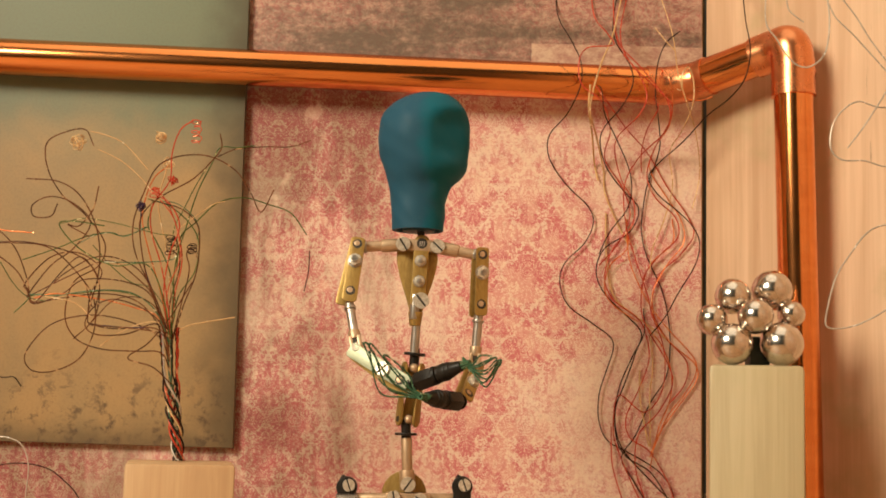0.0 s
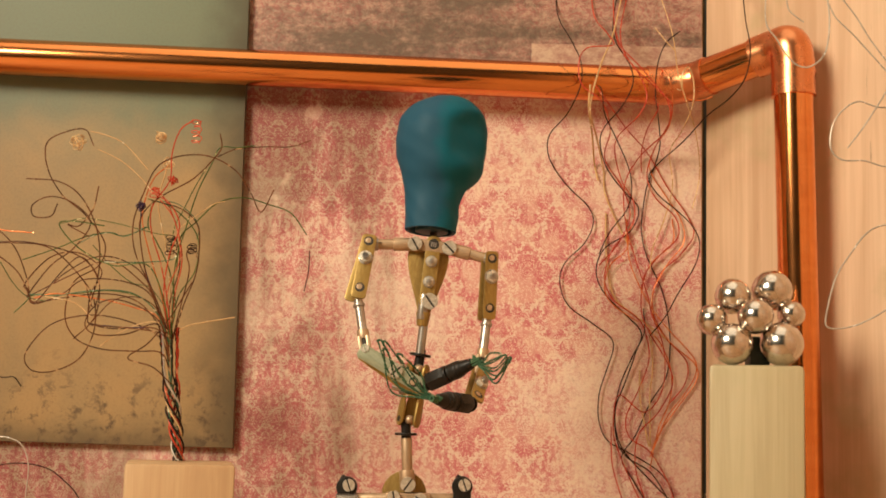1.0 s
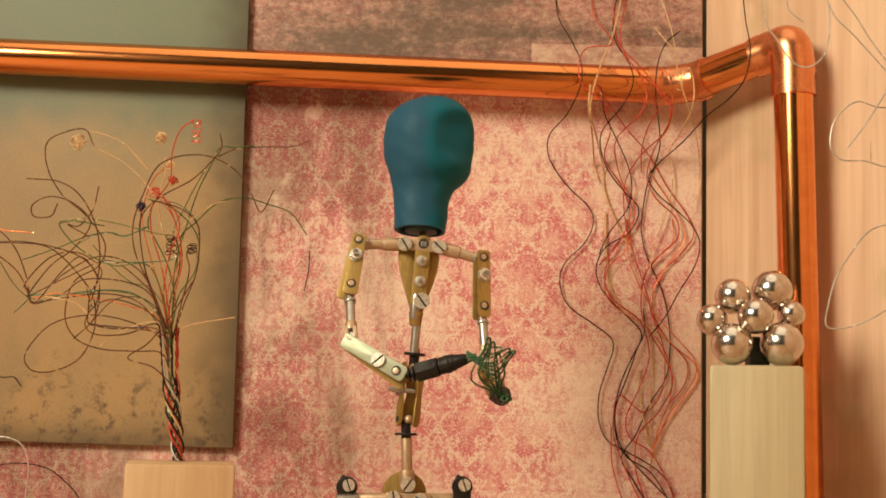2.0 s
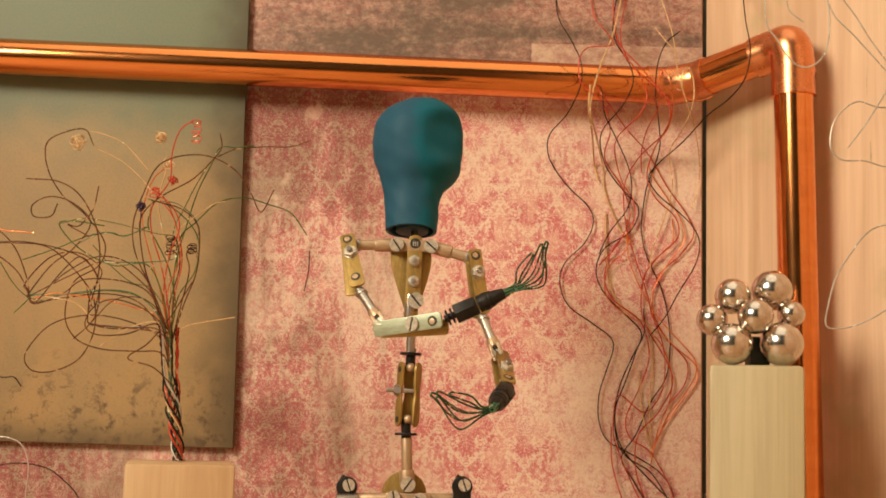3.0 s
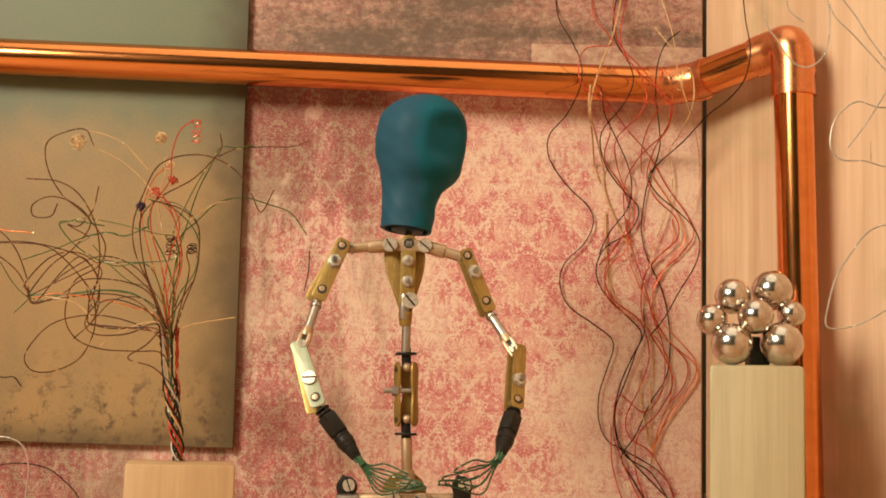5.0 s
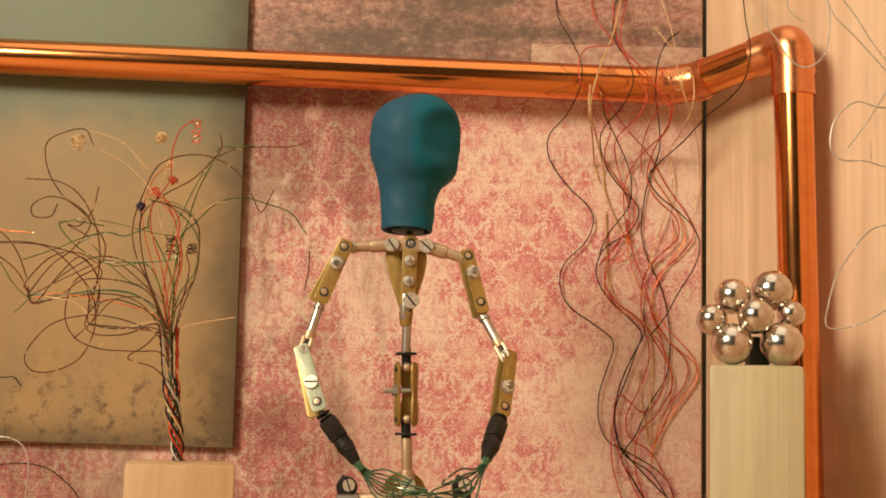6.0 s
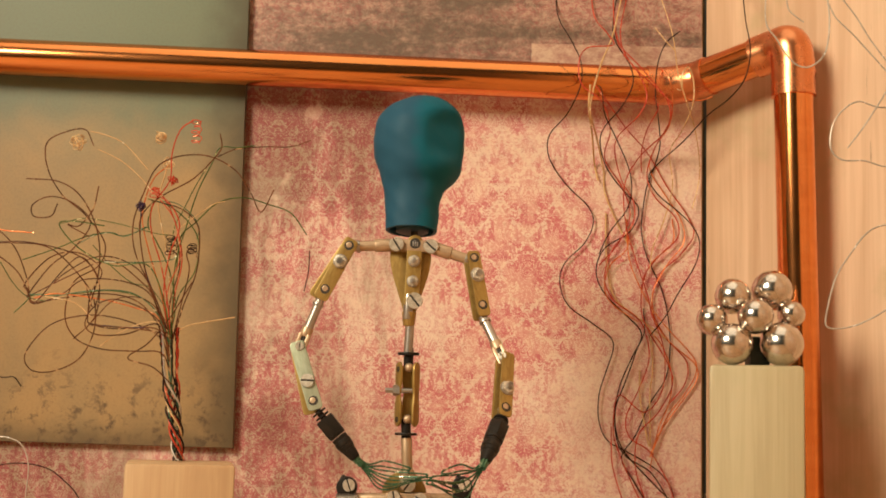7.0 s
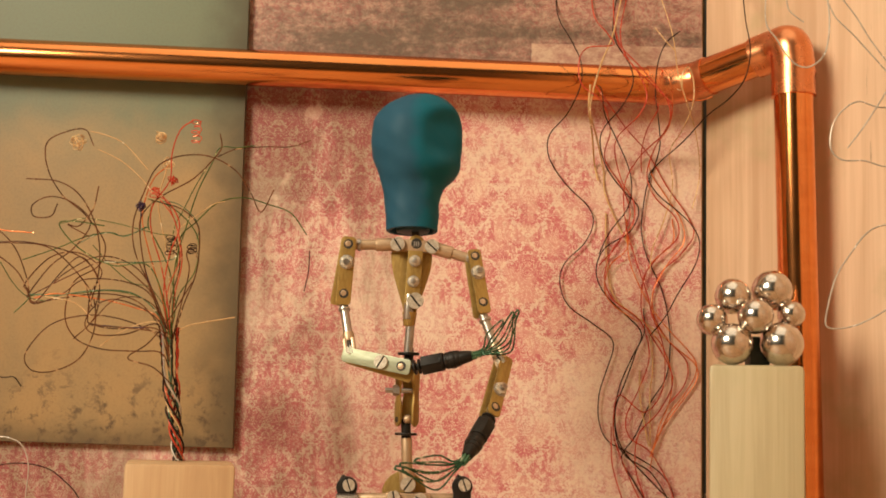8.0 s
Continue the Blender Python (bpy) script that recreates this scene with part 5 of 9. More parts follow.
        part("ring", cyl(bmesh.new(), (0, 1.8 * MM, 14.2 * MM), (0, 1.8 * MM, 15.6 * MM), 2.5 * MM, bevel=0.0003), M["steel"], cl)

    # arms
    for s in ("L", "R"):
        bracket("upper_bracket_" + s, 21.0 * MM, (2.9 if s == "L" else 2.6) * MM, 7.0 * MM, (0.0, 19.2 * MM), "brass", root, spin=0.0 if s == "L" else -16.0)
        rb = PARTS["upper_rod_" + s] = part("arm_rod", cyl(bmesh.new(), (0, -0.3 * MM, 0.5 * MM), (0, -0.3 * MM, 14.5 * MM), 1.75 * MM), M["steel"], root)
        part("rod_ring", cyl(bmesh.new(), (0, -0.3 * MM, 2.2 * MM), (0, -0.3 * MM, 3.4 * MM), 2.3 * MM, bevel=0.0002), M["steel"], rb)
        fork = bmesh.new()
        cyl(fork, (0, -0.3 * MM, 12.5 * MM), (0, -0.3 * MM, 16.2 * MM), 2.3 * MM, bevel=0.0004)
        for x in (-1.55, 1.55):
            box(fork, (x * MM, -0.3 * MM, 18.8 * MM), (1.5 * MM, 4.4 * MM, 7.6 * MM), 0.0006)
        part("fork", fork, M["tube"], rb, "slotted fork end")
        # dark box put between the prongs as the shade of the slot
        part("tongue", box(bmesh.new(), (0, -0.3 * MM, 18.6 * MM), (1.7 * MM, 3.2 * MM, 6.6 * MM), 0.0003), M["dark"], rb)
        screw(rb, (0, -2.6 * MM, 20.4 * MM), 1.7 * MM, 15)
        fb = bracket("fore_bracket_" + s, 22.0 * MM, (2.9 if s == "L" else 2.6) * MM, 13.0 * MM, (21.0 * MM,), "brass_pale" if s == "L" else "brass", root, s == "L", 0.0 if s == "L" else -22.0)
        wr = bmesh.new()
        cyl(wr, (0, -0.3 * MM, 0.5 * MM), (0, -0.3 * MM, 5 * MM), 1.3 * MM, n=14)
        for z in (1.4, 3.2):
            cyl(wr, (0, -0.3 * MM, z * MM), (0, -0.3 * MM, (z + 0.7) * MM), 2.9 * MM, n=20, bevel=0.0002)
        wp = PARTS["wrist_" + s] = part("wrist", wr, M["black"], root, "black wrist joint wrapped in tape")
        cuff = bmesh.new()
        cyl(cuff, (0, -0.3 * MM, 4.6 * MM), (0, -0.3 * MM, 12.2 * MM), 4.0 * MM, 3.9 * MM, n=6, bevel=0.0003)
        cyl(cuff, (0, -0.3 * MM, 11.8 * MM), (0, -0.3 * MM, 13.2 * MM), 3.6 * MM, 3.3 * MM, n=24, bevel=0.0003)
        part("cuff", cuff, M["black"], wp)
        tape = bmesh.new()
        cyl(tape, (0, -0.3 * MM, 13.5 * MM), (0, -0.3 * MM, 19.5 * MM), 3.15 * MM, 3.0 * MM, n=24, bevel=0.0005)
        cyl(tape, (0, -0.3 * MM, 15.6 * MM), (0.1 * MM, -0.3 * MM, 17.8 * MM), 3.4 * MM, 3.3 * MM, n=24, bevel=0.0004)
        cyl(tape, (0, -0.3 * MM, 19.0 * MM), (0, -0.3 * MM, 24.0 * MM), 2.8 * MM, 1.9 * MM, n=24, bevel=0.0004)
        for k in range(4):
            z = 14.0 + k * 1.35
            cyl(tape, (0.06 * (-1) ** k * MM, -0.3 * MM, z * MM), (0, -0.3 * MM, (z + 0.9) * MM), (3.32 - 0.05 * k) * MM, (3.16 - 0.05 * k) * MM, n=24, bevel=0.0002)
        part("tape", tape, M["black"], wp)
        stub = bmesh.new()
        for k in range(7):
            a = k * 0.9
            sweep(stub, [Vector((1.5 * math.cos(a) * (1 - 0.45 * q), -0.3 + 1.5 * math.sin(a) * (1 - 0.45 * q), 22.5 + 5.0 * q)) * MM for q in (0, 0.33, 0.66, 1.0)], 0.42 * MM, 6)
        part("wire_bundle", stub, M["green_wire"], wp, "gathered green wire ends")
        # fingers: twisted loops
        fan = ((-1.0, 19.0, 0.5), (-0.35, 25.5, 1.0), (0.3, 27.0, 0.8), (0.9, 23.5, 0.4))
        bow = Vector((3.6 * MM if s == "L" else -3.6 * MM, 0, 0))
        for k, (side, long, bend) in enumerate(fan):
            if s == "R":
                side = -side
            tip = Vector((side * 1.5 * MM, -bend * 4.6 * MM, long * MM))
            gap = Vector((1.1 * MM, 0.5 * MM, 0))
            root_at = Vector((side * 0.7 * MM, -0.3 * MM, -2.0 * MM)) - bow * 0.45
            pts = [root_at, bow * 0.55 + Vector((side * 1.5 * MM, 0.2 * MM, 4.0 * MM)) - gap * 0.3,
                   bow + Vector((side * 4.9 * MM, 0.6 * MM - bend * 1.6 * MM, long * 0.52 * MM)) - gap, tip - gap * 0.6, tip + Vector((0, 0, 1.0 * MM)),
                   tip + gap * 0.6 - Vector((0, 0, 0.8 * MM)), bow * 0.9 + Vector((side * 4.5 * MM, 1.0 * MM - bend * 1.4 * MM, long * 0.48 * MM)) + gap,
                   bow * 0.5 + Vector((side * 1.3 * MM, 0.5 * MM, 3.6 * MM)) + gap * 0.3, root_at + Vector((0, 0.6 * MM, 0))]
            bm = bmesh.new()
            twist(bm, spline(pts, 12), 0.22 * MM, 2.4 * MM, 0.23 * MM)
            name = "finger_wire"
            if k == 0:
                PARTS["fingers_" + s] = part("wire_fingers", bm, M["green_wire"], root, "loops of twisted green wire")
            else:
                part(name, bm, M["green_wire"], PARTS["fingers_" + s])

    # head
    stations = ((5.0, 10.1, -1.7), (10.5, 10.5, -1.9), (17.0, 10.9, -1.9), (22.5, 12.4, -1.3), (26.5, 14.9, 0.0), (30.5, 16.6, 0.3), (36.5, 17.8, -0.2),
                (43.0, 18.1, -0.3), (48.5, 17.6, -0.2), (53.3, 15.4, 0.2), (57.2, 11.2, 1.2), (59.6, 6.2, 2.0), (60.4, 0.4, 2.2))
    zs, ws, xs = zip(*stations)
    rows, n = 64, 72
    bm, rings = bmesh.new(), []

    def smooth_at(z, table):
        i = max(j for j in range(len(zs) - 1) if zs[j] <= z)
        t = (z - zs[i]) / (zs[i + 1] - zs[i])
        a, b = table[i], table[i + 1]
        m0 = (b - table[i - 1]) / (zs[i + 1] - zs[i - 1]) if i else 0.0
        m1 = (table[i + 2] - a) / (zs[i + 2] - zs[i]) if i + 2 < len(zs) else (b - a) / (zs[i + 1] - zs[i]) * 1.3
        h = zs[i + 1] - zs[i]
        return (2 * t ** 3 - 3 * t * t + 1) * a + (t ** 3 - 2 * t * t + t) * h * m0 + (3 * t * t - 2 * t ** 3) * b + (t ** 3 - t * t) * h * m1

    for j in range(rows):
        q = j / (rows - 1)
        z = zs[0] + (zs[-1] - zs[0]) * (1 - (1 - q) ** 1.5)
        z = min(z, zs[-1] - 1e-4)
        wd, cx = max(0.3, smooth_at(z, ws)), smooth_at(z, xs)
        ring = []
        for k in range(n):
            a = 2 * math.pi * k / n
            deg = (math.degrees(a) + 180) % 360 - 180
            r = wd

            def dent(at, zc, wide, tall):
                d = (deg - at + 180) % 360 - 180
                return math.exp(-(d / wide) ** 2 - ((z - zc) / tall) ** 2)
            def step(v, lo, hi):
                q = min(1.0, max(0.0, (v - lo) / (hi - lo)))
                return q * q * (3 - 2 * q)
            # a flat face plane turned to the side, a brow above it and a jaw below
            lean = deg + 50
            if abs(lean) < 70:
                over = r - wd * 0.845 / max(0.3, math.cos(radians(lean)))
                flat = step(z, 26.5, 37.0) * step(-z, -54.0 + 0.07 * abs(lean), -45.5 + 0.07 * abs(lean))
                r -= flat * (over + math.sqrt(over * over + 0.25)) / 2
            r += 0.8 * dent(-112, 42, 15, 8) + 0.8 * dent(-40, 52.0, 32, 3.0) + 0.5 * dent(-45, 30.0, 30, 4)
            r -= 1.0 * dent(-48, 24.5, 34, 3.4) + 0.35 * dent(-80, 20, 16, 5)
            r += 0.12 * math.sin(7 * a + z * 0.7) + 0.10 * math.sin(3 * a - z * 0.4)
            ring.append(bm.verts.new(((cx + r * math.cos(a)) * MM, r * 0.98 * math.sin(a) * MM, z * MM)))
        rings.append(ring)
    for a, b in zip(rings, rings[1:]):
        for k in range(n):
            bm.faces.new((a[k], a[(k + 1) % n], b[(k + 1) % n], b[k]))
    bm.faces.new(rings[-1])
    # hollow underside
    inner = [bm.verts.new((v.co.x * 0.86 - 0.2 * MM, v.co.y * 0.86, v.co.z)) for v in rings[0]]
    deep = [bm.verts.new((v.co.x * 0.84, v.co.y * 0.84, v.co.z + 5 * MM)) for v in inner]
    for k in range(n):
        l = (k + 1) % n
        bm.faces.new((rings[0][k], rings[0][l], inner[l], inner[k]))
        bm.faces.new((inner[k], inner[l], deep[l], deep[k]))
    bm.faces.new(deep)
    head = PARTS["head"] = part("head", bm, M["clay"], root, "smooth featureless blue clay head")
    part("neck_plug", cyl(bmesh.new(), (-1.4 * MM, 0, 4.6 * MM), (-1.4 * MM, 0, 8 * MM), 6.5 * MM, n=28, bevel=0.0005), M["clay_dark"], head)
    part("neck_wire", cyl(bmesh.new(), (-0.2 * MM, 0, 0.5 * MM), (-1.0 * MM, 0, 7 * MM), 1.3 * MM, n=14), M["dark"], head)


build_setting()
build_pipe()
build_balls()
build_gap_block()
build_plant()
build_wires()
build_armature()


def motions():
    walk(PARTS["spine_bracket"], [
        (0, pose(-0.0125, 0.0000, 0.1293, -0.0, 4.5, 0.0)),
        (0.2, pose(-0.0125, 0.0000, 0.1293, -0.0, 5.3, 0.0)),
        (0.3, pose(-0.0125, 0.0000, 0.1293, -0.0, 5.7, 0.0)),
        (0.4, pose(-0.0125, 0.0000, 0.1293, -0.0, 6.1, 0.0)),
        (0.5, pose(-0.0125, 0.0000, 0.1293, -0.0, 6.5, 0.0)),
        (0.6, pose(-0.0125, 0.0000, 0.1293, -0.0, 6.9, 0.0)),
        (0.7, pose(-0.0125, 0.0000, 0.1293, -0.0, 7.3, 0.0)),
        (0.8, pose(-0.0125, 0.0000, 0.1293, -0.0, 7.7, 0.0)),
        (0.9, pose(-0.0125, 0.0000, 0.1293, -0.0, 8.1, 0.0)),
        (1, pose(-0.0125, 0.0000, 0.1293, -0.0, 8.5, 0.0)),
        (1.1, pose(-0.0125, 0.0000, 0.1293, -0.0, 8.1, 0.0)),
        (1.5, pose(-0.0125, 0.0000, 0.1293, -0.0, 6.5, 0.0)),
        (1.7, pose(-0.0125, 0.0000, 0.1293, -0.0, 5.3, 0.0)),
        (2, pose(-0.0125, 0.0000, 0.1293, -0.0, 4.3, 0.0)),
        (2.25, pose(-0.0125, 0.0000, 0.1293, -0.0, 3.5, 0.0)),
        (2.5, pose(-0.0125, 0.0000, 0.1293, -0.0, 2.6, 0.0)),
        (2.8, pose(-0.0125, 0.0000, 0.1293, -0.0, 1.6, 0.0)),
        (2.9, pose(-0.0125, 0.0000, 0.1293, -0.0, 1.6, 0.0)),
        (3, pose(-0.0125, 0.0000, 0.1293, -0.0, 1.6, 0.0)),
        (3.1, pose(-0.0125, 0.0000, 0.1293, -0.0, 2.4, 0.0)),
        (3.2, pose(-0.0125, 0.0000, 0.1293, -0.0, 3.3, 0.0)),
        (3.3, pose(-0.0125, 0.0000, 0.1293, -0.0, 4.1, 0.0)),
        (3.4, pose(-0.0125, 0.0000, 0.1293, -0.0, 4.7, 0.0)),
        (3.5, pose(-0.0125, 0.0000, 0.1293, -0.0, 5.4, 0.0)),
        (3.6, pose(-0.0125, 0.0000, 0.1293, -0.0, 5.9, 0.0)),
        (3.7, pose(-0.0125, 0.0000, 0.1293, -0.0, 6.4, 0.0)),
        (3.8, pose(-0.0125, 0.0000, 0.1293, -0.0, 6.9, 0.0)),
        (3.9, pose(-0.0125, 0.0000, 0.1293, -0.0, 7.9, 0.0)),
        (4, pose(-0.0125, 0.0000, 0.1293, -0.0, 7.9, 0.0)),
        (4.2, pose(-0.0125, 0.0000, 0.1293, -0.0, 4.0, 0.0)),
        (4.5, pose(-0.0125, 0.0000, 0.1293, -0.0, -1.7, 0.0)),
        (4.6, pose(-0.0125, 0.0000, 0.1293, -0.0, -1.7, 0.0)),
        (4.7, pose(-0.0125, 0.0000, 0.1293, -0.0, -1.7, 0.0)),
        (5, pose(-0.0125, 0.0000, 0.1293, -0.0, -1.7, 0.0)),
        (5.2, pose(-0.0125, 0.0000, 0.1293, -0.0, -1.7, 0.0)),
        (5.4, pose(-0.0125, 0.0000, 0.1293, -0.0, -1.7, 0.0)),
        (5.8, pose(-0.0125, 0.0000, 0.1293, -0.0, -1.7, 0.0)),
        (5.9, pose(-0.0125, 0.0000, 0.1293, -0.0, -1.7, 0.0)),
        (6, pose(-0.0125, 0.0000, 0.1293, -0.0, -1.7, 0.0)),
        (6.1, pose(-0.0125, 0.0000, 0.1293, -0.0, -1.4, 0.0)),
        (6.2, pose(-0.0125, 0.0000, 0.1293, -0.0, -1.2, 0.0)),
        (6.3, pose(-0.0125, 0.0000, 0.1293, -0.0, -0.9, 0.0)),
        (6.4, pose(-0.0125, 0.0000, 0.1293, -0.0, -0.7, 0.0)),
        (6.5, pose(-0.0125, 0.0000, 0.1293, -0.0, -0.5, 0.0)),
        (6.8, pose(-0.0125, 0.0000, 0.1293, -0.0, -0.2, 0.0)),
        (7, pose(-0.0125, 0.0000, 0.1293, -0.0, -0.0, 0.0)),
        (7.2, pose(-0.0125, 0.0000, 0.1293, -0.0, 0.1, 0.0)),
        (7.3, pose(-0.0125, 0.0000, 0.1293, -0.0, 0.2, 0.0)),
        (7.4, pose(-0.0125, 0.0000, 0.1293, -0.0, 0.3, 0.0)),
        (7.5, pose(-0.0125, 0.0000, 0.1293, -0.0, 0.4, 0.0)),
        (7.6, pose(-0.0125, 0.0000, 0.1293, -0.0, 0.3, 0.0)),
        (7.7, pose(-0.0125, 0.0000, 0.1293, -0.0, 0.2, 0.0)),
        (7.8, pose(-0.0125, 0.0000, 0.1293, -0.0, 0.1, 0.0)),
        (7.9, pose(-0.0125, 0.0000, 0.1293, -0.0, 0.0, 0.0)),
        (8, pose(-0.0125, 0.0000, 0.1293, -0.0, -0.0, 0.0)),
    ])
    walk(PARTS["chest"], [
        (0, pose(-0.0101, 0.0000, 0.1598, -0.0, 2.4, 0.0)),
        (0.2, pose(-0.0097, 0.0000, 0.1598, -0.0, 3.3, 0.0)),
        (0.3, pose(-0.0095, 0.0000, 0.1598, 0.0, 3.8, 0.0)),
        (0.4, pose(-0.0092, 0.0000, 0.1598, 0.0, 4.3, 0.0)),
        (0.5, pose(-0.0090, 0.0000, 0.1598, -0.0, 4.7, 0.0)),
        (0.6, pose(-0.0088, 0.0000, 0.1598, 0.0, 4.9, 0.0)),
        (0.7, pose(-0.0086, 0.0000, 0.1598, -0.0, 5.1, 0.0)),
        (0.8, pose(-0.0084, 0.0000, 0.1598, -0.0, 5.3, 0.0)),
        (0.9, pose(-0.0081, 0.0000, 0.1598, -0.0, 5.5, 0.0)),
        (1, pose(-0.0079, 0.0000, 0.1598, -0.0, 5.6, 0.0)),
        (1.1, pose(-0.0081, 0.0000, 0.1598, 0.0, 5.5, 0.0)),
        (1.5, pose(-0.0090, 0.0000, 0.1598, -0.0, 4.8, 0.0)),
        (1.7, pose(-0.0097, 0.0000, 0.1598, 0.0, 4.5, 0.0)),
        (2, pose(-0.0102, 0.0000, 0.1598, -0.0, 3.4, 0.0)),
        (2.25, pose(-0.0107, 0.0000, 0.1598, -0.0, 2.6, 0.0)),
        (2.5, pose(-0.0111, 0.0000, 0.1598, -0.0, 1.7, 0.0)),
        (2.8, pose(-0.0116, 0.0000, 0.1597, 0.0, 0.7, 0.0)),
        (2.9, pose(-0.0116, 0.0000, 0.1597, -0.0, 0.8, 0.0)),
        (3, pose(-0.0116, 0.0000, 0.1597, -0.0, 1.0, 0.0)),
        (3.1, pose(-0.0112, 0.0000, 0.1597, 0.0, 1.5, 0.0)),
        (3.2, pose(-0.0108, 0.0000, 0.1598, -0.0, 2.0, 0.0)),
        (3.3, pose(-0.0103, 0.0000, 0.1598, 0.0, 2.5, 0.0)),
        (3.4, pose(-0.0100, 0.0000, 0.1596, -0.0, 3.7, 0.0)),
        (3.5, pose(-0.0097, 0.0000, 0.1594, -0.0, 4.8, 0.0)),
        (3.6, pose(-0.0094, 0.0000, 0.1594, 0.0, 4.9, 0.0)),
        (3.7, pose(-0.0091, 0.0000, 0.1594, -0.0, 4.9, 0.0)),
        (3.8, pose(-0.0089, 0.0000, 0.1594, -0.0, 4.9, 0.0)),
        (3.9, pose(-0.0083, 0.0000, 0.1594, 0.0, 5.0, 0.0)),
        (4, pose(-0.0083, 0.0000, 0.1594, 0.0, 5.0, 0.0)),
        (4.2, pose(-0.0104, 0.0000, 0.1595, 0.0, 2.3, 0.0)),
        (4.5, pose(-0.0134, 0.0000, 0.1597, -0.0, -0.5, 0.0)),
        (4.6, pose(-0.0134, 0.0000, 0.1597, 0.0, -0.4, 0.0)),
        (4.7, pose(-0.0134, 0.0000, 0.1597, -0.0, -0.3, 0.0)),
        (5, pose(-0.0134, 0.0000, 0.1597, 0.0, -0.0, 0.0)),
        (5.2, pose(-0.0134, 0.0000, 0.1597, -0.0, 0.2, 0.0)),
        (5.4, pose(-0.0134, 0.0000, 0.1597, -0.0, 0.4, 0.0)),
        (5.8, pose(-0.0134, 0.0000, 0.1597, -0.0, 0.7, 0.0)),
        (5.9, pose(-0.0134, 0.0000, 0.1597, -0.0, 0.9, 0.0)),
        (6, pose(-0.0134, 0.0000, 0.1597, -0.0, 0.9, 0.0)),
        (6.1, pose(-0.0133, 0.0000, 0.1597, 0.0, 1.0, 0.0)),
        (6.2, pose(-0.0131, 0.0000, 0.1597, -0.0, 1.2, 0.0)),
        (6.3, pose(-0.0130, 0.0000, 0.1597, -0.0, 1.3, 0.0)),
        (6.4, pose(-0.0129, 0.0000, 0.1597, -0.0, 1.4, 0.0)),
        (6.5, pose(-0.0127, 0.0000, 0.1597, -0.0, 1.5, 0.0)),
        (6.8, pose(-0.0126, 0.0000, 0.1597, -0.0, 1.9, 0.0)),
        (7, pose(-0.0125, 0.0000, 0.1597, -0.0, 2.1, 0.0)),
        (7.2, pose(-0.0124, 0.0000, 0.1597, -0.0, 2.3, 0.0)),
        (7.3, pose(-0.0124, 0.0000, 0.1597, -0.0, 2.5, 0.0)),
        (7.4, pose(-0.0123, 0.0000, 0.1597, -0.0, 2.6, 0.0)),
        (7.5, pose(-0.0123, 0.0000, 0.1597, -0.0, 2.7, 0.0)),
        (7.6, pose(-0.0123, 0.0000, 0.1597, -0.0, 2.7, 0.0)),
        (7.7, pose(-0.0124, 0.0000, 0.1597, -0.0, 2.7, 0.0)),
        (7.8, pose(-0.0124, 0.0000, 0.1597, -0.0, 2.7, 0.0)),
        (7.9, pose(-0.0125, 0.0000, 0.1597, -0.0, 2.7, 0.0)),
        (8, pose(-0.0125, 0.0000, 0.1597, -0.0, 2.7, 0.0)),
    ])
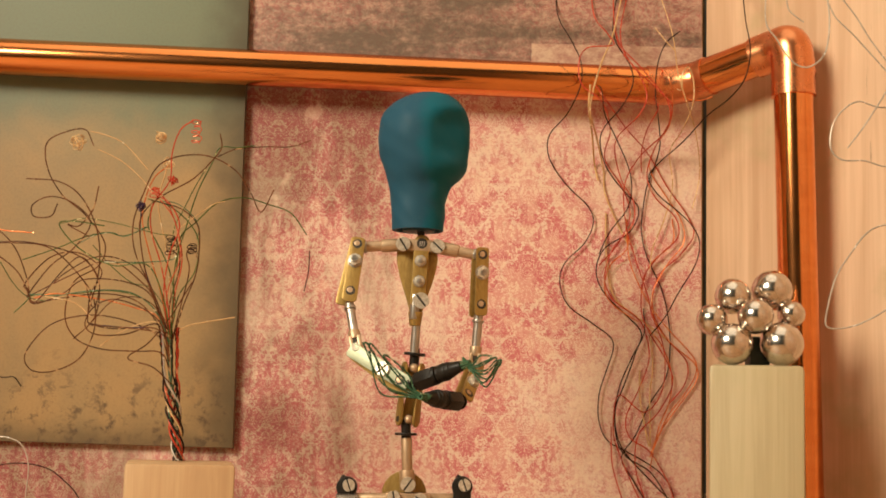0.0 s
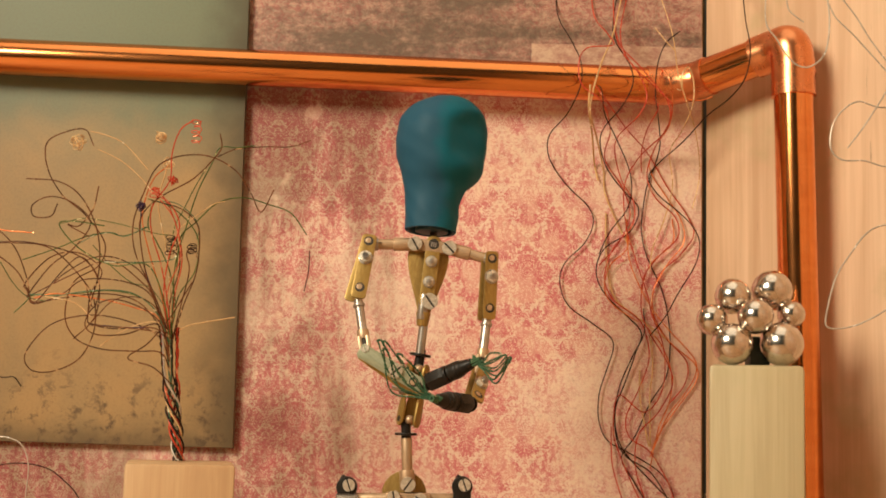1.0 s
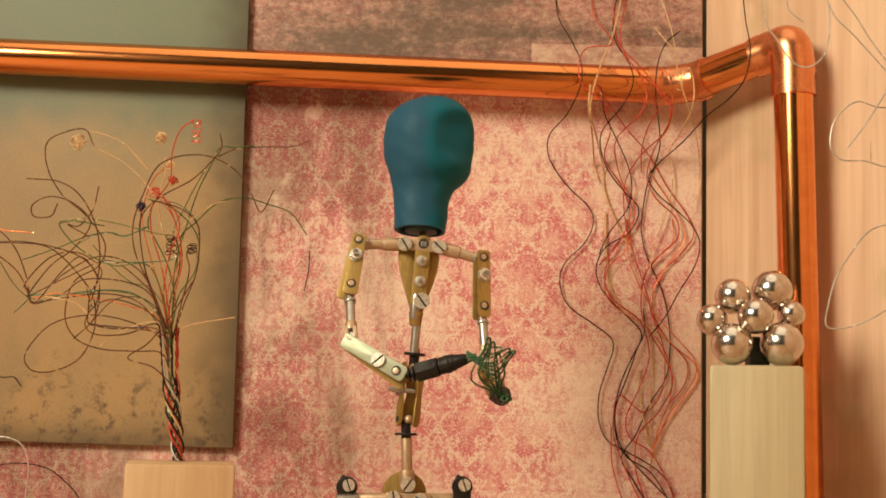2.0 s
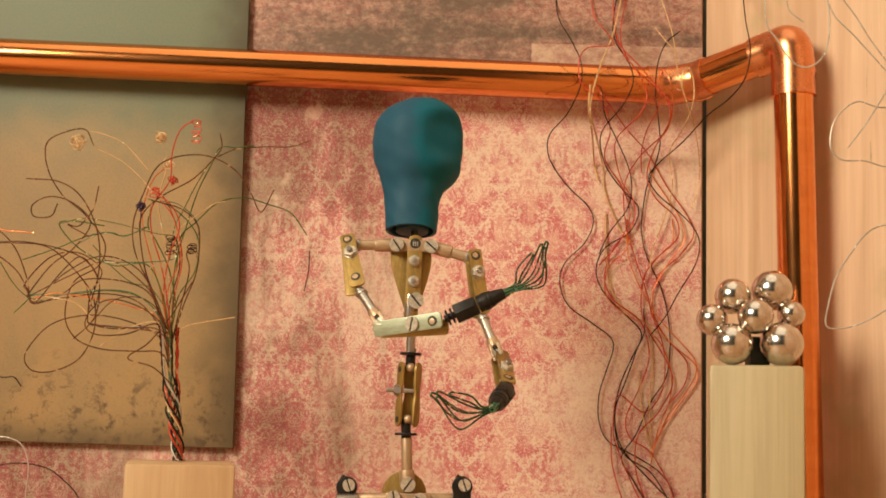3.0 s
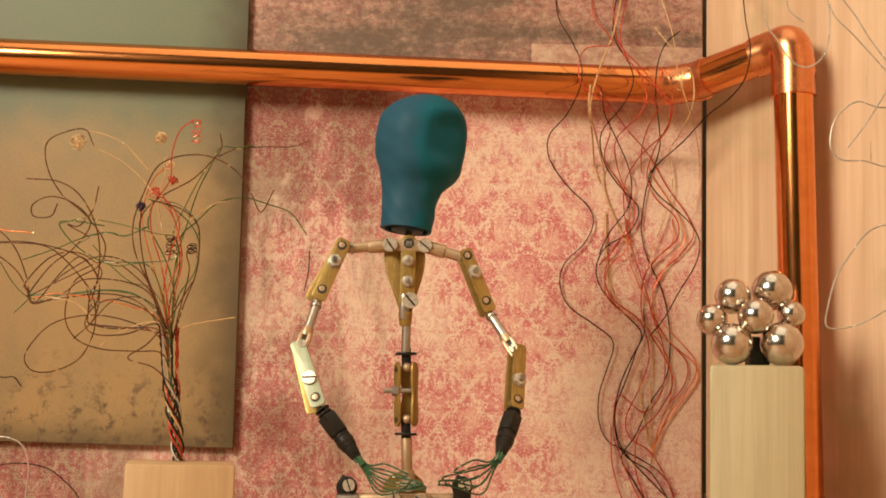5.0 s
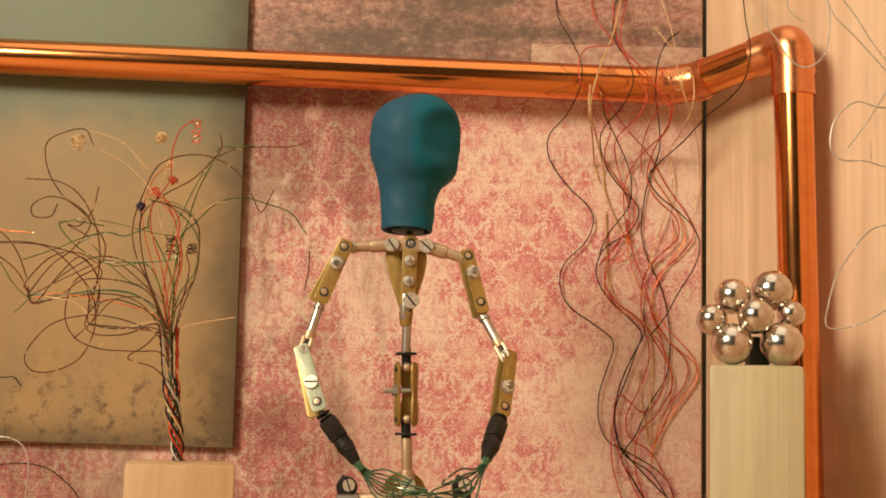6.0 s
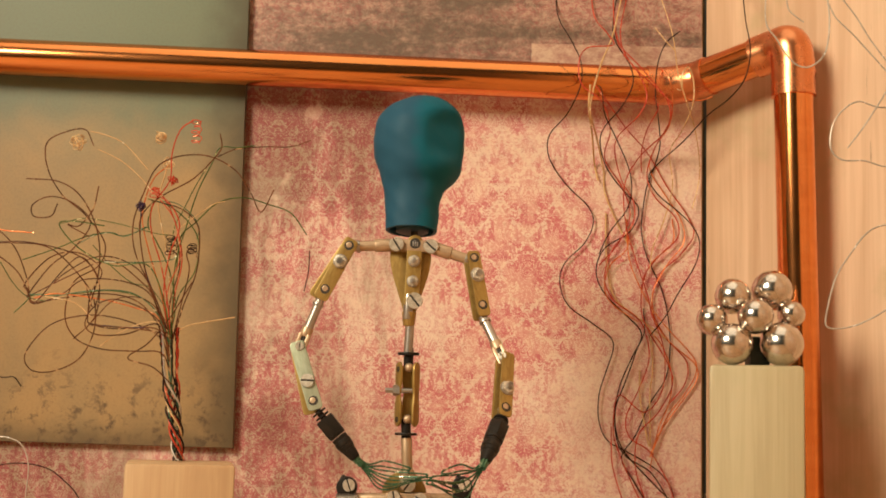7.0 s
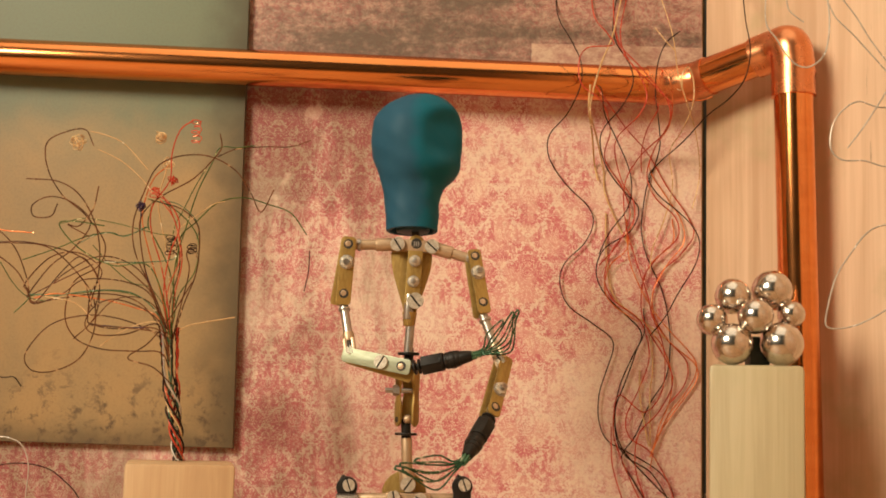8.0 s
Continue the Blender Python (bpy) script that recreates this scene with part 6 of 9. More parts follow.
    walk(PARTS["head"], [
        (0, pose(-0.0083, 0.0000, 0.2033, 0.0, -0.0, 0.0)),
        (0.2, pose(-0.0071, 0.0000, 0.2033, 0.0, -0.0, 0.0)),
        (0.3, pose(-0.0066, -0.0000, 0.2033, 0.0, 3.0, 0.0)),
        (0.4, pose(-0.0060, -0.0000, 0.2032, 0.0, 8.0, 0.0)),
        (0.5, pose(-0.0054, 0.0000, 0.2032, 0.0, 15.5, 0.0)),
        (0.6, pose(-0.0051, -0.0000, 0.2032, 0.0, 17.0, 0.0)),
        (0.7, pose(-0.0047, 0.0000, 0.2032, -1.0, 14.0, 0.0)),
        (0.8, pose(-0.0044, 0.0000, 0.2032, -2.0, 12.0, 0.0)),
        (0.9, pose(-0.0040, 0.0000, 0.2032, -4.0, 4.0, 0.0)),
        (1, pose(-0.0036, 0.0000, 0.2032, -5.0, 3.0, 0.0)),
        (1.1, pose(-0.0040, -0.0000, 0.2032, -5.4, 3.1, 0.0)),
        (1.5, pose(-0.0054, 0.0000, 0.2032, -7.0, 3.5, 0.0)),
        (1.7, pose(-0.0063, -0.0000, 0.2032, -6.0, 2.0, 0.0)),
        (2, pose(-0.0076, 0.0000, 0.2033, -7.1, 1.5, 0.0)),
        (2.25, pose(-0.0087, 0.0000, 0.2033, -8.0, 1.0, 0.0)),
        (2.5, pose(-0.0098, 0.0000, 0.2033, -8.9, 0.5, 0.0)),
        (2.8, pose(-0.0111, -0.0000, 0.2033, -10.0, -0.0, 0.0)),
        (2.9, pose(-0.0110, 0.0000, 0.2033, -10.0, -0.0, 0.0)),
        (3, pose(-0.0109, 0.0000, 0.2033, -10.0, -0.0, 0.0)),
        (3.1, pose(-0.0101, -0.0000, 0.2033, -10.0, 0.3, 0.0)),
        (3.2, pose(-0.0093, 0.0000, 0.2033, -10.0, 0.7, 0.0)),
        (3.3, pose(-0.0084, -0.0000, 0.2033, -10.0, 1.0, 0.0)),
        (3.4, pose(-0.0072, 0.0000, 0.2030, -12.0, 2.2, 0.0)),
        (3.5, pose(-0.0060, 0.0000, 0.2028, -14.0, 3.5, 0.0)),
        (3.6, pose(-0.0057, -0.0000, 0.2028, -14.3, 3.7, 0.0)),
        (3.7, pose(-0.0054, 0.0000, 0.2028, -14.7, 3.8, 0.0)),
        (3.8, pose(-0.0051, 0.0000, 0.2028, -15.0, 4.0, 0.0)),
        (3.9, pose(-0.0046, -0.0000, 0.2028, -15.0, 4.0, 0.0)),
        (4, pose(-0.0046, -0.0000, 0.2028, -15.0, 4.0, 0.0)),
        (4.2, pose(-0.0086, -0.0000, 0.2030, -12.0, 3.0, 0.0)),
        (4.5, pose(-0.0138, 0.0000, 0.2032, -6.0, 2.0, 0.0)),
        (4.6, pose(-0.0137, -0.0000, 0.2032, -5.0, 5.0, 0.0)),
        (4.7, pose(-0.0136, 0.0000, 0.2032, -4.0, 7.0, 0.0)),
        (5, pose(-0.0134, -0.0000, 0.2033, -4.0, 5.2, 0.0)),
        (5.2, pose(-0.0133, 0.0000, 0.2033, -4.0, 4.0, 0.0)),
        (5.4, pose(-0.0131, 0.0000, 0.2032, -4.7, 2.7, 0.0)),
        (5.8, pose(-0.0128, 0.0000, 0.2032, -6.0, -0.0, 0.0)),
        (5.9, pose(-0.0127, 0.0000, 0.2032, -4.0, 1.0, 0.0)),
        (6, pose(-0.0127, 0.0000, 0.2032, -4.0, 1.0, 0.0)),
        (6.1, pose(-0.0125, -0.0000, 0.2032, -2.0, 6.0, 0.0)),
        (6.2, pose(-0.0123, 0.0000, 0.2032, -1.0, 13.0, 0.0)),
        (6.3, pose(-0.0120, 0.0000, 0.2032, -1.0, 10.0, 0.0)),
        (6.4, pose(-0.0118, 0.0000, 0.2033, -2.0, 5.0, 0.0)),
        (6.5, pose(-0.0116, 0.0000, 0.2033, -3.0, 2.0, 0.0)),
        (6.8, pose(-0.0112, 0.0000, 0.2032, -5.4, 1.2, 0.0)),
        (7, pose(-0.0109, 0.0000, 0.2032, -7.0, 0.7, 0.0)),
        (7.2, pose(-0.0107, 0.0000, 0.2032, -5.0, 3.0, 0.0)),
        (7.3, pose(-0.0105, 0.0000, 0.2032, -4.0, 6.0, 0.0)),
        (7.4, pose(-0.0104, 0.0000, 0.2032, -3.0, 13.5, 0.0)),
        (7.5, pose(-0.0103, 0.0000, 0.2032, -3.0, 15.0, 0.0)),
        (7.6, pose(-0.0103, 0.0000, 0.2032, -3.0, 8.0, 0.0)),
        (7.7, pose(-0.0103, 0.0000, 0.2032, -4.0, 4.0, 0.0)),
        (7.8, pose(-0.0104, 0.0000, 0.2032, -4.0, 1.0, 0.0)),
        (7.9, pose(-0.0104, 0.0000, 0.2032, -4.0, -0.0, 0.0)),
        (8, pose(-0.0105, 0.0000, 0.2032, -4.0, -1.0, 0.0)),
    ])
    walk(PARTS["collar_L"], [
        (0, pose(-0.0156, -0.0035, 0.2025, -180.0, -85.0, -180.0)),
        (0.2, pose(-0.0144, -0.0035, 0.2026, -180.0, -86.0, 180.0)),
        (0.3, pose(-0.0139, -0.0035, 0.2026, 180.0, -86.5, -180.0)),
        (0.4, pose(-0.0133, -0.0035, 0.2027, 180.0, -87.0, 180.0)),
        (0.5, pose(-0.0128, -0.0035, 0.2027, 180.0, -87.5, 180.0)),
        (0.6, pose(-0.0124, -0.0035, 0.2027, 180.0, -87.6, 180.0)),
        (0.7, pose(-0.0120, -0.0035, 0.2028, -180.0, -87.7, 180.0)),
        (0.8, pose(-0.0117, -0.0035, 0.2028, 180.0, -87.8, 180.0)),
        (0.9, pose(-0.0113, -0.0035, 0.2028, -180.0, -87.9, 180.0)),
        (1, pose(-0.0110, -0.0035, 0.2028, 180.0, -88.1, 180.0)),
        (1.1, pose(-0.0113, -0.0035, 0.2028, 180.0, -88.4, 180.0)),
        (1.5, pose(-0.0127, -0.0035, 0.2027, -180.0, -89.6, 180.0)),
        (1.7, pose(-0.0136, -0.0035, 0.2027, -180.0, -89.7, -180.0)),
        (2, pose(-0.0149, -0.0035, 0.2026, 180.0, -89.0, 180.0)),
        (2.25, pose(-0.0160, -0.0035, 0.2025, 180.0, -88.6, 180.0)),
        (2.5, pose(-0.0171, -0.0035, 0.2024, 180.0, -88.2, -180.0)),
        (2.8, pose(-0.0184, -0.0035, 0.2023, -180.0, -87.7, 180.0)),
        (2.9, pose(-0.0183, -0.0035, 0.2023, -180.0, -88.0, 180.0)),
        (3, pose(-0.0182, -0.0035, 0.2023, -180.0, -88.3, -180.0)),
        (3.1, pose(-0.0174, -0.0035, 0.2024, 180.0, -83.1, 180.0)),
        (3.2, pose(-0.0166, -0.0035, 0.2024, -180.0, -83.5, 180.0)),
        (3.3, pose(-0.0157, -0.0035, 0.2025, 180.0, -83.9, 180.0)),
        (3.4, pose(-0.0145, -0.0035, 0.2024, 180.0, -83.4, 180.0)),
        (3.5, pose(-0.0133, -0.0035, 0.2023, -180.0, -83.1, 180.0)),
        (3.6, pose(-0.0130, -0.0035, 0.2023, 0.0, -88.7, 0.0)),
        (3.7, pose(-0.0127, -0.0035, 0.2023, 0.0, -85.5, 0.0)),
        (3.8, pose(-0.0125, -0.0035, 0.2023, -0.0, -86.6, 0.0)),
        (3.9, pose(-0.0119, -0.0035, 0.2023, -0.0, -84.8, -0.0)),
        (4, pose(-0.0119, -0.0035, 0.2023, -0.0, -84.8, -0.0)),
        (4.2, pose(-0.0159, -0.0035, 0.2022, -180.0, -89.6, 180.0)),
        (4.5, pose(-0.0210, -0.0035, 0.2021, 180.0, -83.9, 180.0)),
        (4.6, pose(-0.0210, -0.0035, 0.2021, -180.0, -84.0, 180.0)),
        (4.7, pose(-0.0209, -0.0035, 0.2021, 180.0, -84.1, 180.0)),
        (5, pose(-0.0207, -0.0035, 0.2021, 180.0, -84.4, 180.0)),
        (5.2, pose(-0.0205, -0.0035, 0.2022, 180.0, -84.7, -180.0)),
        (5.4, pose(-0.0204, -0.0035, 0.2022, -180.0, -84.9, 180.0)),
        (5.8, pose(-0.0201, -0.0035, 0.2022, -180.0, -85.4, 180.0)),
        (5.9, pose(-0.0200, -0.0035, 0.2023, -180.0, -84.8, 180.0)),
        (6, pose(-0.0200, -0.0035, 0.2023, -180.0, -84.8, 180.0)),
        (6.1, pose(-0.0198, -0.0035, 0.2023, 180.0, -84.9, 180.0)),
        (6.2, pose(-0.0195, -0.0035, 0.2023, -180.0, -85.0, -180.0)),
        (6.3, pose(-0.0193, -0.0035, 0.2023, -180.0, -85.1, 180.0)),
        (6.4, pose(-0.0191, -0.0035, 0.2023, -180.0, -85.2, 180.0)),
        (6.5, pose(-0.0189, -0.0035, 0.2023, -180.0, -85.3, 180.0)),
        (6.8, pose(-0.0185, -0.0035, 0.2024, -180.0, -85.7, 180.0)),
        (7, pose(-0.0182, -0.0035, 0.2024, -180.0, -85.9, 180.0)),
        (7.2, pose(-0.0180, -0.0035, 0.2024, -180.0, -85.9, 180.0)),
        (7.3, pose(-0.0178, -0.0035, 0.2024, -180.0, -85.9, 180.0)),
        (7.4, pose(-0.0177, -0.0035, 0.2025, -180.0, -85.8, 180.0)),
        (7.5, pose(-0.0176, -0.0035, 0.2025, 180.0, -85.8, 180.0)),
        (7.6, pose(-0.0176, -0.0035, 0.2025, -180.0, -86.2, 180.0)),
        (7.7, pose(-0.0177, -0.0035, 0.2025, -180.0, -86.5, -180.0)),
        (7.8, pose(-0.0177, -0.0035, 0.2025, -180.0, -86.9, 180.0)),
        (7.9, pose(-0.0177, -0.0035, 0.2025, -180.0, -87.2, -180.0)),
        (8, pose(-0.0178, -0.0035, 0.2025, -180.0, -87.9, 180.0)),
    ])
    walk(PARTS["upper_bracket_L"], [
        (0, pose(-0.0332, -0.0035, 0.2010, -166.3, -5.6, 180.0)),
        (0.2, pose(-0.0321, -0.0035, 0.2014, -166.6, -6.3, 180.0)),
        (0.3, pose(-0.0315, -0.0035, 0.2016, -166.8, -6.7, 180.0)),
        (0.4, pose(-0.0310, -0.0035, 0.2017, -167.0, -7.0, 180.0)),
        (0.5, pose(-0.0304, -0.0035, 0.2019, -167.3, -7.4, 180.0)),
        (0.6, pose(-0.0301, -0.0035, 0.2020, -167.0, -7.5, -180.0)),
        (0.7, pose(-0.0298, -0.0035, 0.2020, -166.7, -7.6, 180.0)),
        (0.8, pose(-0.0295, -0.0035, 0.2021, -166.4, -7.8, 180.0)),
        (0.9, pose(-0.0292, -0.0035, 0.2021, -166.1, -7.9, 180.0)),
        (1, pose(-0.0289, -0.0035, 0.2022, -165.8, -8.0, 180.0)),
        (1.1, pose(-0.0291, -0.0035, 0.2023, -168.1, -7.5, 180.0)),
        (1.5, pose(-0.0300, -0.0035, 0.2026, -164.5, -8.5, -180.0)),
        (1.7, pose(-0.0313, -0.0035, 0.2026, -161.5, -8.4, 180.0)),
        (2, pose(-0.0328, -0.0035, 0.2023, -158.5, -5.7, 180.0)),
        (2.25, pose(-0.0341, -0.0035, 0.2021, -156.4, -3.5, 180.0)),
        (2.5, pose(-0.0353, -0.0035, 0.2018, -154.6, -1.2, 180.0)),
        (2.8, pose(-0.0368, -0.0035, 0.2015, -152.7, 1.6, -180.0)),
        (2.9, pose(-0.0367, -0.0035, 0.2017, -144.6, 7.8, 180.0)),
        (3, pose(-0.0366, -0.0035, 0.2018, -146.9, 15.6, 180.0)),
        (3.1, pose(-0.0350, -0.0035, 0.2003, -129.7, 37.9, 180.0)),
        (3.2, pose(-0.0333, -0.0035, 0.2005, -128.8, 36.9, -180.0)),
        (3.3, pose(-0.0317, -0.0035, 0.2008, -127.9, 35.8, 180.0)),
        (3.4, pose(-0.0300, -0.0035, 0.2006, -127.9, 31.0, -180.0)),
        (3.5, pose(-0.0284, -0.0035, 0.2004, -128.2, 26.2, 180.0)),
        (3.6, pose(-0.0291, -0.0035, 0.2026, -141.5, 16.8, 180.0)),
        (3.7, pose(-0.0285, -0.0035, 0.2035, -154.4, 6.3, 180.0)),
        (3.8, pose(-0.0267, -0.0035, 0.2031, -164.0, -1.8, 180.0)),
        (3.9, pose(-0.0261, -0.0035, 0.2036, -166.1, -32.5, 180.0)),
        (4, pose(-0.0261, -0.0035, 0.2036, -166.1, -32.5, 180.0)),
        (4.2, pose(-0.0317, -0.0035, 0.2021, -170.8, -27.5, -180.0)),
        (4.5, pose(-0.0392, -0.0035, 0.2002, -169.6, -24.7, 180.0)),
        (4.6, pose(-0.0396, -0.0035, 0.2001, -169.6, -24.6, 180.0)),
        (4.7, pose(-0.0400, -0.0035, 0.2001, -169.6, -24.6, 180.0)),
        (5, pose(-0.0393, -0.0035, 0.2003, -167.4, -21.0, -180.0)),
        (5.2, pose(-0.0388, -0.0035, 0.2005, -166.5, -18.6, 180.0)),
        (5.4, pose(-0.0384, -0.0035, 0.2006, -166.1, -16.2, 180.0)),
        (5.8, pose(-0.0374, -0.0035, 0.2009, -166.1, -11.6, 180.0)),
        (5.9, pose(-0.0381, -0.0035, 0.2006, 177.9, -22.1, 180.0)),
        (6, pose(-0.0381, -0.0035, 0.2006, 177.9, -22.1, 180.0)),
        (6.1, pose(-0.0378, -0.0035, 0.2007, 177.9, -22.2, -180.0)),
        (6.2, pose(-0.0375, -0.0035, 0.2007, 177.9, -22.4, 180.0)),
        (6.3, pose(-0.0373, -0.0035, 0.2008, 177.9, -22.5, 180.0)),
        (6.4, pose(-0.0370, -0.0035, 0.2008, 177.9, -22.7, 180.0)),
        (6.5, pose(-0.0368, -0.0035, 0.2009, 177.9, -22.8, 180.0)),
        (6.8, pose(-0.0365, -0.0035, 0.2010, -179.8, -16.5, 180.0)),
        (7, pose(-0.0363, -0.0035, 0.2011, 178.4, -27.0, 180.0)),
        (7.2, pose(-0.0362, -0.0035, 0.2011, 178.4, -27.2, 180.0)),
        (7.3, pose(-0.0362, -0.0035, 0.2011, 178.4, -27.3, -180.0)),
        (7.4, pose(-0.0362, -0.0035, 0.2011, 178.4, -27.4, 180.0)),
        (7.5, pose(-0.0361, -0.0035, 0.2011, 178.5, -27.5, 180.0)),
        (7.6, pose(-0.0363, -0.0035, 0.2012, 178.4, -27.0, 180.0)),
        (7.7, pose(-0.0364, -0.0035, 0.2013, 178.3, -26.5, 180.0)),
        (7.8, pose(-0.0366, -0.0035, 0.2014, 178.3, -26.1, 180.0)),
        (7.9, pose(-0.0368, -0.0035, 0.2015, 177.6, -20.8, 180.0)),
        (8, pose(-0.0366, -0.0035, 0.2018, 175.9, -3.7, -180.0)),
    ])
    walk(PARTS["upper_rod_L"], [
        (0, pose(-0.0354, -0.0089, 0.1788, -159.1, 12.5, 180.0)),
        (0.2, pose(-0.0346, -0.0088, 0.1792, -161.7, 12.6, 180.0)),
        (0.3, pose(-0.0341, -0.0087, 0.1794, -163.1, 12.7, 180.0)),
        (0.4, pose(-0.0337, -0.0086, 0.1796, -164.6, 12.7, -180.0)),
        (0.5, pose(-0.0333, -0.0085, 0.1798, -166.3, 12.8, 180.0)),
        (0.6, pose(-0.0330, -0.0087, 0.1799, -166.8, 12.3, 180.0)),
        (0.7, pose(-0.0328, -0.0088, 0.1800, -167.3, 11.9, 180.0)),
        (0.8, pose(-0.0325, -0.0089, 0.1801, -167.9, 11.5, 180.0)),
        (0.9, pose(-0.0322, -0.0090, 0.1801, -168.5, 11.1, 180.0)),
        (1, pose(-0.0320, -0.0091, 0.1802, -169.2, 10.7, 180.0)),
        (1.1, pose(-0.0320, -0.0082, 0.1801, -159.5, 8.7, 180.0)),
        (1.5, pose(-0.0333, -0.0096, 0.1808, -158.2, 2.9, 180.0)),
        (1.7, pose(-0.0345, -0.0107, 0.1811, -158.1, 3.5, 180.0)),
        (2, pose(-0.0349, -0.0119, 0.1811, -151.0, 5.7, 180.0)),
        (2.25, pose(-0.0353, -0.0127, 0.1811, -146.2, 7.6, 180.0)),
        (2.5, pose(-0.0357, -0.0133, 0.1812, -142.1, 9.7, 180.0)),
        (2.8, pose(-0.0362, -0.0140, 0.1812, -137.7, 12.4, -180.0)),
        (2.9, pose(-0.0342, -0.0167, 0.1832, -148.0, 29.9, -180.0)),
        (3, pose(-0.0314, -0.0160, 0.1833, -148.9, 34.6, 180.0)),
        (3.1, pose(-0.0260, -0.0211, 0.1887, -149.0, 61.1, 180.0)),
        (3.2, pose(-0.0247, -0.0213, 0.1891, -146.8, 57.7, -180.0)),
        (3.3, pose(-0.0235, -0.0215, 0.1894, -145.0, 54.2, 180.0)),
        (3.4, pose(-0.0228, -0.0215, 0.1886, -137.7, 55.2, 180.0)),
        (3.5, pose(-0.0221, -0.0215, 0.1877, -142.1, 40.8, 180.0)),
        (3.6, pose(-0.0239, -0.0177, 0.1855, -149.4, 35.0, 180.0)),
        (3.7, pose(-0.0262, -0.0134, 0.1830, -148.2, 6.9, 180.0)),
        (3.8, pose(-0.0274, -0.0098, 0.1812, -159.8, 4.8, 180.0)),
        (3.9, pose(-0.0380, -0.0090, 0.1849, -160.6, -22.1, 180.0)),
        (4, pose(-0.0380, -0.0090, 0.1849, -160.6, -22.1, 180.0)),
        (4.2, pose(-0.0422, -0.0072, 0.1821, -169.9, -24.4, -180.0)),
        (4.5, pose(-0.0485, -0.0076, 0.1797, -161.0, -18.3, 180.0)),
        (4.6, pose(-0.0490, -0.0076, 0.1797, -160.7, -17.9, 180.0)),
        (4.7, pose(-0.0494, -0.0076, 0.1797, -160.4, -17.6, 180.0)),
        (5, pose(-0.0473, -0.0085, 0.1795, -159.5, -14.6, 180.0)),
        (5.2, pose(-0.0459, -0.0088, 0.1794, -159.2, -12.6, 180.0)),
        (5.4, pose(-0.0446, -0.0090, 0.1793, -159.1, -10.7, 180.0)),
        (5.8, pose(-0.0419, -0.0090, 0.1791, -159.5, -6.9, -180.0)),
        (5.9, pose(-0.0467, -0.0026, 0.1794, -172.2, -15.7, 180.0)),
        (6, pose(-0.0467, -0.0026, 0.1794, -172.2, -15.7, 180.0)),
        (6.1, pose(-0.0465, -0.0026, 0.1795, -172.3, -15.9, 180.0)),
        (6.2, pose(-0.0462, -0.0027, 0.1796, -172.4, -16.1, 180.0)),
        (6.3, pose(-0.0460, -0.0027, 0.1797, -172.5, -16.4, 180.0)),
        (6.4, pose(-0.0458, -0.0027, 0.1797, -172.7, -16.6, -180.0)),
        (6.5, pose(-0.0456, -0.0027, 0.1798, -172.9, -16.8, 180.0)),
        (6.8, pose(-0.0430, -0.0036, 0.1791, -167.4, -13.9, 180.0)),
        (7, pose(-0.0467, -0.0029, 0.1807, -179.9, -21.1, -180.0)),
        (7.2, pose(-0.0467, -0.0029, 0.1808, -179.8, -21.3, 180.0)),
        (7.3, pose(-0.0467, -0.0029, 0.1808, -179.8, -21.4, 180.0)),
        (7.4, pose(-0.0467, -0.0029, 0.1808, -179.8, -21.5, 180.0)),
        (7.5, pose(-0.0467, -0.0029, 0.1808, -179.8, -21.6, -180.0)),
        (7.6, pose(-0.0467, -0.0029, 0.1808, -179.8, -21.6, 180.0)),
        (7.7, pose(-0.0467, -0.0028, 0.1809, -179.8, -21.6, 180.0)),
        (7.8, pose(-0.0467, -0.0028, 0.1809, -179.8, -21.6, 180.0)),
        (7.9, pose(-0.0449, -0.0026, 0.1802, 178.7, -7.5, 180.0)),
        (8, pose(-0.0381, -0.0018, 0.1790, -164.6, 11.4, 180.0)),
    ])
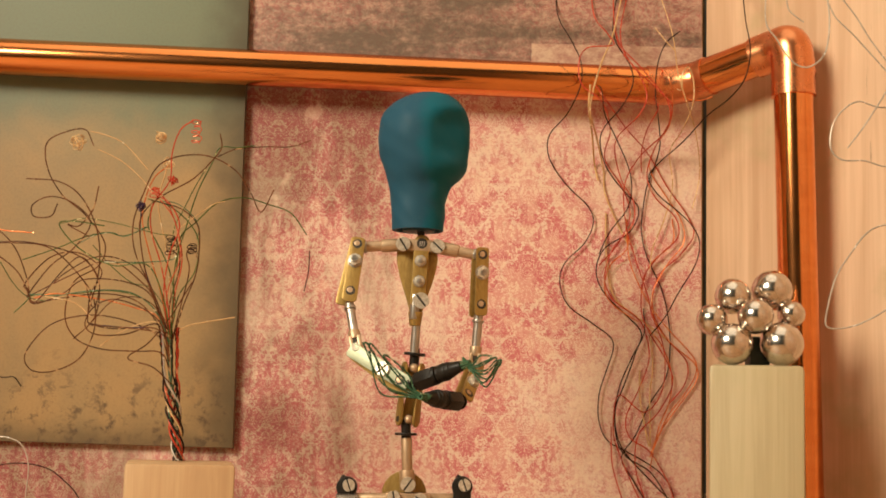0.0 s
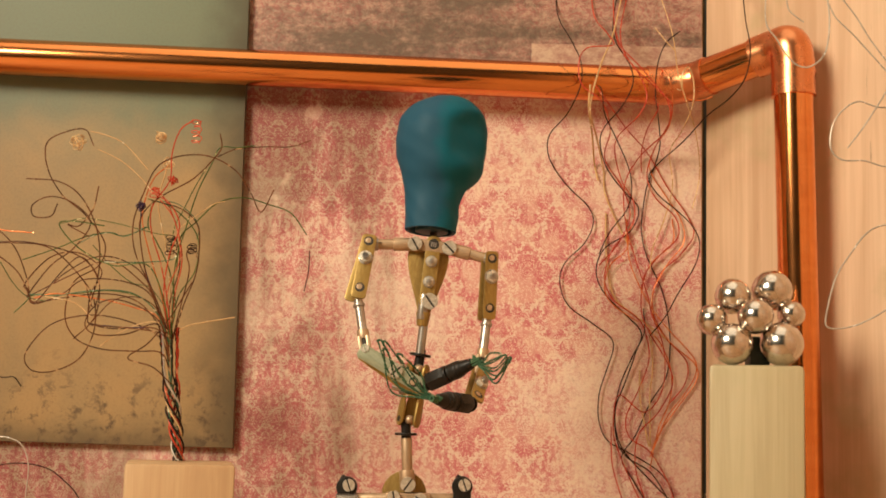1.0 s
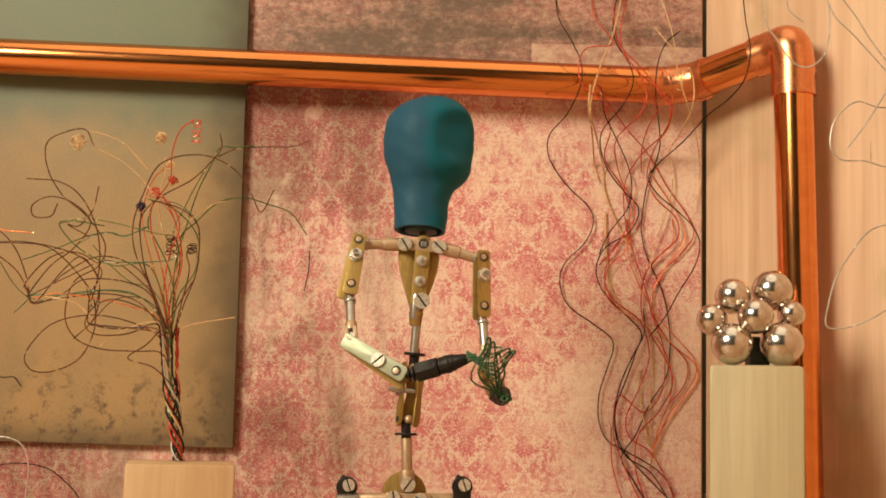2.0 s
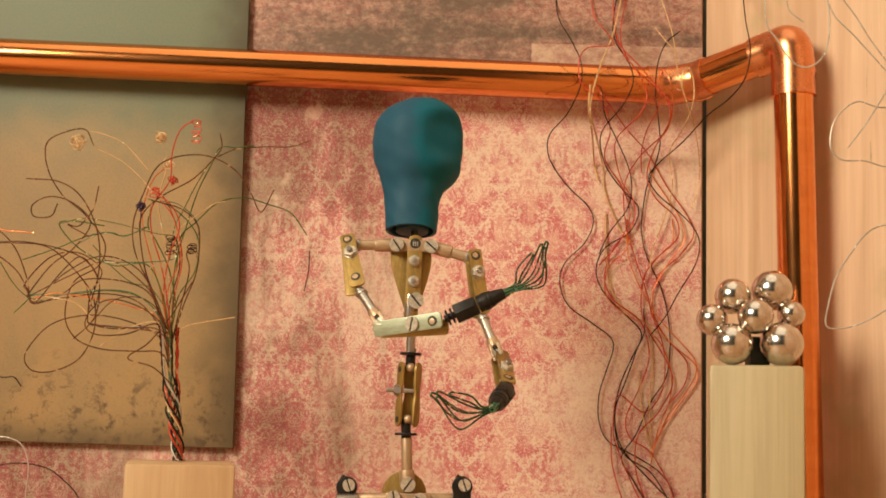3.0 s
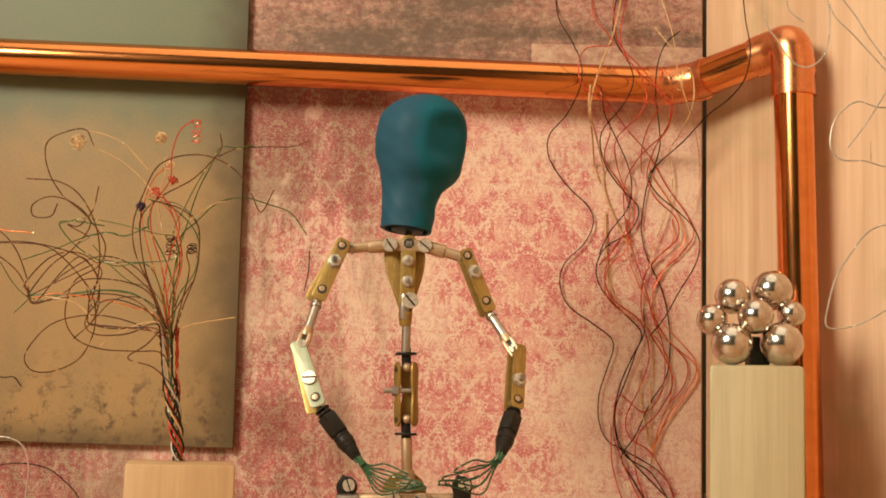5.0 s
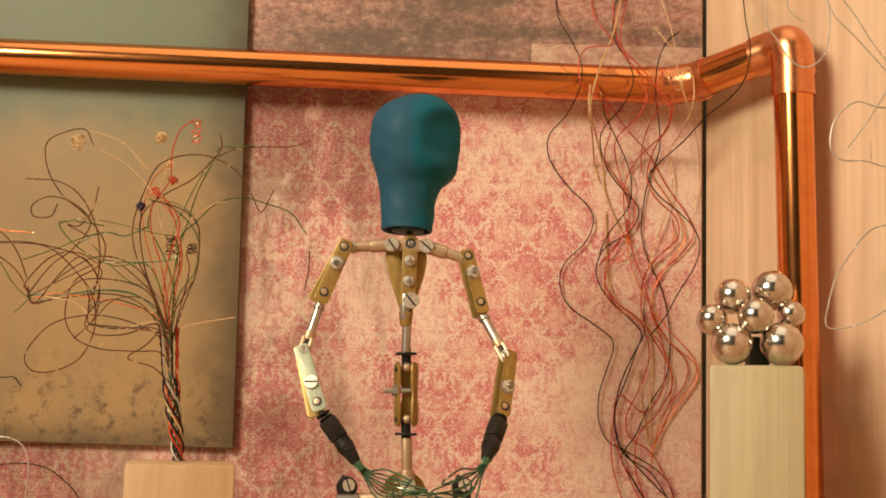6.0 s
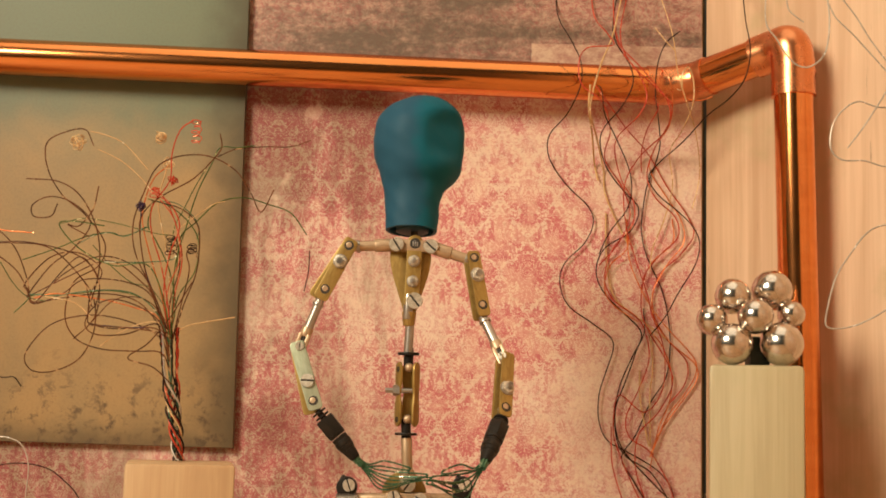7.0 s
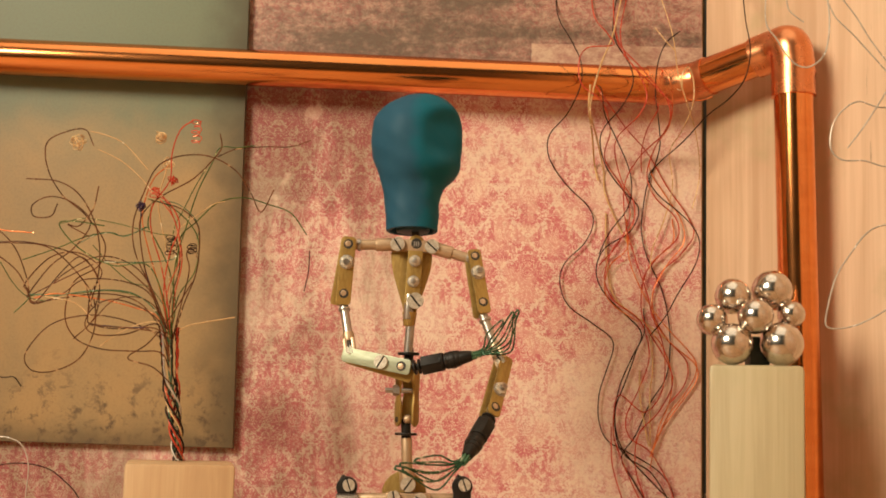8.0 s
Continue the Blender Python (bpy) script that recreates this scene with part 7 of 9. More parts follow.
    walk(PARTS["fore_bracket_L"], [
        (0, pose(-0.0310, -0.0167, 0.1590, -162.4, 60.0, -180.0)),
        (0.2, pose(-0.0300, -0.0156, 0.1591, -163.2, 60.1, 180.0)),
        (0.3, pose(-0.0296, -0.0150, 0.1591, -163.6, 60.2, 180.0)),
        (0.4, pose(-0.0291, -0.0144, 0.1591, -164.1, 60.2, 180.0)),
        (0.5, pose(-0.0286, -0.0137, 0.1592, -164.6, 60.3, 180.0)),
        (0.6, pose(-0.0285, -0.0136, 0.1592, -166.6, 60.4, 180.0)),
        (0.7, pose(-0.0284, -0.0136, 0.1592, -168.9, 60.5, 180.0)),
        (0.8, pose(-0.0282, -0.0134, 0.1592, -171.8, 60.6, -180.0)),
        (0.9, pose(-0.0281, -0.0133, 0.1592, -176.2, 60.7, -180.0)),
        (1, pose(-0.0280, -0.0132, 0.1592, 178.9, 60.8, 180.0)),
        (1.1, pose(-0.0289, -0.0159, 0.1599, -163.9, 60.2, 180.0)),
        (1.5, pose(-0.0322, -0.0177, 0.1606, -164.5, 58.0, -180.0)),
        (1.7, pose(-0.0332, -0.0189, 0.1609, -164.2, 58.0, 180.0)),
        (2, pose(-0.0330, -0.0224, 0.1622, -166.6, 60.9, 180.0)),
        (2.25, pose(-0.0329, -0.0248, 0.1632, -169.8, 63.3, -180.0)),
        (2.5, pose(-0.0328, -0.0267, 0.1642, -175.1, 65.7, 180.0)),
        (2.8, pose(-0.0327, -0.0286, 0.1655, 178.1, 68.6, -180.0)),
        (2.9, pose(-0.0249, -0.0283, 0.1672, -155.8, 88.4, 180.0)),
        (3, pose(-0.0209, -0.0272, 0.1679, 23.7, 81.5, -0.0)),
        (3.1, pose(-0.0097, -0.0323, 0.1797, 22.1, 61.7, 0.0)),
        (3.2, pose(-0.0093, -0.0332, 0.1793, 23.8, 66.0, 0.0)),
        (3.3, pose(-0.0090, -0.0340, 0.1790, 24.5, 70.2, -0.0)),
        (3.4, pose(-0.0096, -0.0362, 0.1794, 14.0, 67.8, 0.0)),
        (3.5, pose(-0.0109, -0.0348, 0.1747, -157.7, 79.3, 180.0)),
        (3.6, pose(-0.0132, -0.0288, 0.1701, -152.7, 65.3, 180.0)),
        (3.7, pose(-0.0240, -0.0249, 0.1647, -160.9, 42.3, 180.0)),
        (3.8, pose(-0.0257, -0.0173, 0.1608, -166.4, 33.3, -180.0)),
        (3.9, pose(-0.0457, -0.0162, 0.1658, -167.3, 13.7, 180.0)),
        (4, pose(-0.0457, -0.0162, 0.1658, -167.3, 13.7, 180.0)),
        (4.2, pose(-0.0510, -0.0110, 0.1626, -164.5, 17.6, 180.0)),
        (4.5, pose(-0.0550, -0.0147, 0.1601, -165.5, 20.2, 180.0)),
        (4.6, pose(-0.0553, -0.0148, 0.1601, -165.4, 20.3, 180.0)),
        (4.7, pose(-0.0556, -0.0149, 0.1601, -165.4, 20.3, 180.0)),
        (5, pose(-0.0525, -0.0161, 0.1597, -161.2, 22.6, -180.0)),
        (5.2, pose(-0.0504, -0.0166, 0.1595, -159.0, 24.1, -180.0)),
        (5.4, pose(-0.0484, -0.0168, 0.1593, -157.1, 25.6, 180.0)),
        (5.8, pose(-0.0444, -0.0166, 0.1589, -154.0, 28.6, 180.0)),
        (5.9, pose(-0.0525, -0.0056, 0.1587, -163.5, 20.8, -180.0)),
        (6, pose(-0.0525, -0.0056, 0.1587, -163.5, 20.8, -180.0)),
        (6.1, pose(-0.0524, -0.0056, 0.1588, -164.3, 20.7, 180.0)),
        (6.2, pose(-0.0523, -0.0055, 0.1588, -165.1, 20.7, 180.0)),
        (6.3, pose(-0.0521, -0.0055, 0.1589, -166.0, 20.6, 180.0)),
        (6.4, pose(-0.0520, -0.0054, 0.1590, -166.9, 20.6, -180.0)),
        (6.5, pose(-0.0519, -0.0054, 0.1591, -167.8, 20.5, 180.0)),
        (6.8, pose(-0.0481, -0.0084, 0.1584, -160.5, 28.6, 180.0)),
        (7, pose(-0.0545, -0.0029, 0.1604, -173.3, 19.2, 180.0)),
        (7.2, pose(-0.0546, -0.0029, 0.1605, -174.2, 19.0, 180.0)),
        (7.3, pose(-0.0546, -0.0029, 0.1605, -174.8, 18.9, 180.0)),
        (7.4, pose(-0.0547, -0.0030, 0.1605, -175.3, 18.8, 180.0)),
        (7.5, pose(-0.0547, -0.0030, 0.1606, -176.0, 18.7, 180.0)),
        (7.6, pose(-0.0547, -0.0029, 0.1606, -178.6, 18.9, 180.0)),
        (7.7, pose(-0.0547, -0.0029, 0.1606, 178.5, 19.1, -180.0)),
        (7.8, pose(-0.0547, -0.0029, 0.1606, 178.4, 19.6, 180.0)),
        (7.9, pose(-0.0477, -0.0021, 0.1586, -167.0, 38.1, 180.0)),
        (8, pose(-0.0339, -0.0076, 0.1584, -166.6, 79.4, 180.0)),
    ])
    walk(PARTS["wrist_L"], [
        (0, pose(-0.0112, -0.0239, 0.1476, 30.4, 69.3, 0.0)),
        (0.2, pose(-0.0101, -0.0226, 0.1476, 29.9, 68.8, 0.0)),
        (0.3, pose(-0.0096, -0.0218, 0.1476, 29.7, 68.6, 0.0)),
        (0.4, pose(-0.0091, -0.0210, 0.1477, 29.4, 68.4, 0.0)),
        (0.5, pose(-0.0085, -0.0201, 0.1477, 29.1, 68.2, 0.0)),
        (0.6, pose(-0.0082, -0.0192, 0.1476, 29.2, 67.6, 0.0)),
        (0.7, pose(-0.0079, -0.0182, 0.1476, 29.2, 66.9, 0.0)),
        (0.8, pose(-0.0076, -0.0169, 0.1475, 29.1, 66.3, 0.0)),
        (0.9, pose(-0.0073, -0.0149, 0.1475, 28.8, 65.7, 0.0)),
        (1, pose(-0.0071, -0.0127, 0.1475, 28.1, 65.3, 0.0)),
        (1.1, pose(-0.0089, -0.0225, 0.1485, 12.7, 47.3, 0.0)),
        (1.5, pose(-0.0127, -0.0241, 0.1484, 1.9, 74.5, 0.0)),
        (1.7, pose(-0.0137, -0.0254, 0.1487, 9.5, 74.5, 0.0)),
        (2, pose(-0.0126, -0.0280, 0.1508, 11.8, 73.3, 0.0)),
        (2.25, pose(-0.0118, -0.0290, 0.1526, 12.6, 72.3, 0.0)),
        (2.5, pose(-0.0110, -0.0287, 0.1544, 12.4, 71.2, 0.0)),
        (2.8, pose(-0.0104, -0.0279, 0.1567, 6.3, 70.1, 0.0)),
        (2.9, pose(-0.0031, -0.0381, 0.1665, 25.0, 65.8, 0.0)),
        (3, pose(0.0009, -0.0369, 0.1712, 4.9, 65.2, 0.0)),
        (3.1, pose(0.0099, -0.0413, 0.1902, 6.8, 68.1, 0.0)),
        (3.2, pose(0.0107, -0.0429, 0.1883, 6.2, 77.3, 0.0)),
        (3.3, pose(0.0115, -0.0440, 0.1863, -159.4, 89.3, 180.0)),
        (3.4, pose(0.0120, -0.0420, 0.1882, 25.0, 84.4, 0.0)),
        (3.5, pose(0.0109, -0.0439, 0.1706, -149.1, 75.8, 180.0)),
        (3.6, pose(0.0062, -0.0398, 0.1612, -151.6, 63.5, 180.0)),
        (3.7, pose(-0.0087, -0.0327, 0.1479, -154.8, 36.3, 180.0)),
        (3.8, pose(-0.0129, -0.0230, 0.1413, -155.8, 28.3, 180.0)),
        (3.9, pose(-0.0402, -0.0215, 0.1431, -162.3, 29.8, 180.0)),
        (4, pose(-0.0402, -0.0215, 0.1431, -162.3, 29.8, 180.0)),
        (4.2, pose(-0.0440, -0.0174, 0.1405, -165.3, 35.1, 180.0)),
        (4.5, pose(-0.0470, -0.0207, 0.1384, -164.2, 38.8, 180.0)),
        (4.6, pose(-0.0473, -0.0209, 0.1384, -163.7, 38.6, 180.0)),
        (4.7, pose(-0.0476, -0.0210, 0.1383, -163.2, 38.5, -180.0)),
        (5, pose(-0.0437, -0.0239, 0.1388, -164.7, 39.4, 180.0)),
        (5.2, pose(-0.0413, -0.0252, 0.1391, -166.1, 39.9, -180.0)),
        (5.4, pose(-0.0388, -0.0261, 0.1394, -167.9, 40.5, -180.0)),
        (5.8, pose(-0.0340, -0.0271, 0.1399, -174.4, 41.4, 180.0)),
        (5.9, pose(-0.0443, -0.0124, 0.1372, -167.9, 37.7, 180.0)),
        (6, pose(-0.0443, -0.0124, 0.1372, -167.9, 37.7, 180.0)),
        (6.1, pose(-0.0442, -0.0121, 0.1372, -168.4, 37.3, 180.0)),
        (6.2, pose(-0.0441, -0.0117, 0.1372, -168.9, 36.8, 180.0)),
        (6.3, pose(-0.0439, -0.0113, 0.1372, -169.5, 36.4, 180.0)),
        (6.4, pose(-0.0438, -0.0109, 0.1372, -170.1, 35.9, -180.0)),
        (6.5, pose(-0.0437, -0.0104, 0.1372, -170.9, 35.5, 180.0)),
        (6.8, pose(-0.0373, -0.0164, 0.1386, -179.6, 41.3, -180.0)),
        (7, pose(-0.0467, -0.0057, 0.1379, 179.6, 40.7, -180.0)),
        (7.2, pose(-0.0468, -0.0053, 0.1379, 179.6, 40.7, -180.0)),
        (7.3, pose(-0.0469, -0.0051, 0.1379, 179.6, 40.7, 180.0)),
        (7.4, pose(-0.0470, -0.0049, 0.1379, 179.6, 40.7, 180.0)),
        (7.5, pose(-0.0470, -0.0046, 0.1379, 179.6, 40.7, 180.0)),
        (7.6, pose(-0.0469, -0.0035, 0.1379, 179.6, 42.4, -180.0)),
        (7.7, pose(-0.0468, -0.0023, 0.1380, 179.5, 44.1, 180.0)),
        (7.8, pose(-0.0466, -0.0022, 0.1381, 179.5, 45.6, -180.0)),
        (7.9, pose(-0.0333, -0.0075, 0.1402, 179.4, 67.3, -180.0)),
        (8, pose(-0.0110, -0.0132, 0.1541, 10.1, 77.2, 0.0)),
    ])
    walk(PARTS["fingers_L"], [
        (0, pose(0.0094, -0.0368, 0.1554, 58.8, 86.9, -0.0)),
        (0.2, pose(0.0105, -0.0353, 0.1556, 59.1, 87.7, 0.0)),
        (0.3, pose(0.0110, -0.0344, 0.1557, 59.2, 88.1, -0.0)),
        (0.4, pose(0.0116, -0.0335, 0.1559, 59.3, 88.5, -0.0)),
        (0.5, pose(0.0121, -0.0325, 0.1560, 59.4, 88.9, -0.0)),
        (0.6, pose(0.0124, -0.0316, 0.1561, 59.3, 88.5, 0.0)),
        (0.7, pose(0.0126, -0.0306, 0.1563, 59.3, 88.1, -0.0)),
        (0.8, pose(0.0128, -0.0293, 0.1565, 59.2, 87.7, 0.0)),
        (0.9, pose(0.0131, -0.0272, 0.1567, 59.0, 87.4, 0.0)),
        (1, pose(0.0134, -0.0247, 0.1569, 58.9, 87.0, 0.0)),
        (1.1, pose(0.0094, -0.0281, 0.1654, 54.3, 58.9, 0.0)),
        (1.5, pose(0.0119, -0.0249, 0.1552, 47.3, 84.5, 0.0)),
        (1.7, pose(0.0106, -0.0296, 0.1554, 50.7, 86.1, -0.0)),
        (2, pose(0.0113, -0.0332, 0.1580, 51.9, 83.9, 0.0)),
        (2.25, pose(0.0119, -0.0346, 0.1602, 52.7, 82.0, 0.0)),
        (2.5, pose(0.0126, -0.0342, 0.1624, 53.3, 80.0, -0.0)),
        (2.8, pose(0.0134, -0.0307, 0.1653, 53.5, 77.5, 0.0)),
        (2.9, pose(0.0180, -0.0489, 0.1760, 50.7, 54.0, 0.0)),
        (3, pose(0.0240, -0.0391, 0.1819, 38.9, 37.6, -0.0)),
        (3.1, pose(0.0334, -0.0444, 0.1997, 53.4, 48.3, 0.0)),
        (3.2, pose(0.0355, -0.0457, 0.1938, 29.6, 49.2, 0.0)),
        (3.3, pose(0.0354, -0.0530, 0.1861, 20.1, 63.8, 0.0)),
        (3.4, pose(0.0350, -0.0528, 0.1904, 10.6, 49.5, 0.0)),
        (3.5, pose(0.0321, -0.0570, 0.1652, 9.5, 72.1, 0.0)),
        (3.6, pose(0.0263, -0.0520, 0.1512, 39.1, 89.0, 0.0)),
        (3.7, pose(0.0049, -0.0436, 0.1293, -154.7, 58.4, -180.0)),
        (3.8, pose(-0.0019, -0.0334, 0.1208, -135.8, 34.2, -180.0)),
        (3.9, pose(-0.0281, -0.0293, 0.1220, -151.9, 60.4, 180.0)),
        (4, pose(-0.0281, -0.0293, 0.1220, -151.9, 60.4, 180.0)),
        (4.2, pose(-0.0298, -0.0239, 0.1203, -156.7, 65.4, 180.0)),
        (4.5, pose(-0.0316, -0.0277, 0.1192, 180.0, 70.9, 180.0)),
        (4.6, pose(-0.0320, -0.0280, 0.1192, 180.0, 71.0, -180.0)),
        (4.7, pose(-0.0324, -0.0284, 0.1192, 179.9, 71.1, 180.0)),
        (5, pose(-0.0281, -0.0306, 0.1198, -161.2, 71.2, 180.0)),
        (5.2, pose(-0.0254, -0.0313, 0.1201, -154.5, 70.9, 180.0)),
        (5.4, pose(-0.0226, -0.0314, 0.1204, -149.3, 70.3, 180.0)),
        (5.8, pose(-0.0172, -0.0296, 0.1209, -141.0, 68.8, 180.0)),
        (5.9, pose(-0.0291, -0.0178, 0.1174, -179.4, 70.5, 180.0)),
        (6, pose(-0.0291, -0.0178, 0.1174, -179.4, 70.5, 180.0)),
        (6.1, pose(-0.0291, -0.0172, 0.1173, -179.4, 70.7, 180.0)),
        (6.2, pose(-0.0291, -0.0166, 0.1171, -179.4, 70.9, 180.0)),
        (6.3, pose(-0.0291, -0.0160, 0.1170, -179.4, 71.2, 180.0)),
        (6.4, pose(-0.0290, -0.0152, 0.1168, -179.4, 71.4, 180.0)),
        (6.5, pose(-0.0290, -0.0145, 0.1166, -179.4, 71.6, -180.0)),
        (6.8, pose(-0.0204, -0.0165, 0.1194, -171.0, 75.0, 180.0)),
        (7, pose(-0.0301, -0.0056, 0.1186, -179.8, 78.6, -180.0)),
        (7.2, pose(-0.0302, -0.0052, 0.1186, -179.8, 77.7, -180.0)),
        (7.3, pose(-0.0303, -0.0050, 0.1186, -179.7, 77.3, 180.0)),
        (7.4, pose(-0.0303, -0.0047, 0.1186, -179.7, 76.8, 180.0)),
        (7.5, pose(-0.0304, -0.0045, 0.1186, -179.7, 76.4, -180.0)),
        (7.6, pose(-0.0297, -0.0033, 0.1191, -179.7, 77.6, 180.0)),
        (7.7, pose(-0.0291, -0.0021, 0.1196, -179.6, 78.8, -180.0)),
        (7.8, pose(-0.0284, -0.0020, 0.1202, -179.6, 79.9, 180.0)),
        (7.9, pose(-0.0098, -0.0072, 0.1303, 1.7, 79.5, 0.0)),
        (8, pose(0.0135, -0.0176, 0.1597, 34.7, 42.7, -0.0)),
    ])
    walk(PARTS["collar_R"], [
        (0, pose(-0.0022, -0.0035, 0.2019, -180.0, 79.7, 180.0)),
        (0.2, pose(-0.0011, -0.0035, 0.2018, -180.0, 78.4, 180.0)),
        (0.3, pose(-0.0005, -0.0035, 0.2018, 180.0, 77.8, 180.0)),
        (0.4, pose(0.0001, -0.0035, 0.2017, 180.0, 77.2, 180.0)),
        (0.5, pose(0.0006, -0.0035, 0.2016, -180.0, 76.6, 180.0)),
        (0.6, pose(0.0010, -0.0035, 0.2016, 180.0, 76.4, 180.0)),
        (0.7, pose(0.0013, -0.0035, 0.2016, -180.0, 76.3, 180.0)),
        (0.8, pose(0.0017, -0.0035, 0.2015, -180.0, 76.1, 180.0)),
        (0.9, pose(0.0020, -0.0035, 0.2015, -180.0, 76.0, 180.0)),
        (1, pose(0.0024, -0.0035, 0.2015, -180.0, 75.8, 180.0)),
        (1.1, pose(0.0020, -0.0035, 0.2015, 180.0, 75.8, 180.0)),
        (1.5, pose(0.0006, -0.0035, 0.2016, -180.0, 75.7, -180.0)),
        (1.7, pose(-0.0002, -0.0035, 0.2016, 180.0, 75.7, -180.0)),
        (2, pose(-0.0015, -0.0035, 0.2018, -180.0, 75.3, 180.0)),
        (2.25, pose(-0.0026, -0.0035, 0.2019, -180.0, 75.1, 180.0)),
        (2.5, pose(-0.0037, -0.0035, 0.2020, -180.0, 74.8, 180.0)),
        (2.8, pose(-0.0050, -0.0035, 0.2021, 180.0, 74.6, 180.0)),
        (2.9, pose(-0.0049, -0.0035, 0.2021, -180.0, 74.6, 180.0)),
        (3, pose(-0.0048, -0.0035, 0.2021, -180.0, 74.7, 180.0)),
        (3.1, pose(-0.0040, -0.0035, 0.2020, 180.0, 72.7, -180.0)),
        (3.2, pose(-0.0031, -0.0035, 0.2020, -180.0, 70.6, 180.0)),
        (3.3, pose(-0.0023, -0.0035, 0.2019, 180.0, 68.4, 180.0)),
        (3.4, pose(-0.0011, -0.0035, 0.2015, -180.0, 66.2, 180.0)),
        (3.5, pose(0.0001, -0.0035, 0.2011, -180.0, 64.1, 180.0)),
        (3.6, pose(0.0003, -0.0035, 0.2011, 180.0, 64.6, 180.0)),
        (3.7, pose(0.0006, -0.0035, 0.2011, -180.0, 65.1, 180.0)),
        (3.8, pose(0.0009, -0.0035, 0.2011, -180.0, 65.7, 180.0)),
        (3.9, pose(0.0015, -0.0035, 0.2012, 180.0, 57.3, -180.0)),
        (4, pose(0.0015, -0.0035, 0.2012, 180.0, 57.3, -180.0)),
        (4.2, pose(-0.0025, -0.0035, 0.2017, 180.0, 66.9, 180.0)),
        (4.5, pose(-0.0076, -0.0035, 0.2022, -180.0, 75.3, 180.0)),
        (4.6, pose(-0.0076, -0.0035, 0.2022, 180.0, 75.2, -180.0)),
        (4.7, pose(-0.0075, -0.0035, 0.2022, -180.0, 75.1, 180.0)),
        (5, pose(-0.0073, -0.0035, 0.2022, 180.0, 74.8, 180.0)),
        (5.2, pose(-0.0071, -0.0035, 0.2021, -180.0, 74.6, -180.0)),
        (5.4, pose(-0.0070, -0.0035, 0.2021, -180.0, 74.4, 180.0)),
        (5.8, pose(-0.0067, -0.0035, 0.2021, -180.0, 74.0, -180.0)),
        (5.9, pose(-0.0066, -0.0035, 0.2020, -180.0, 73.8, 180.0)),
        (6, pose(-0.0066, -0.0035, 0.2020, -180.0, 73.8, 180.0)),
        (6.1, pose(-0.0063, -0.0035, 0.2020, 180.0, 73.9, 180.0)),
        (6.2, pose(-0.0061, -0.0035, 0.2020, -180.0, 74.0, 180.0)),
        (6.3, pose(-0.0059, -0.0035, 0.2020, -180.0, 74.1, 180.0)),
        (6.4, pose(-0.0057, -0.0035, 0.2020, -180.0, 74.2, 180.0)),
        (6.5, pose(-0.0055, -0.0035, 0.2020, -180.0, 74.3, 180.0)),
        (6.8, pose(-0.0051, -0.0035, 0.2019, -180.0, 73.4, 180.0)),
        (7, pose(-0.0048, -0.0035, 0.2019, -180.0, 72.7, 180.0)),
        (7.2, pose(-0.0045, -0.0035, 0.2019, -180.0, 72.9, 180.0)),
        (7.3, pose(-0.0044, -0.0035, 0.2019, -180.0, 73.1, 180.0)),
        (7.4, pose(-0.0043, -0.0035, 0.2019, -180.0, 73.2, 180.0)),
        (7.5, pose(-0.0042, -0.0035, 0.2018, -180.0, 73.3, 180.0)),
        (7.6, pose(-0.0042, -0.0035, 0.2018, -180.0, 73.5, -180.0)),
        (7.7, pose(-0.0042, -0.0035, 0.2018, -180.0, 73.6, 180.0)),
        (7.8, pose(-0.0043, -0.0035, 0.2018, -180.0, 73.8, -180.0)),
        (7.9, pose(-0.0043, -0.0035, 0.2018, -180.0, 74.0, 180.0)),
        (8, pose(-0.0044, -0.0035, 0.2018, -180.0, 74.2, 180.0)),
    ])
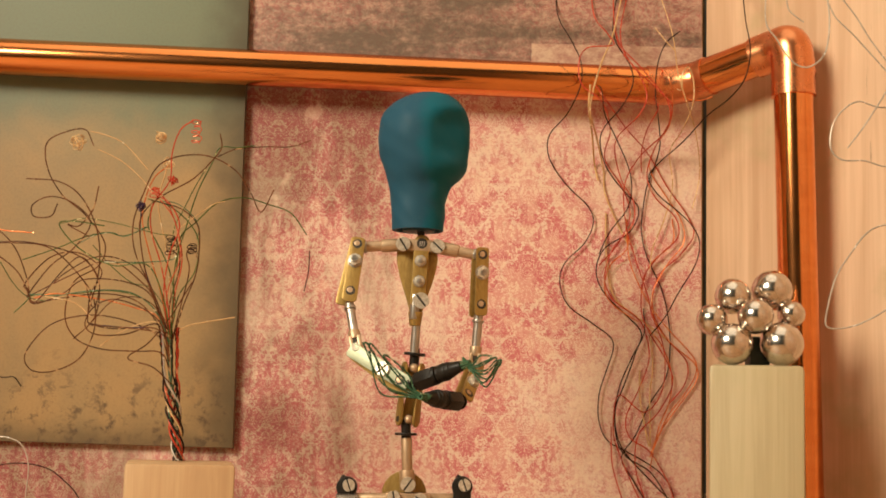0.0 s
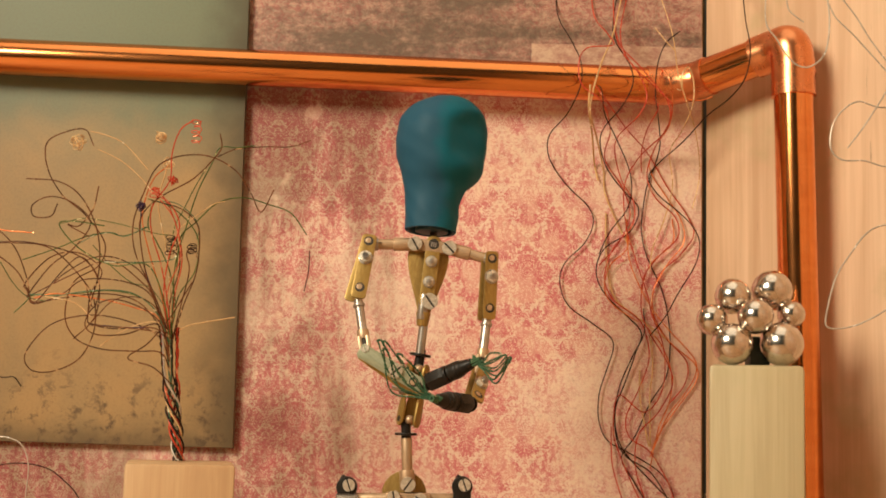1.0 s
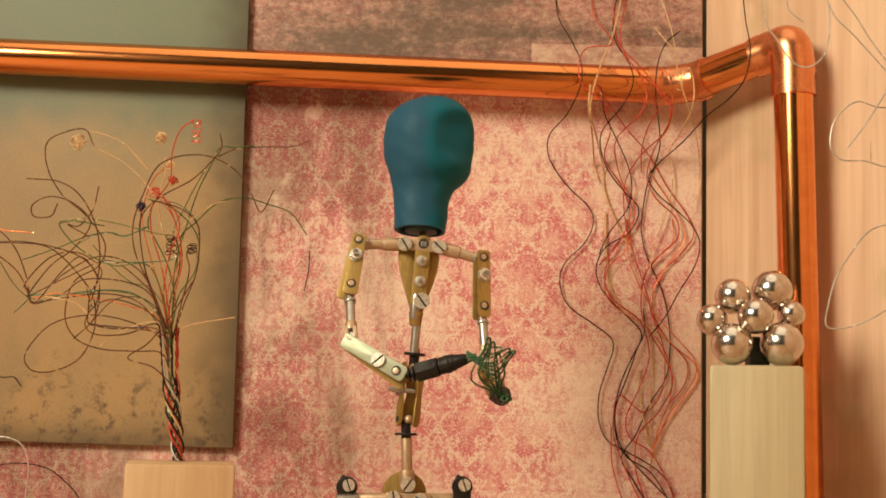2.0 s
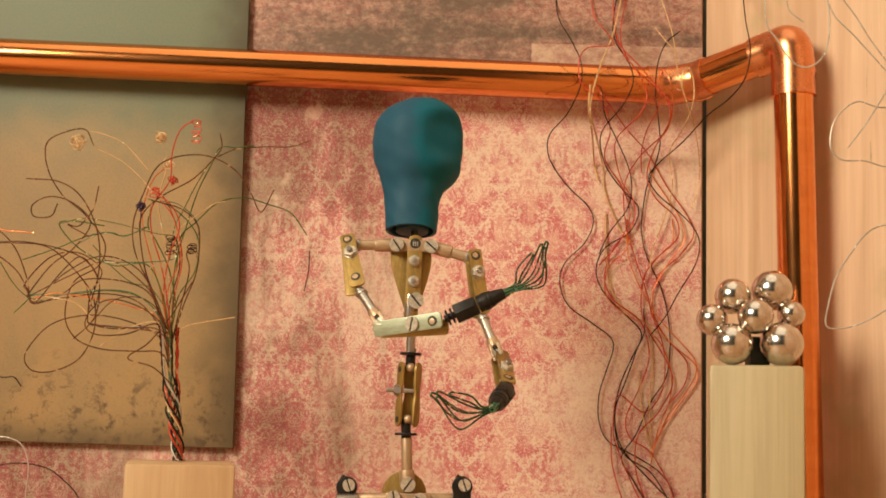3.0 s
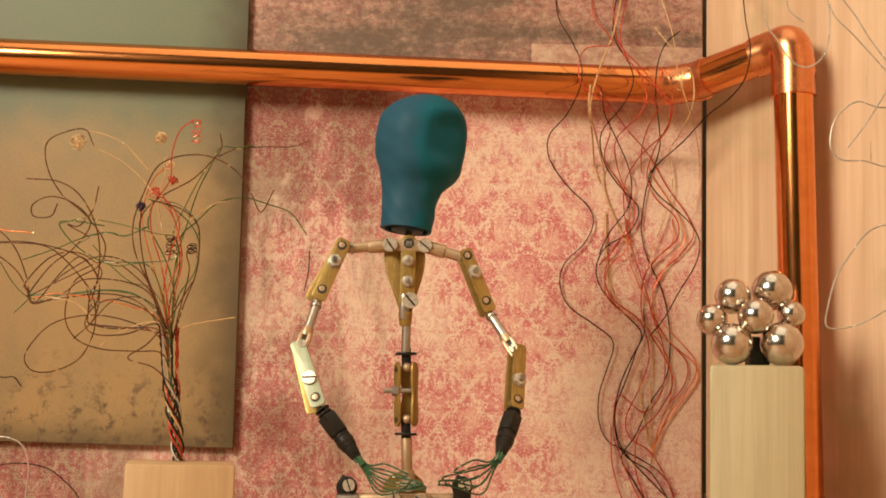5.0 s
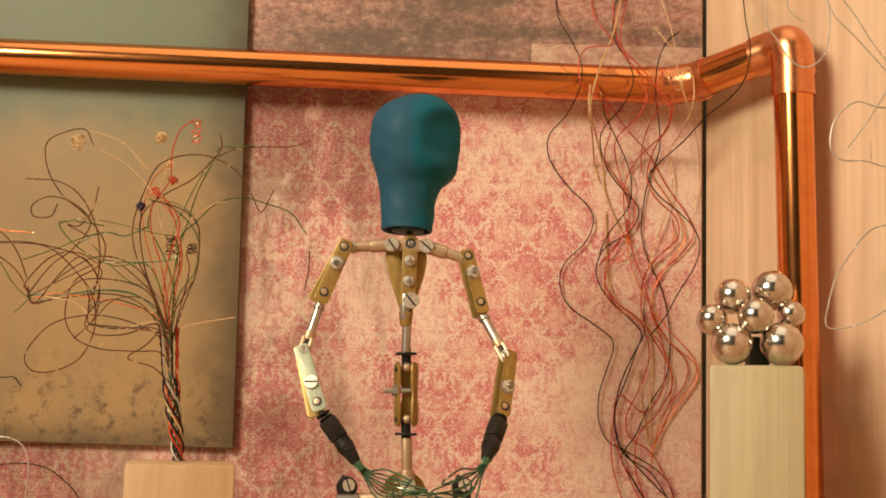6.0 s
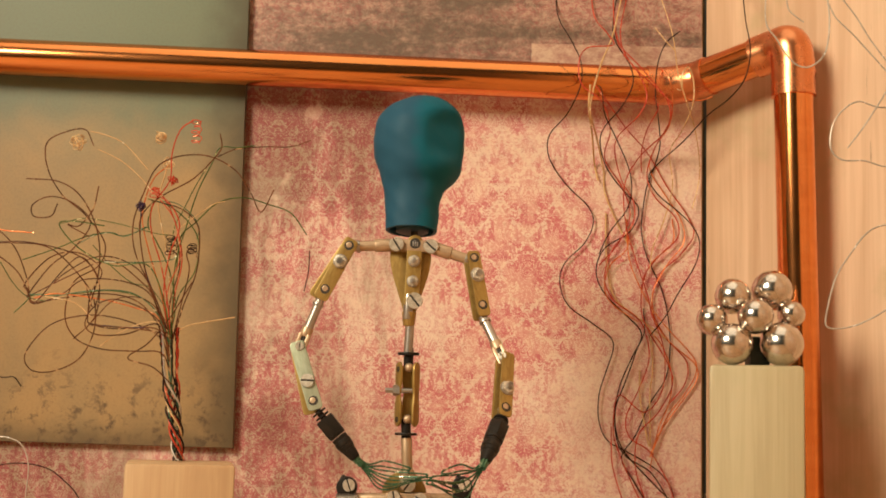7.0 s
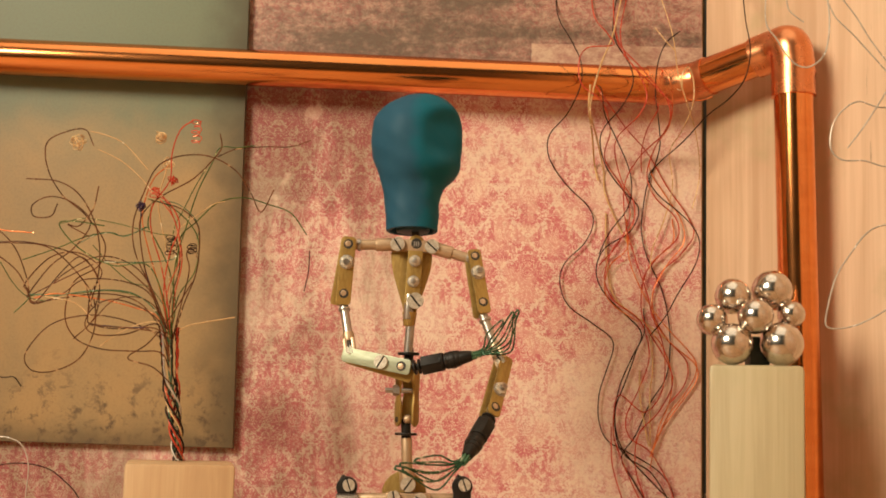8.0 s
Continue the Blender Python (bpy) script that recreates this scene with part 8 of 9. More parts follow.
    walk(PARTS["upper_bracket_R"], [
        (0, pose(0.0146, -0.0035, 0.1989, 178.4, -0.3, 180.0)),
        (0.2, pose(0.0156, -0.0035, 0.1984, 178.5, -0.5, 180.0)),
        (0.3, pose(0.0162, -0.0035, 0.1982, 178.5, -0.7, 180.0)),
        (0.4, pose(0.0167, -0.0035, 0.1979, 178.6, -0.8, -180.0)),
        (0.5, pose(0.0172, -0.0035, 0.1976, 178.6, -0.9, 180.0)),
        (0.6, pose(0.0175, -0.0035, 0.1976, 178.5, -1.0, -180.0)),
        (0.7, pose(0.0177, -0.0035, 0.1976, 178.5, -1.1, 180.0)),
        (0.8, pose(0.0179, -0.0035, 0.1975, 178.4, -1.2, -180.0)),
        (0.9, pose(0.0181, -0.0035, 0.1975, 178.2, -1.3, 180.0)),
        (1, pose(0.0183, -0.0035, 0.1975, 178.1, -1.4, 180.0)),
        (1.1, pose(0.0181, -0.0035, 0.1975, 176.0, -1.2, 180.0)),
        (1.5, pose(0.0170, -0.0035, 0.1974, 176.0, -0.8, 180.0)),
        (1.7, pose(0.0164, -0.0035, 0.1974, 178.8, -0.9, 180.0)),
        (2, pose(0.0151, -0.0035, 0.1974, -172.4, 1.7, 180.0)),
        (2.25, pose(0.0141, -0.0035, 0.1975, -168.9, 4.0, -180.0)),
        (2.5, pose(0.0130, -0.0035, 0.1975, -166.4, 6.4, 180.0)),
        (2.8, pose(0.0117, -0.0035, 0.1975, -164.2, 9.4, 180.0)),
        (2.9, pose(0.0119, -0.0035, 0.1975, -164.9, 9.1, 180.0)),
        (3, pose(0.0120, -0.0035, 0.1975, -165.6, 8.8, 180.0)),
        (3.1, pose(0.0122, -0.0035, 0.1970, -166.7, 8.8, 180.0)),
        (3.2, pose(0.0124, -0.0035, 0.1965, -167.9, 8.8, 180.0)),
        (3.3, pose(0.0127, -0.0035, 0.1960, -169.1, 8.8, 180.0)),
        (3.4, pose(0.0135, -0.0035, 0.1951, -167.7, 8.2, 180.0)),
        (3.5, pose(0.0142, -0.0035, 0.1943, -166.4, 7.6, 180.0)),
        (3.6, pose(0.0144, -0.0035, 0.1945, -169.2, 9.4, 180.0)),
        (3.7, pose(0.0145, -0.0035, 0.1947, -173.1, 11.4, 180.0)),
        (3.8, pose(0.0147, -0.0035, 0.1949, -176.1, 16.1, 180.0)),
        (3.9, pose(0.0143, -0.0035, 0.1929, 177.5, 18.6, -180.0)),
        (4, pose(0.0143, -0.0035, 0.1929, 177.5, 18.6, -180.0)),
        (4.2, pose(0.0125, -0.0035, 0.1953, -164.1, 21.5, -180.0)),
        (4.5, pose(0.0089, -0.0035, 0.1979, 177.2, 27.5, 180.0)),
        (4.6, pose(0.0089, -0.0035, 0.1978, 177.2, 26.8, 180.0)),
        (4.7, pose(0.0089, -0.0035, 0.1978, -178.2, 25.8, -180.0)),
        (5, pose(0.0090, -0.0035, 0.1977, -173.7, 23.3, 180.0)),
        (5.2, pose(0.0091, -0.0035, 0.1977, -171.9, 21.8, 180.0)),
        (5.4, pose(0.0091, -0.0035, 0.1976, -170.5, 20.2, -180.0)),
        (5.8, pose(0.0093, -0.0035, 0.1975, -168.6, 17.2, 180.0)),
        (5.9, pose(0.0093, -0.0035, 0.1974, -168.0, 15.7, 180.0)),
        (6, pose(0.0093, -0.0035, 0.1974, -168.0, 15.7, 180.0)),
        (6.1, pose(0.0096, -0.0035, 0.1974, -167.9, 15.1, 180.0)),
        (6.2, pose(0.0099, -0.0035, 0.1975, -167.8, 14.5, 180.0)),
        (6.3, pose(0.0101, -0.0035, 0.1975, -167.8, 13.9, 180.0)),
        (6.4, pose(0.0104, -0.0035, 0.1975, -167.7, 13.4, 180.0)),
        (6.5, pose(0.0106, -0.0035, 0.1975, -167.7, 12.8, 180.0)),
        (6.8, pose(0.0112, -0.0035, 0.1971, -168.1, 11.7, 180.0)),
        (7, pose(0.0115, -0.0035, 0.1968, -168.5, 11.0, 180.0)),
        (7.2, pose(0.0119, -0.0035, 0.1968, -168.3, 10.8, -180.0)),
        (7.3, pose(0.0121, -0.0035, 0.1968, -168.3, 10.7, 180.0)),
        (7.4, pose(0.0122, -0.0035, 0.1969, -168.2, 10.6, 180.0)),
        (7.5, pose(0.0124, -0.0035, 0.1969, -168.1, 10.4, 180.0)),
        (7.6, pose(0.0123, -0.0035, 0.1969, -169.8, 10.1, -180.0)),
        (7.7, pose(0.0122, -0.0035, 0.1970, -171.8, 9.8, 180.0)),
        (7.8, pose(0.0120, -0.0035, 0.1971, -174.2, 9.4, 180.0)),
        (7.9, pose(0.0119, -0.0035, 0.1972, -177.4, 9.2, 180.0)),
        (8, pose(0.0118, -0.0035, 0.1973, -164.6, 10.5, -180.0)),
    ])
    walk(PARTS["upper_rod_R"], [
        (0, pose(0.0145, -0.0029, 0.1760, 178.3, -3.7, 180.0)),
        (0.2, pose(0.0154, -0.0029, 0.1755, 178.3, -4.0, 180.0)),
        (0.3, pose(0.0159, -0.0029, 0.1753, 178.3, -4.2, 180.0)),
        (0.4, pose(0.0164, -0.0029, 0.1750, -175.2, -4.5, -180.0)),
        (0.5, pose(0.0169, -0.0030, 0.1748, -172.0, -4.8, 180.0)),
        (0.6, pose(0.0171, -0.0029, 0.1747, -171.5, -5.0, 180.0)),
        (0.7, pose(0.0172, -0.0029, 0.1747, -171.1, -5.3, 180.0)),
        (0.8, pose(0.0174, -0.0028, 0.1747, -170.6, -5.6, -180.0)),
        (0.9, pose(0.0176, -0.0028, 0.1746, -170.2, -5.8, -180.0)),
        (1, pose(0.0178, -0.0028, 0.1746, -169.8, -6.1, 180.0)),
        (1.1, pose(0.0176, -0.0019, 0.1746, -158.8, 1.0, -180.0)),
        (1.5, pose(0.0167, -0.0019, 0.1746, -167.8, -0.4, 180.0)),
        (1.7, pose(0.0160, -0.0030, 0.1745, -167.6, -0.3, 180.0)),
        (2, pose(0.0158, -0.0065, 0.1748, -158.9, 5.1, -180.0)),
        (2.25, pose(0.0156, -0.0079, 0.1751, -154.9, 9.9, 180.0)),
        (2.5, pose(0.0155, -0.0089, 0.1754, -152.3, 15.1, 180.0)),
        (2.8, pose(0.0153, -0.0097, 0.1758, -150.7, 21.6, 180.0)),
        (2.9, pose(0.0153, -0.0095, 0.1757, -153.4, 19.2, 180.0)),
        (3, pose(0.0153, -0.0092, 0.1756, -151.8, 21.4, 180.0)),
        (3.1, pose(0.0156, -0.0088, 0.1750, -150.4, 21.0, 180.0)),
        (3.2, pose(0.0158, -0.0083, 0.1744, -155.8, 18.0, 180.0)),
        (3.3, pose(0.0161, -0.0078, 0.1738, -163.3, 15.4, 180.0)),
        (3.4, pose(0.0166, -0.0084, 0.1730, -158.8, 12.5, 180.0)),
        (3.5, pose(0.0172, -0.0089, 0.1722, -155.3, 9.5, 180.0)),
        (3.6, pose(0.0181, -0.0078, 0.1723, -151.4, 9.3, 180.0)),
        (3.7, pose(0.0190, -0.0062, 0.1724, -147.9, 9.0, 180.0)),
        (3.8, pose(0.0210, -0.0051, 0.1730, -146.2, 18.5, 180.0)),
        (3.9, pose(0.0216, -0.0025, 0.1713, -147.9, 24.7, 180.0)),
        (4, pose(0.0216, -0.0025, 0.1713, -147.9, 24.7, 180.0)),
        (4.2, pose(0.0205, -0.0098, 0.1748, -148.2, 27.9, 180.0)),
        (4.5, pose(0.0194, -0.0024, 0.1776, -155.2, 32.9, 180.0)),
        (4.6, pose(0.0192, -0.0024, 0.1774, -154.2, 33.5, 180.0)),
        (4.7, pose(0.0189, -0.0042, 0.1772, -153.4, 34.1, -180.0)),
        (5, pose(0.0180, -0.0060, 0.1768, -154.5, 32.9, -180.0)),
        (5.2, pose(0.0175, -0.0067, 0.1766, -155.5, 32.1, 180.0)),
        (5.4, pose(0.0170, -0.0073, 0.1764, -156.5, 31.3, 180.0)),
        (5.8, pose(0.0159, -0.0080, 0.1761, -158.9, 29.7, 180.0)),
        (5.9, pose(0.0154, -0.0083, 0.1759, -160.3, 29.0, -180.0)),
        (6, pose(0.0154, -0.0083, 0.1759, -160.3, 29.0, -180.0)),
        (6.1, pose(0.0154, -0.0083, 0.1758, -159.1, 28.3, -180.0)),
        (6.2, pose(0.0155, -0.0083, 0.1758, -158.0, 27.7, 180.0)),
        (6.3, pose(0.0155, -0.0083, 0.1758, -157.0, 27.0, 180.0)),
        (6.4, pose(0.0155, -0.0084, 0.1757, -156.1, 26.3, 180.0)),
        (6.5, pose(0.0156, -0.0084, 0.1757, -155.2, 25.7, 180.0)),
        (6.8, pose(0.0157, -0.0082, 0.1752, -154.8, 25.3, 180.0)),
        (7, pose(0.0158, -0.0081, 0.1748, -154.6, 25.1, 180.0)),
        (7.2, pose(0.0161, -0.0081, 0.1748, -154.5, 25.1, 180.0)),
        (7.3, pose(0.0162, -0.0082, 0.1748, -154.5, 25.1, 180.0)),
        (7.4, pose(0.0164, -0.0082, 0.1748, -154.5, 25.0, 180.0)),
        (7.5, pose(0.0165, -0.0082, 0.1748, -154.5, 25.0, 180.0)),
        (7.6, pose(0.0162, -0.0075, 0.1748, -154.8, 24.9, -180.0)),
        (7.7, pose(0.0160, -0.0068, 0.1747, -155.2, 24.7, 180.0)),
        (7.8, pose(0.0158, -0.0058, 0.1747, -155.6, 24.6, 180.0)),
        (7.9, pose(0.0155, -0.0045, 0.1746, -156.1, 24.4, 180.0)),
        (8, pose(0.0158, -0.0096, 0.1756, -166.2, 20.8, 180.0)),
    ])
    walk(PARTS["fore_bracket_R"], [
        (0, pose(0.0130, -0.0022, 0.1543, -123.4, -19.8, 180.0)),
        (0.2, pose(0.0139, -0.0023, 0.1538, -122.3, -19.7, 180.0)),
        (0.3, pose(0.0143, -0.0023, 0.1536, -121.8, -19.7, 180.0)),
        (0.4, pose(0.0147, -0.0047, 0.1534, -121.5, -19.5, -180.0)),
        (0.5, pose(0.0151, -0.0060, 0.1533, -121.3, -19.2, 180.0)),
        (0.6, pose(0.0152, -0.0061, 0.1533, -121.4, -18.4, 180.0)),
        (0.7, pose(0.0153, -0.0063, 0.1533, -121.4, -17.5, 180.0)),
        (0.8, pose(0.0153, -0.0064, 0.1533, -121.5, -16.7, -180.0)),
        (0.9, pose(0.0154, -0.0065, 0.1533, -121.5, -15.9, 180.0)),
        (1, pose(0.0155, -0.0066, 0.1533, -121.6, -15.1, 180.0)),
        (1.1, pose(0.0180, -0.0098, 0.1543, -114.2, -2.3, 180.0)),
        (1.5, pose(0.0166, -0.0065, 0.1533, -107.5, 9.8, 180.0)),
        (1.7, pose(0.0159, -0.0077, 0.1533, -108.6, 11.1, 180.0)),
        (2, pose(0.0176, -0.0143, 0.1545, -112.6, 20.5, -180.0)),
        (2.25, pose(0.0190, -0.0171, 0.1556, -116.5, 26.1, 180.0)),
        (2.5, pose(0.0205, -0.0190, 0.1568, -120.7, 30.3, 180.0)),
        (2.8, pose(0.0223, -0.0204, 0.1581, -126.3, 34.2, 180.0)),
        (2.9, pose(0.0218, -0.0192, 0.1573, -118.2, 11.6, 180.0)),
        (3, pose(0.0224, -0.0195, 0.1577, -116.9, 8.6, 180.0)),
        (3.1, pose(0.0224, -0.0195, 0.1573, -145.5, 1.1, 180.0)),
        (3.2, pose(0.0220, -0.0172, 0.1555, -145.4, -2.7, 180.0)),
        (3.3, pose(0.0216, -0.0141, 0.1537, -145.8, -6.5, 180.0)),
        (3.4, pose(0.0210, -0.0163, 0.1532, -150.8, -5.0, 180.0)),
        (3.5, pose(0.0204, -0.0180, 0.1527, -156.9, -3.6, 180.0)),
        (3.6, pose(0.0211, -0.0182, 0.1534, -155.0, -3.5, 180.0)),
        (3.7, pose(0.0219, -0.0178, 0.1542, -153.5, -3.4, 180.0)),
        (3.8, pose(0.0268, -0.0172, 0.1558, -143.5, -11.7, 180.0)),
        (3.9, pose(0.0293, -0.0141, 0.1545, -148.1, -2.8, 180.0)),
        (4, pose(0.0293, -0.0141, 0.1545, -148.1, -2.8, 180.0)),
        (4.2, pose(0.0292, -0.0212, 0.1585, -147.3, -2.3, 180.0)),
        (4.5, pose(0.0302, -0.0115, 0.1610, -149.6, -2.2, -180.0)),
        (4.6, pose(0.0301, -0.0118, 0.1611, -150.0, -2.1, -180.0)),
        (4.7, pose(0.0298, -0.0140, 0.1611, -150.1, -2.1, 180.0)),
        (5, pose(0.0287, -0.0154, 0.1603, -150.3, -3.5, 180.0)),
        (5.2, pose(0.0280, -0.0158, 0.1598, -150.6, -4.3, 180.0)),
        (5.4, pose(0.0273, -0.0159, 0.1594, -151.0, -5.2, 180.0)),
        (5.8, pose(0.0260, -0.0158, 0.1584, -151.9, -6.9, 180.0)),
        (5.9, pose(0.0253, -0.0156, 0.1580, -152.4, -7.7, -180.0)),
        (6, pose(0.0253, -0.0156, 0.1580, -152.4, -7.7, -180.0)),
        (6.1, pose(0.0251, -0.0161, 0.1579, -152.1, -6.8, 180.0)),
        (6.2, pose(0.0248, -0.0165, 0.1579, -151.7, -6.0, 180.0)),
        (6.3, pose(0.0246, -0.0168, 0.1579, -151.4, -5.1, 180.0)),
        (6.4, pose(0.0244, -0.0172, 0.1579, -151.2, -4.2, 180.0)),
        (6.5, pose(0.0242, -0.0175, 0.1579, -151.0, -3.3, 180.0)),
        (6.8, pose(0.0242, -0.0175, 0.1574, -149.7, -3.4, -180.0)),
        (7, pose(0.0242, -0.0174, 0.1570, -148.9, -3.5, 180.0)),
        (7.2, pose(0.0244, -0.0175, 0.1570, -148.9, -3.7, 180.0)),
        (7.3, pose(0.0246, -0.0175, 0.1570, -148.9, -3.8, 180.0)),
        (7.4, pose(0.0247, -0.0176, 0.1570, -149.0, -4.0, 180.0)),
        (7.5, pose(0.0248, -0.0176, 0.1570, -149.0, -4.1, 180.0)),
        (7.6, pose(0.0245, -0.0168, 0.1569, -149.0, -4.6, 180.0)),
        (7.7, pose(0.0243, -0.0159, 0.1568, -149.0, -5.2, 180.0)),
        (7.8, pose(0.0240, -0.0148, 0.1566, -149.0, -5.8, 180.0)),
        (7.9, pose(0.0237, -0.0134, 0.1565, -149.2, -6.3, 180.0)),
        (8, pose(0.0233, -0.0148, 0.1558, -144.9, -14.2, 180.0)),
    ])
    walk(PARTS["wrist_R"], [
        (0, pose(0.0086, -0.0222, 0.1419, 55.5, -84.7, 0.0)),
        (0.2, pose(0.0096, -0.0225, 0.1417, 55.4, -84.4, 0.0)),
        (0.3, pose(0.0101, -0.0227, 0.1417, 55.3, -84.2, -0.0)),
        (0.4, pose(0.0105, -0.0252, 0.1416, 55.5, -84.1, 0.0)),
        (0.5, pose(0.0110, -0.0265, 0.1415, 55.5, -83.9, 0.0)),
        (0.6, pose(0.0112, -0.0266, 0.1414, 55.7, -83.9, -0.0)),
        (0.7, pose(0.0115, -0.0267, 0.1414, 55.9, -83.8, 0.0)),
        (0.8, pose(0.0117, -0.0268, 0.1413, 56.1, -83.8, 0.0)),
        (0.9, pose(0.0120, -0.0269, 0.1412, 56.3, -83.7, -0.0)),
        (1, pose(0.0122, -0.0270, 0.1411, 56.5, -83.7, 0.0)),
        (1.1, pose(0.0176, -0.0317, 0.1445, -104.1, -52.3, 180.0)),
        (1.5, pose(0.0178, -0.0294, 0.1462, -99.1, 21.2, 180.0)),
        (1.7, pose(0.0174, -0.0304, 0.1458, 98.4, -0.0, 1.6)),
        (2, pose(0.0208, -0.0365, 0.1459, 94.8, -0.0, 2.6)),
        (2.25, pose(0.0237, -0.0386, 0.1460, 91.9, -0.0, 3.5)),
        (2.5, pose(0.0267, -0.0396, 0.1462, 88.9, -0.0, 4.4)),
        (2.8, pose(0.0303, -0.0397, 0.1464, 85.4, -0.0, 5.6)),
        (2.9, pose(0.0240, -0.0404, 0.1462, -102.9, -30.7, 180.0)),
        (3, pose(0.0240, -0.0409, 0.1470, -111.5, -38.8, 180.0)),
        (3.1, pose(0.0228, -0.0331, 0.1376, -130.5, -9.6, 180.0)),
        (3.2, pose(0.0211, -0.0308, 0.1358, -131.5, -6.0, 180.0)),
        (3.3, pose(0.0194, -0.0276, 0.1340, -132.8, -2.6, 180.0)),
        (3.4, pose(0.0192, -0.0280, 0.1323, -130.4, -5.9, -180.0)),
        (3.5, pose(0.0190, -0.0274, 0.1307, -128.3, -9.6, 180.0)),
        (3.6, pose(0.0198, -0.0283, 0.1317, -126.5, -12.1, 180.0)),
        (3.7, pose(0.0206, -0.0285, 0.1328, -124.9, -14.9, 180.0)),
        (3.8, pose(0.0228, -0.0314, 0.1369, -134.3, -35.6, -180.0)),
        (3.9, pose(0.0283, -0.0267, 0.1342, -126.3, -22.9, 180.0)),
        (4, pose(0.0283, -0.0267, 0.1342, -126.3, -22.9, 180.0)),
        (4.2, pose(0.0284, -0.0342, 0.1383, -130.4, -21.0, -180.0)),
        (4.5, pose(0.0294, -0.0237, 0.1403, -135.4, -19.2, -180.0)),
        (4.6, pose(0.0293, -0.0238, 0.1403, -135.3, -19.2, 180.0)),
        (4.7, pose(0.0290, -0.0260, 0.1403, -135.1, -19.2, -180.0)),
        (5, pose(0.0275, -0.0273, 0.1395, -134.2, -19.4, 180.0)),
        (5.2, pose(0.0264, -0.0276, 0.1390, -133.8, -19.6, -180.0)),
        (5.4, pose(0.0254, -0.0276, 0.1385, -133.3, -19.7, -180.0)),
        (5.8, pose(0.0234, -0.0271, 0.1374, -132.5, -20.0, -180.0)),
        (5.9, pose(0.0225, -0.0267, 0.1369, -132.1, -20.2, 180.0)),
        (6, pose(0.0225, -0.0267, 0.1369, -132.1, -20.2, 180.0)),
        (6.1, pose(0.0226, -0.0273, 0.1369, -132.7, -20.5, -180.0)),
        (6.2, pose(0.0226, -0.0278, 0.1369, -133.3, -20.7, -180.0)),
        (6.3, pose(0.0227, -0.0283, 0.1369, -133.8, -21.0, 180.0)),
        (6.4, pose(0.0229, -0.0287, 0.1369, -134.5, -21.3, 180.0)),
        (6.5, pose(0.0230, -0.0291, 0.1369, -135.1, -21.5, 180.0)),
        (6.8, pose(0.0229, -0.0296, 0.1367, -134.4, -22.2, 180.0)),
        (7, pose(0.0229, -0.0298, 0.1365, -134.0, -22.7, -180.0)),
        (7.2, pose(0.0231, -0.0299, 0.1365, -134.1, -22.9, -180.0)),
        (7.3, pose(0.0232, -0.0299, 0.1365, -134.2, -23.0, -180.0)),
        (7.4, pose(0.0233, -0.0299, 0.1365, -134.3, -23.2, -180.0)),
        (7.5, pose(0.0233, -0.0299, 0.1365, -134.3, -23.3, 180.0)),
        (7.6, pose(0.0229, -0.0292, 0.1364, -133.3, -23.2, 180.0)),
        (7.7, pose(0.0224, -0.0283, 0.1363, -132.4, -23.2, 180.0)),
        (7.8, pose(0.0219, -0.0272, 0.1362, -131.4, -23.1, 180.0)),
        (7.9, pose(0.0215, -0.0257, 0.1360, -130.6, -23.0, 180.0)),
        (8, pose(0.0185, -0.0286, 0.1368, -133.7, -30.9, 180.0)),
    ])
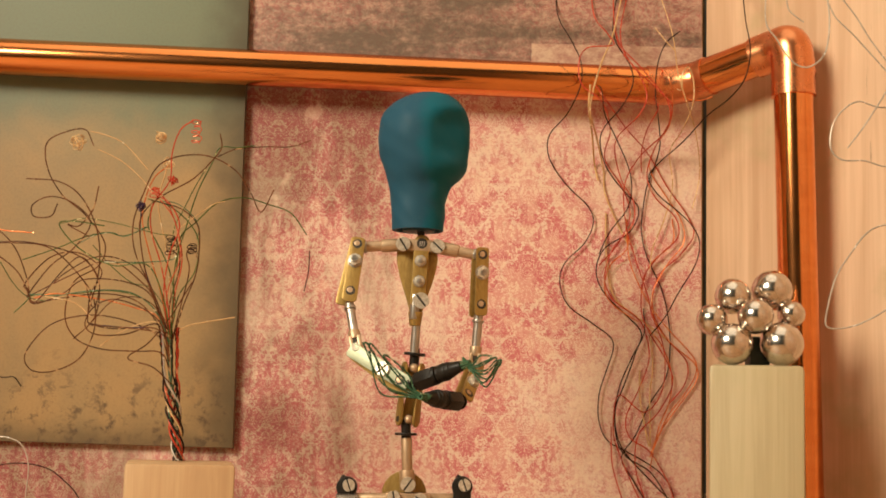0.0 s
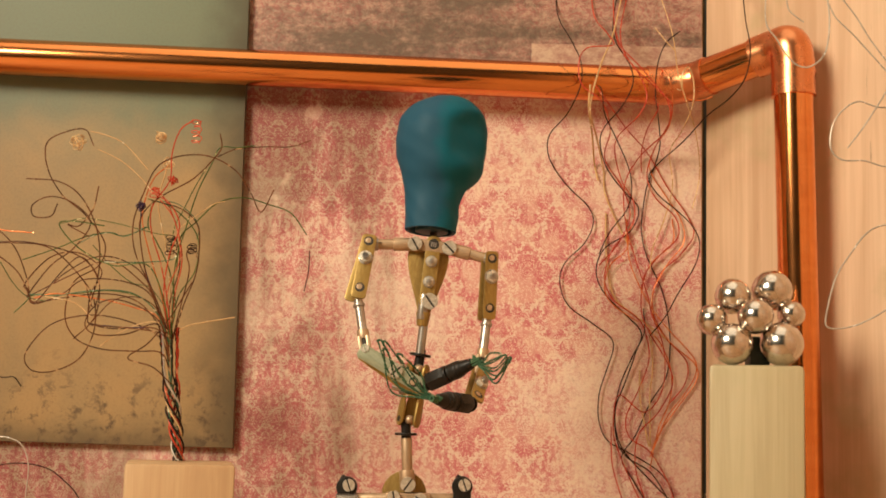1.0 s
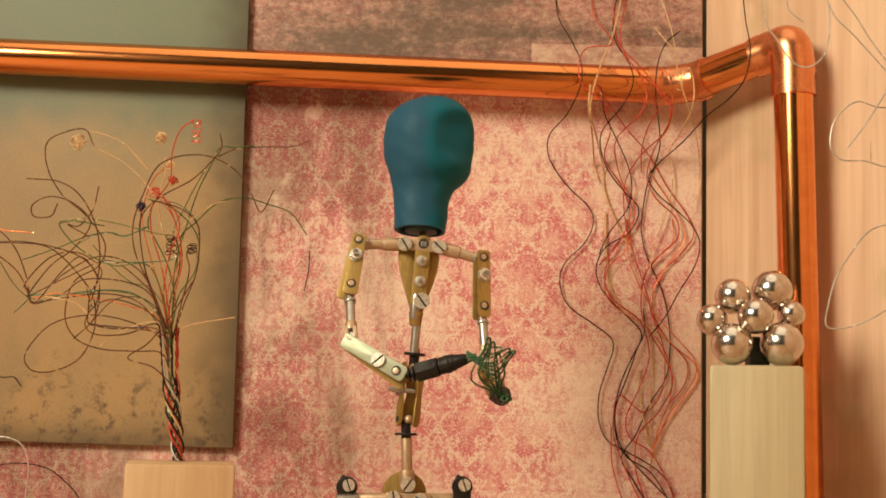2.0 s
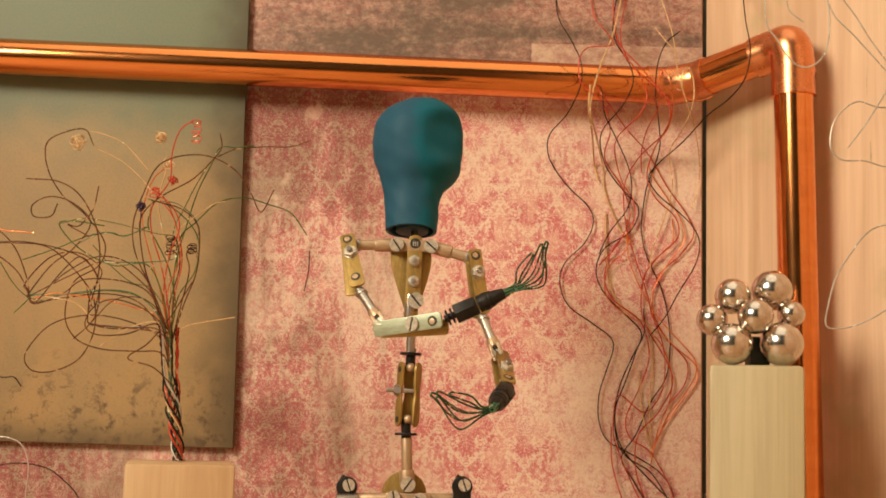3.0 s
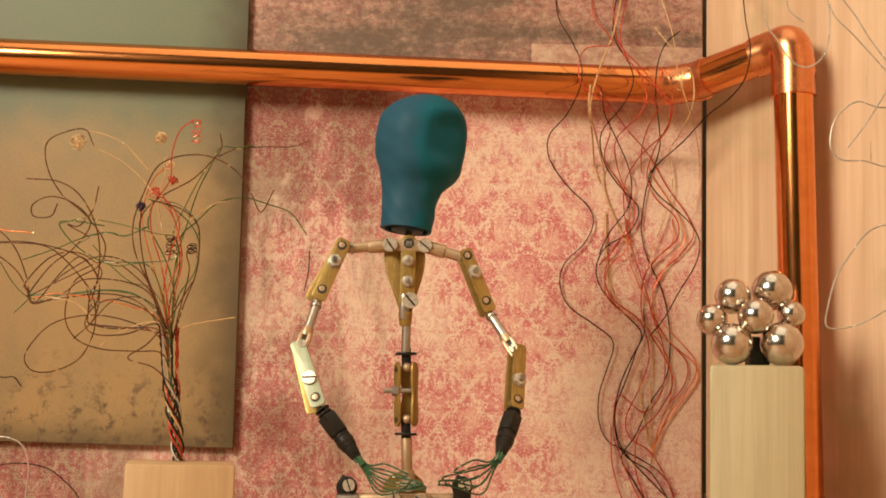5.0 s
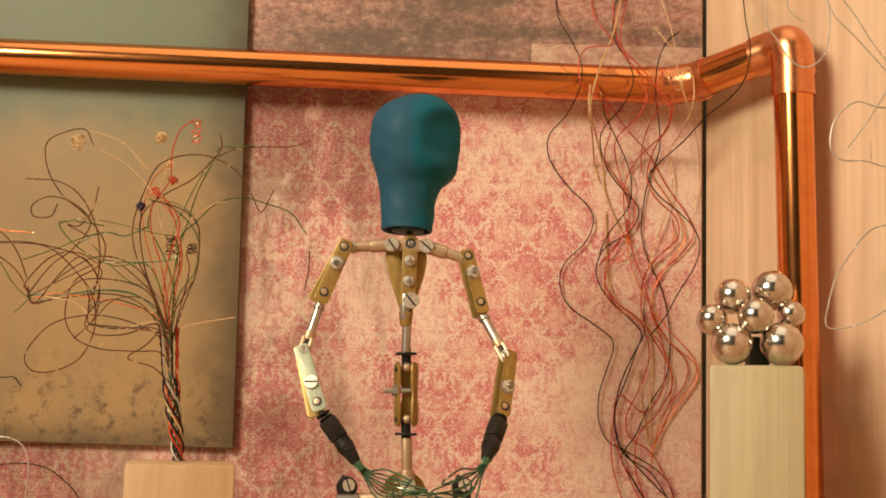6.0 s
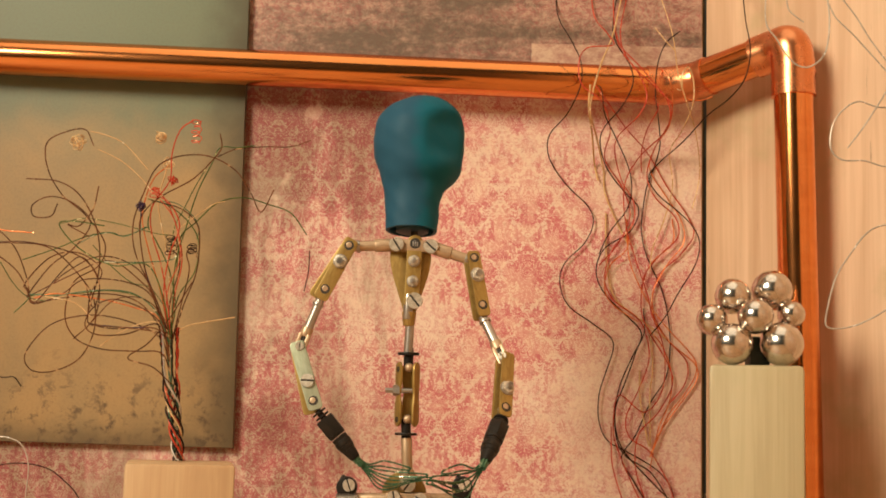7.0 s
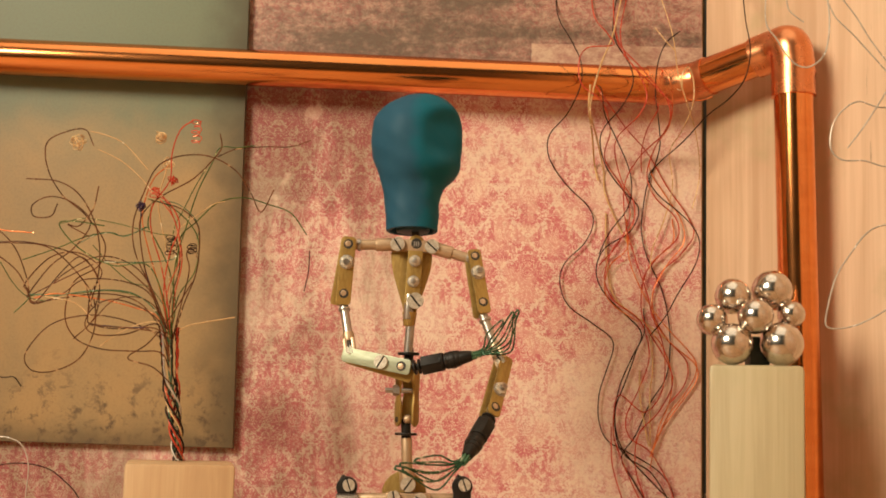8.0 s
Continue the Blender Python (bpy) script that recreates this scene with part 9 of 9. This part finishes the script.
    walk(PARTS["fingers_R"], [
        (0, pose(-0.0058, -0.0433, 0.1432, 3.8, -48.4, -0.0)),
        (0.2, pose(-0.0049, -0.0435, 0.1432, 3.7, -48.0, 0.0)),
        (0.3, pose(-0.0044, -0.0437, 0.1431, 3.6, -47.8, 0.0)),
        (0.4, pose(-0.0039, -0.0462, 0.1431, 3.6, -47.6, 0.0)),
        (0.5, pose(-0.0034, -0.0475, 0.1431, 3.5, -47.4, 0.0)),
        (0.6, pose(-0.0031, -0.0477, 0.1430, 3.5, -46.9, 0.0)),
        (0.7, pose(-0.0027, -0.0479, 0.1429, 3.4, -46.3, 0.0)),
        (0.8, pose(-0.0024, -0.0480, 0.1428, 3.4, -45.7, 0.0)),
        (0.9, pose(-0.0021, -0.0482, 0.1428, 3.4, -45.2, -0.0)),
        (1, pose(-0.0018, -0.0483, 0.1427, 3.3, -44.6, 0.0)),
        (1.1, pose(0.0126, -0.0564, 0.1407, 33.6, -33.7, 0.0)),
        (1.5, pose(0.0193, -0.0546, 0.1424, 32.8, -13.1, 0.0)),
        (1.7, pose(0.0181, -0.0556, 0.1420, 33.0, -13.0, 0.0)),
        (2, pose(0.0220, -0.0619, 0.1438, 37.7, -18.6, 0.0)),
        (2.25, pose(0.0253, -0.0641, 0.1452, 40.1, -23.6, 0.0)),
        (2.5, pose(0.0287, -0.0650, 0.1467, 41.6, -28.8, 0.0)),
        (2.8, pose(0.0328, -0.0650, 0.1484, 42.5, -35.1, 0.0)),
        (2.9, pose(0.0211, -0.0652, 0.1413, 18.0, -56.0, 0.0)),
        (3, pose(0.0181, -0.0646, 0.1397, 34.1, -78.0, 0.0)),
        (3.1, pose(0.0200, -0.0525, 0.1212, -140.7, -72.3, 180.0)),
        (3.2, pose(0.0193, -0.0500, 0.1190, -129.7, -45.1, 180.0)),
        (3.3, pose(0.0186, -0.0463, 0.1166, -134.6, -13.4, -180.0)),
        (3.4, pose(0.0175, -0.0474, 0.1159, -134.9, -12.7, 180.0)),
        (3.5, pose(0.0164, -0.0474, 0.1151, -135.3, -12.1, 180.0)),
        (3.6, pose(0.0166, -0.0489, 0.1169, -136.9, -42.6, -180.0)),
        (3.7, pose(0.0169, -0.0494, 0.1187, -158.8, -64.5, 180.0)),
        (3.8, pose(0.0125, -0.0497, 0.1224, -143.0, -67.5, 180.0)),
        (3.9, pose(0.0224, -0.0473, 0.1203, -144.5, -67.9, -180.0)),
        (4, pose(0.0224, -0.0473, 0.1203, -144.5, -67.9, -180.0)),
        (4.2, pose(0.0224, -0.0536, 0.1229, -145.1, -68.1, 180.0)),
        (4.5, pose(0.0234, -0.0416, 0.1232, -152.9, -71.0, 180.0)),
        (4.6, pose(0.0233, -0.0418, 0.1232, -152.3, -70.9, 180.0)),
        (4.7, pose(0.0231, -0.0440, 0.1233, -151.3, -70.9, 180.0)),
        (5, pose(0.0215, -0.0456, 0.1228, -150.2, -68.5, 180.0)),
        (5.2, pose(0.0205, -0.0460, 0.1224, -149.8, -66.9, 180.0)),
        (5.4, pose(0.0195, -0.0462, 0.1220, -149.5, -65.2, 180.0)),
        (5.8, pose(0.0175, -0.0460, 0.1212, -149.3, -61.9, 180.0)),
        (5.9, pose(0.0166, -0.0456, 0.1208, -149.4, -60.2, 180.0)),
        (6, pose(0.0166, -0.0456, 0.1208, -149.4, -60.2, 180.0)),
        (6.1, pose(0.0165, -0.0461, 0.1207, -147.5, -60.8, 180.0)),
        (6.2, pose(0.0165, -0.0464, 0.1206, -145.8, -61.4, 180.0)),
        (6.3, pose(0.0164, -0.0467, 0.1204, -144.1, -62.0, 180.0)),
        (6.4, pose(0.0164, -0.0470, 0.1203, -142.6, -62.6, 180.0)),
        (6.5, pose(0.0163, -0.0472, 0.1201, -141.1, -63.2, 180.0)),
        (6.8, pose(0.0162, -0.0478, 0.1201, -141.9, -70.4, 180.0)),
        (7, pose(0.0161, -0.0482, 0.1202, -143.1, -75.0, -180.0)),
        (7.2, pose(0.0162, -0.0482, 0.1202, -142.2, -73.7, 180.0)),
        (7.3, pose(0.0162, -0.0482, 0.1202, -141.8, -73.0, 180.0)),
        (7.4, pose(0.0162, -0.0482, 0.1202, -141.4, -72.4, -180.0)),
        (7.5, pose(0.0163, -0.0482, 0.1202, -141.0, -71.7, 180.0)),
        (7.6, pose(0.0160, -0.0477, 0.1203, -143.5, -72.2, 180.0)),
        (7.7, pose(0.0156, -0.0471, 0.1205, -146.2, -72.7, 180.0)),
        (7.8, pose(0.0153, -0.0463, 0.1206, -149.2, -73.1, 180.0)),
        (7.9, pose(0.0150, -0.0451, 0.1208, -152.6, -73.5, 180.0)),
        (8, pose(0.0094, -0.0470, 0.1217, -154.5, -84.4, 180.0)),
    ])


motions()
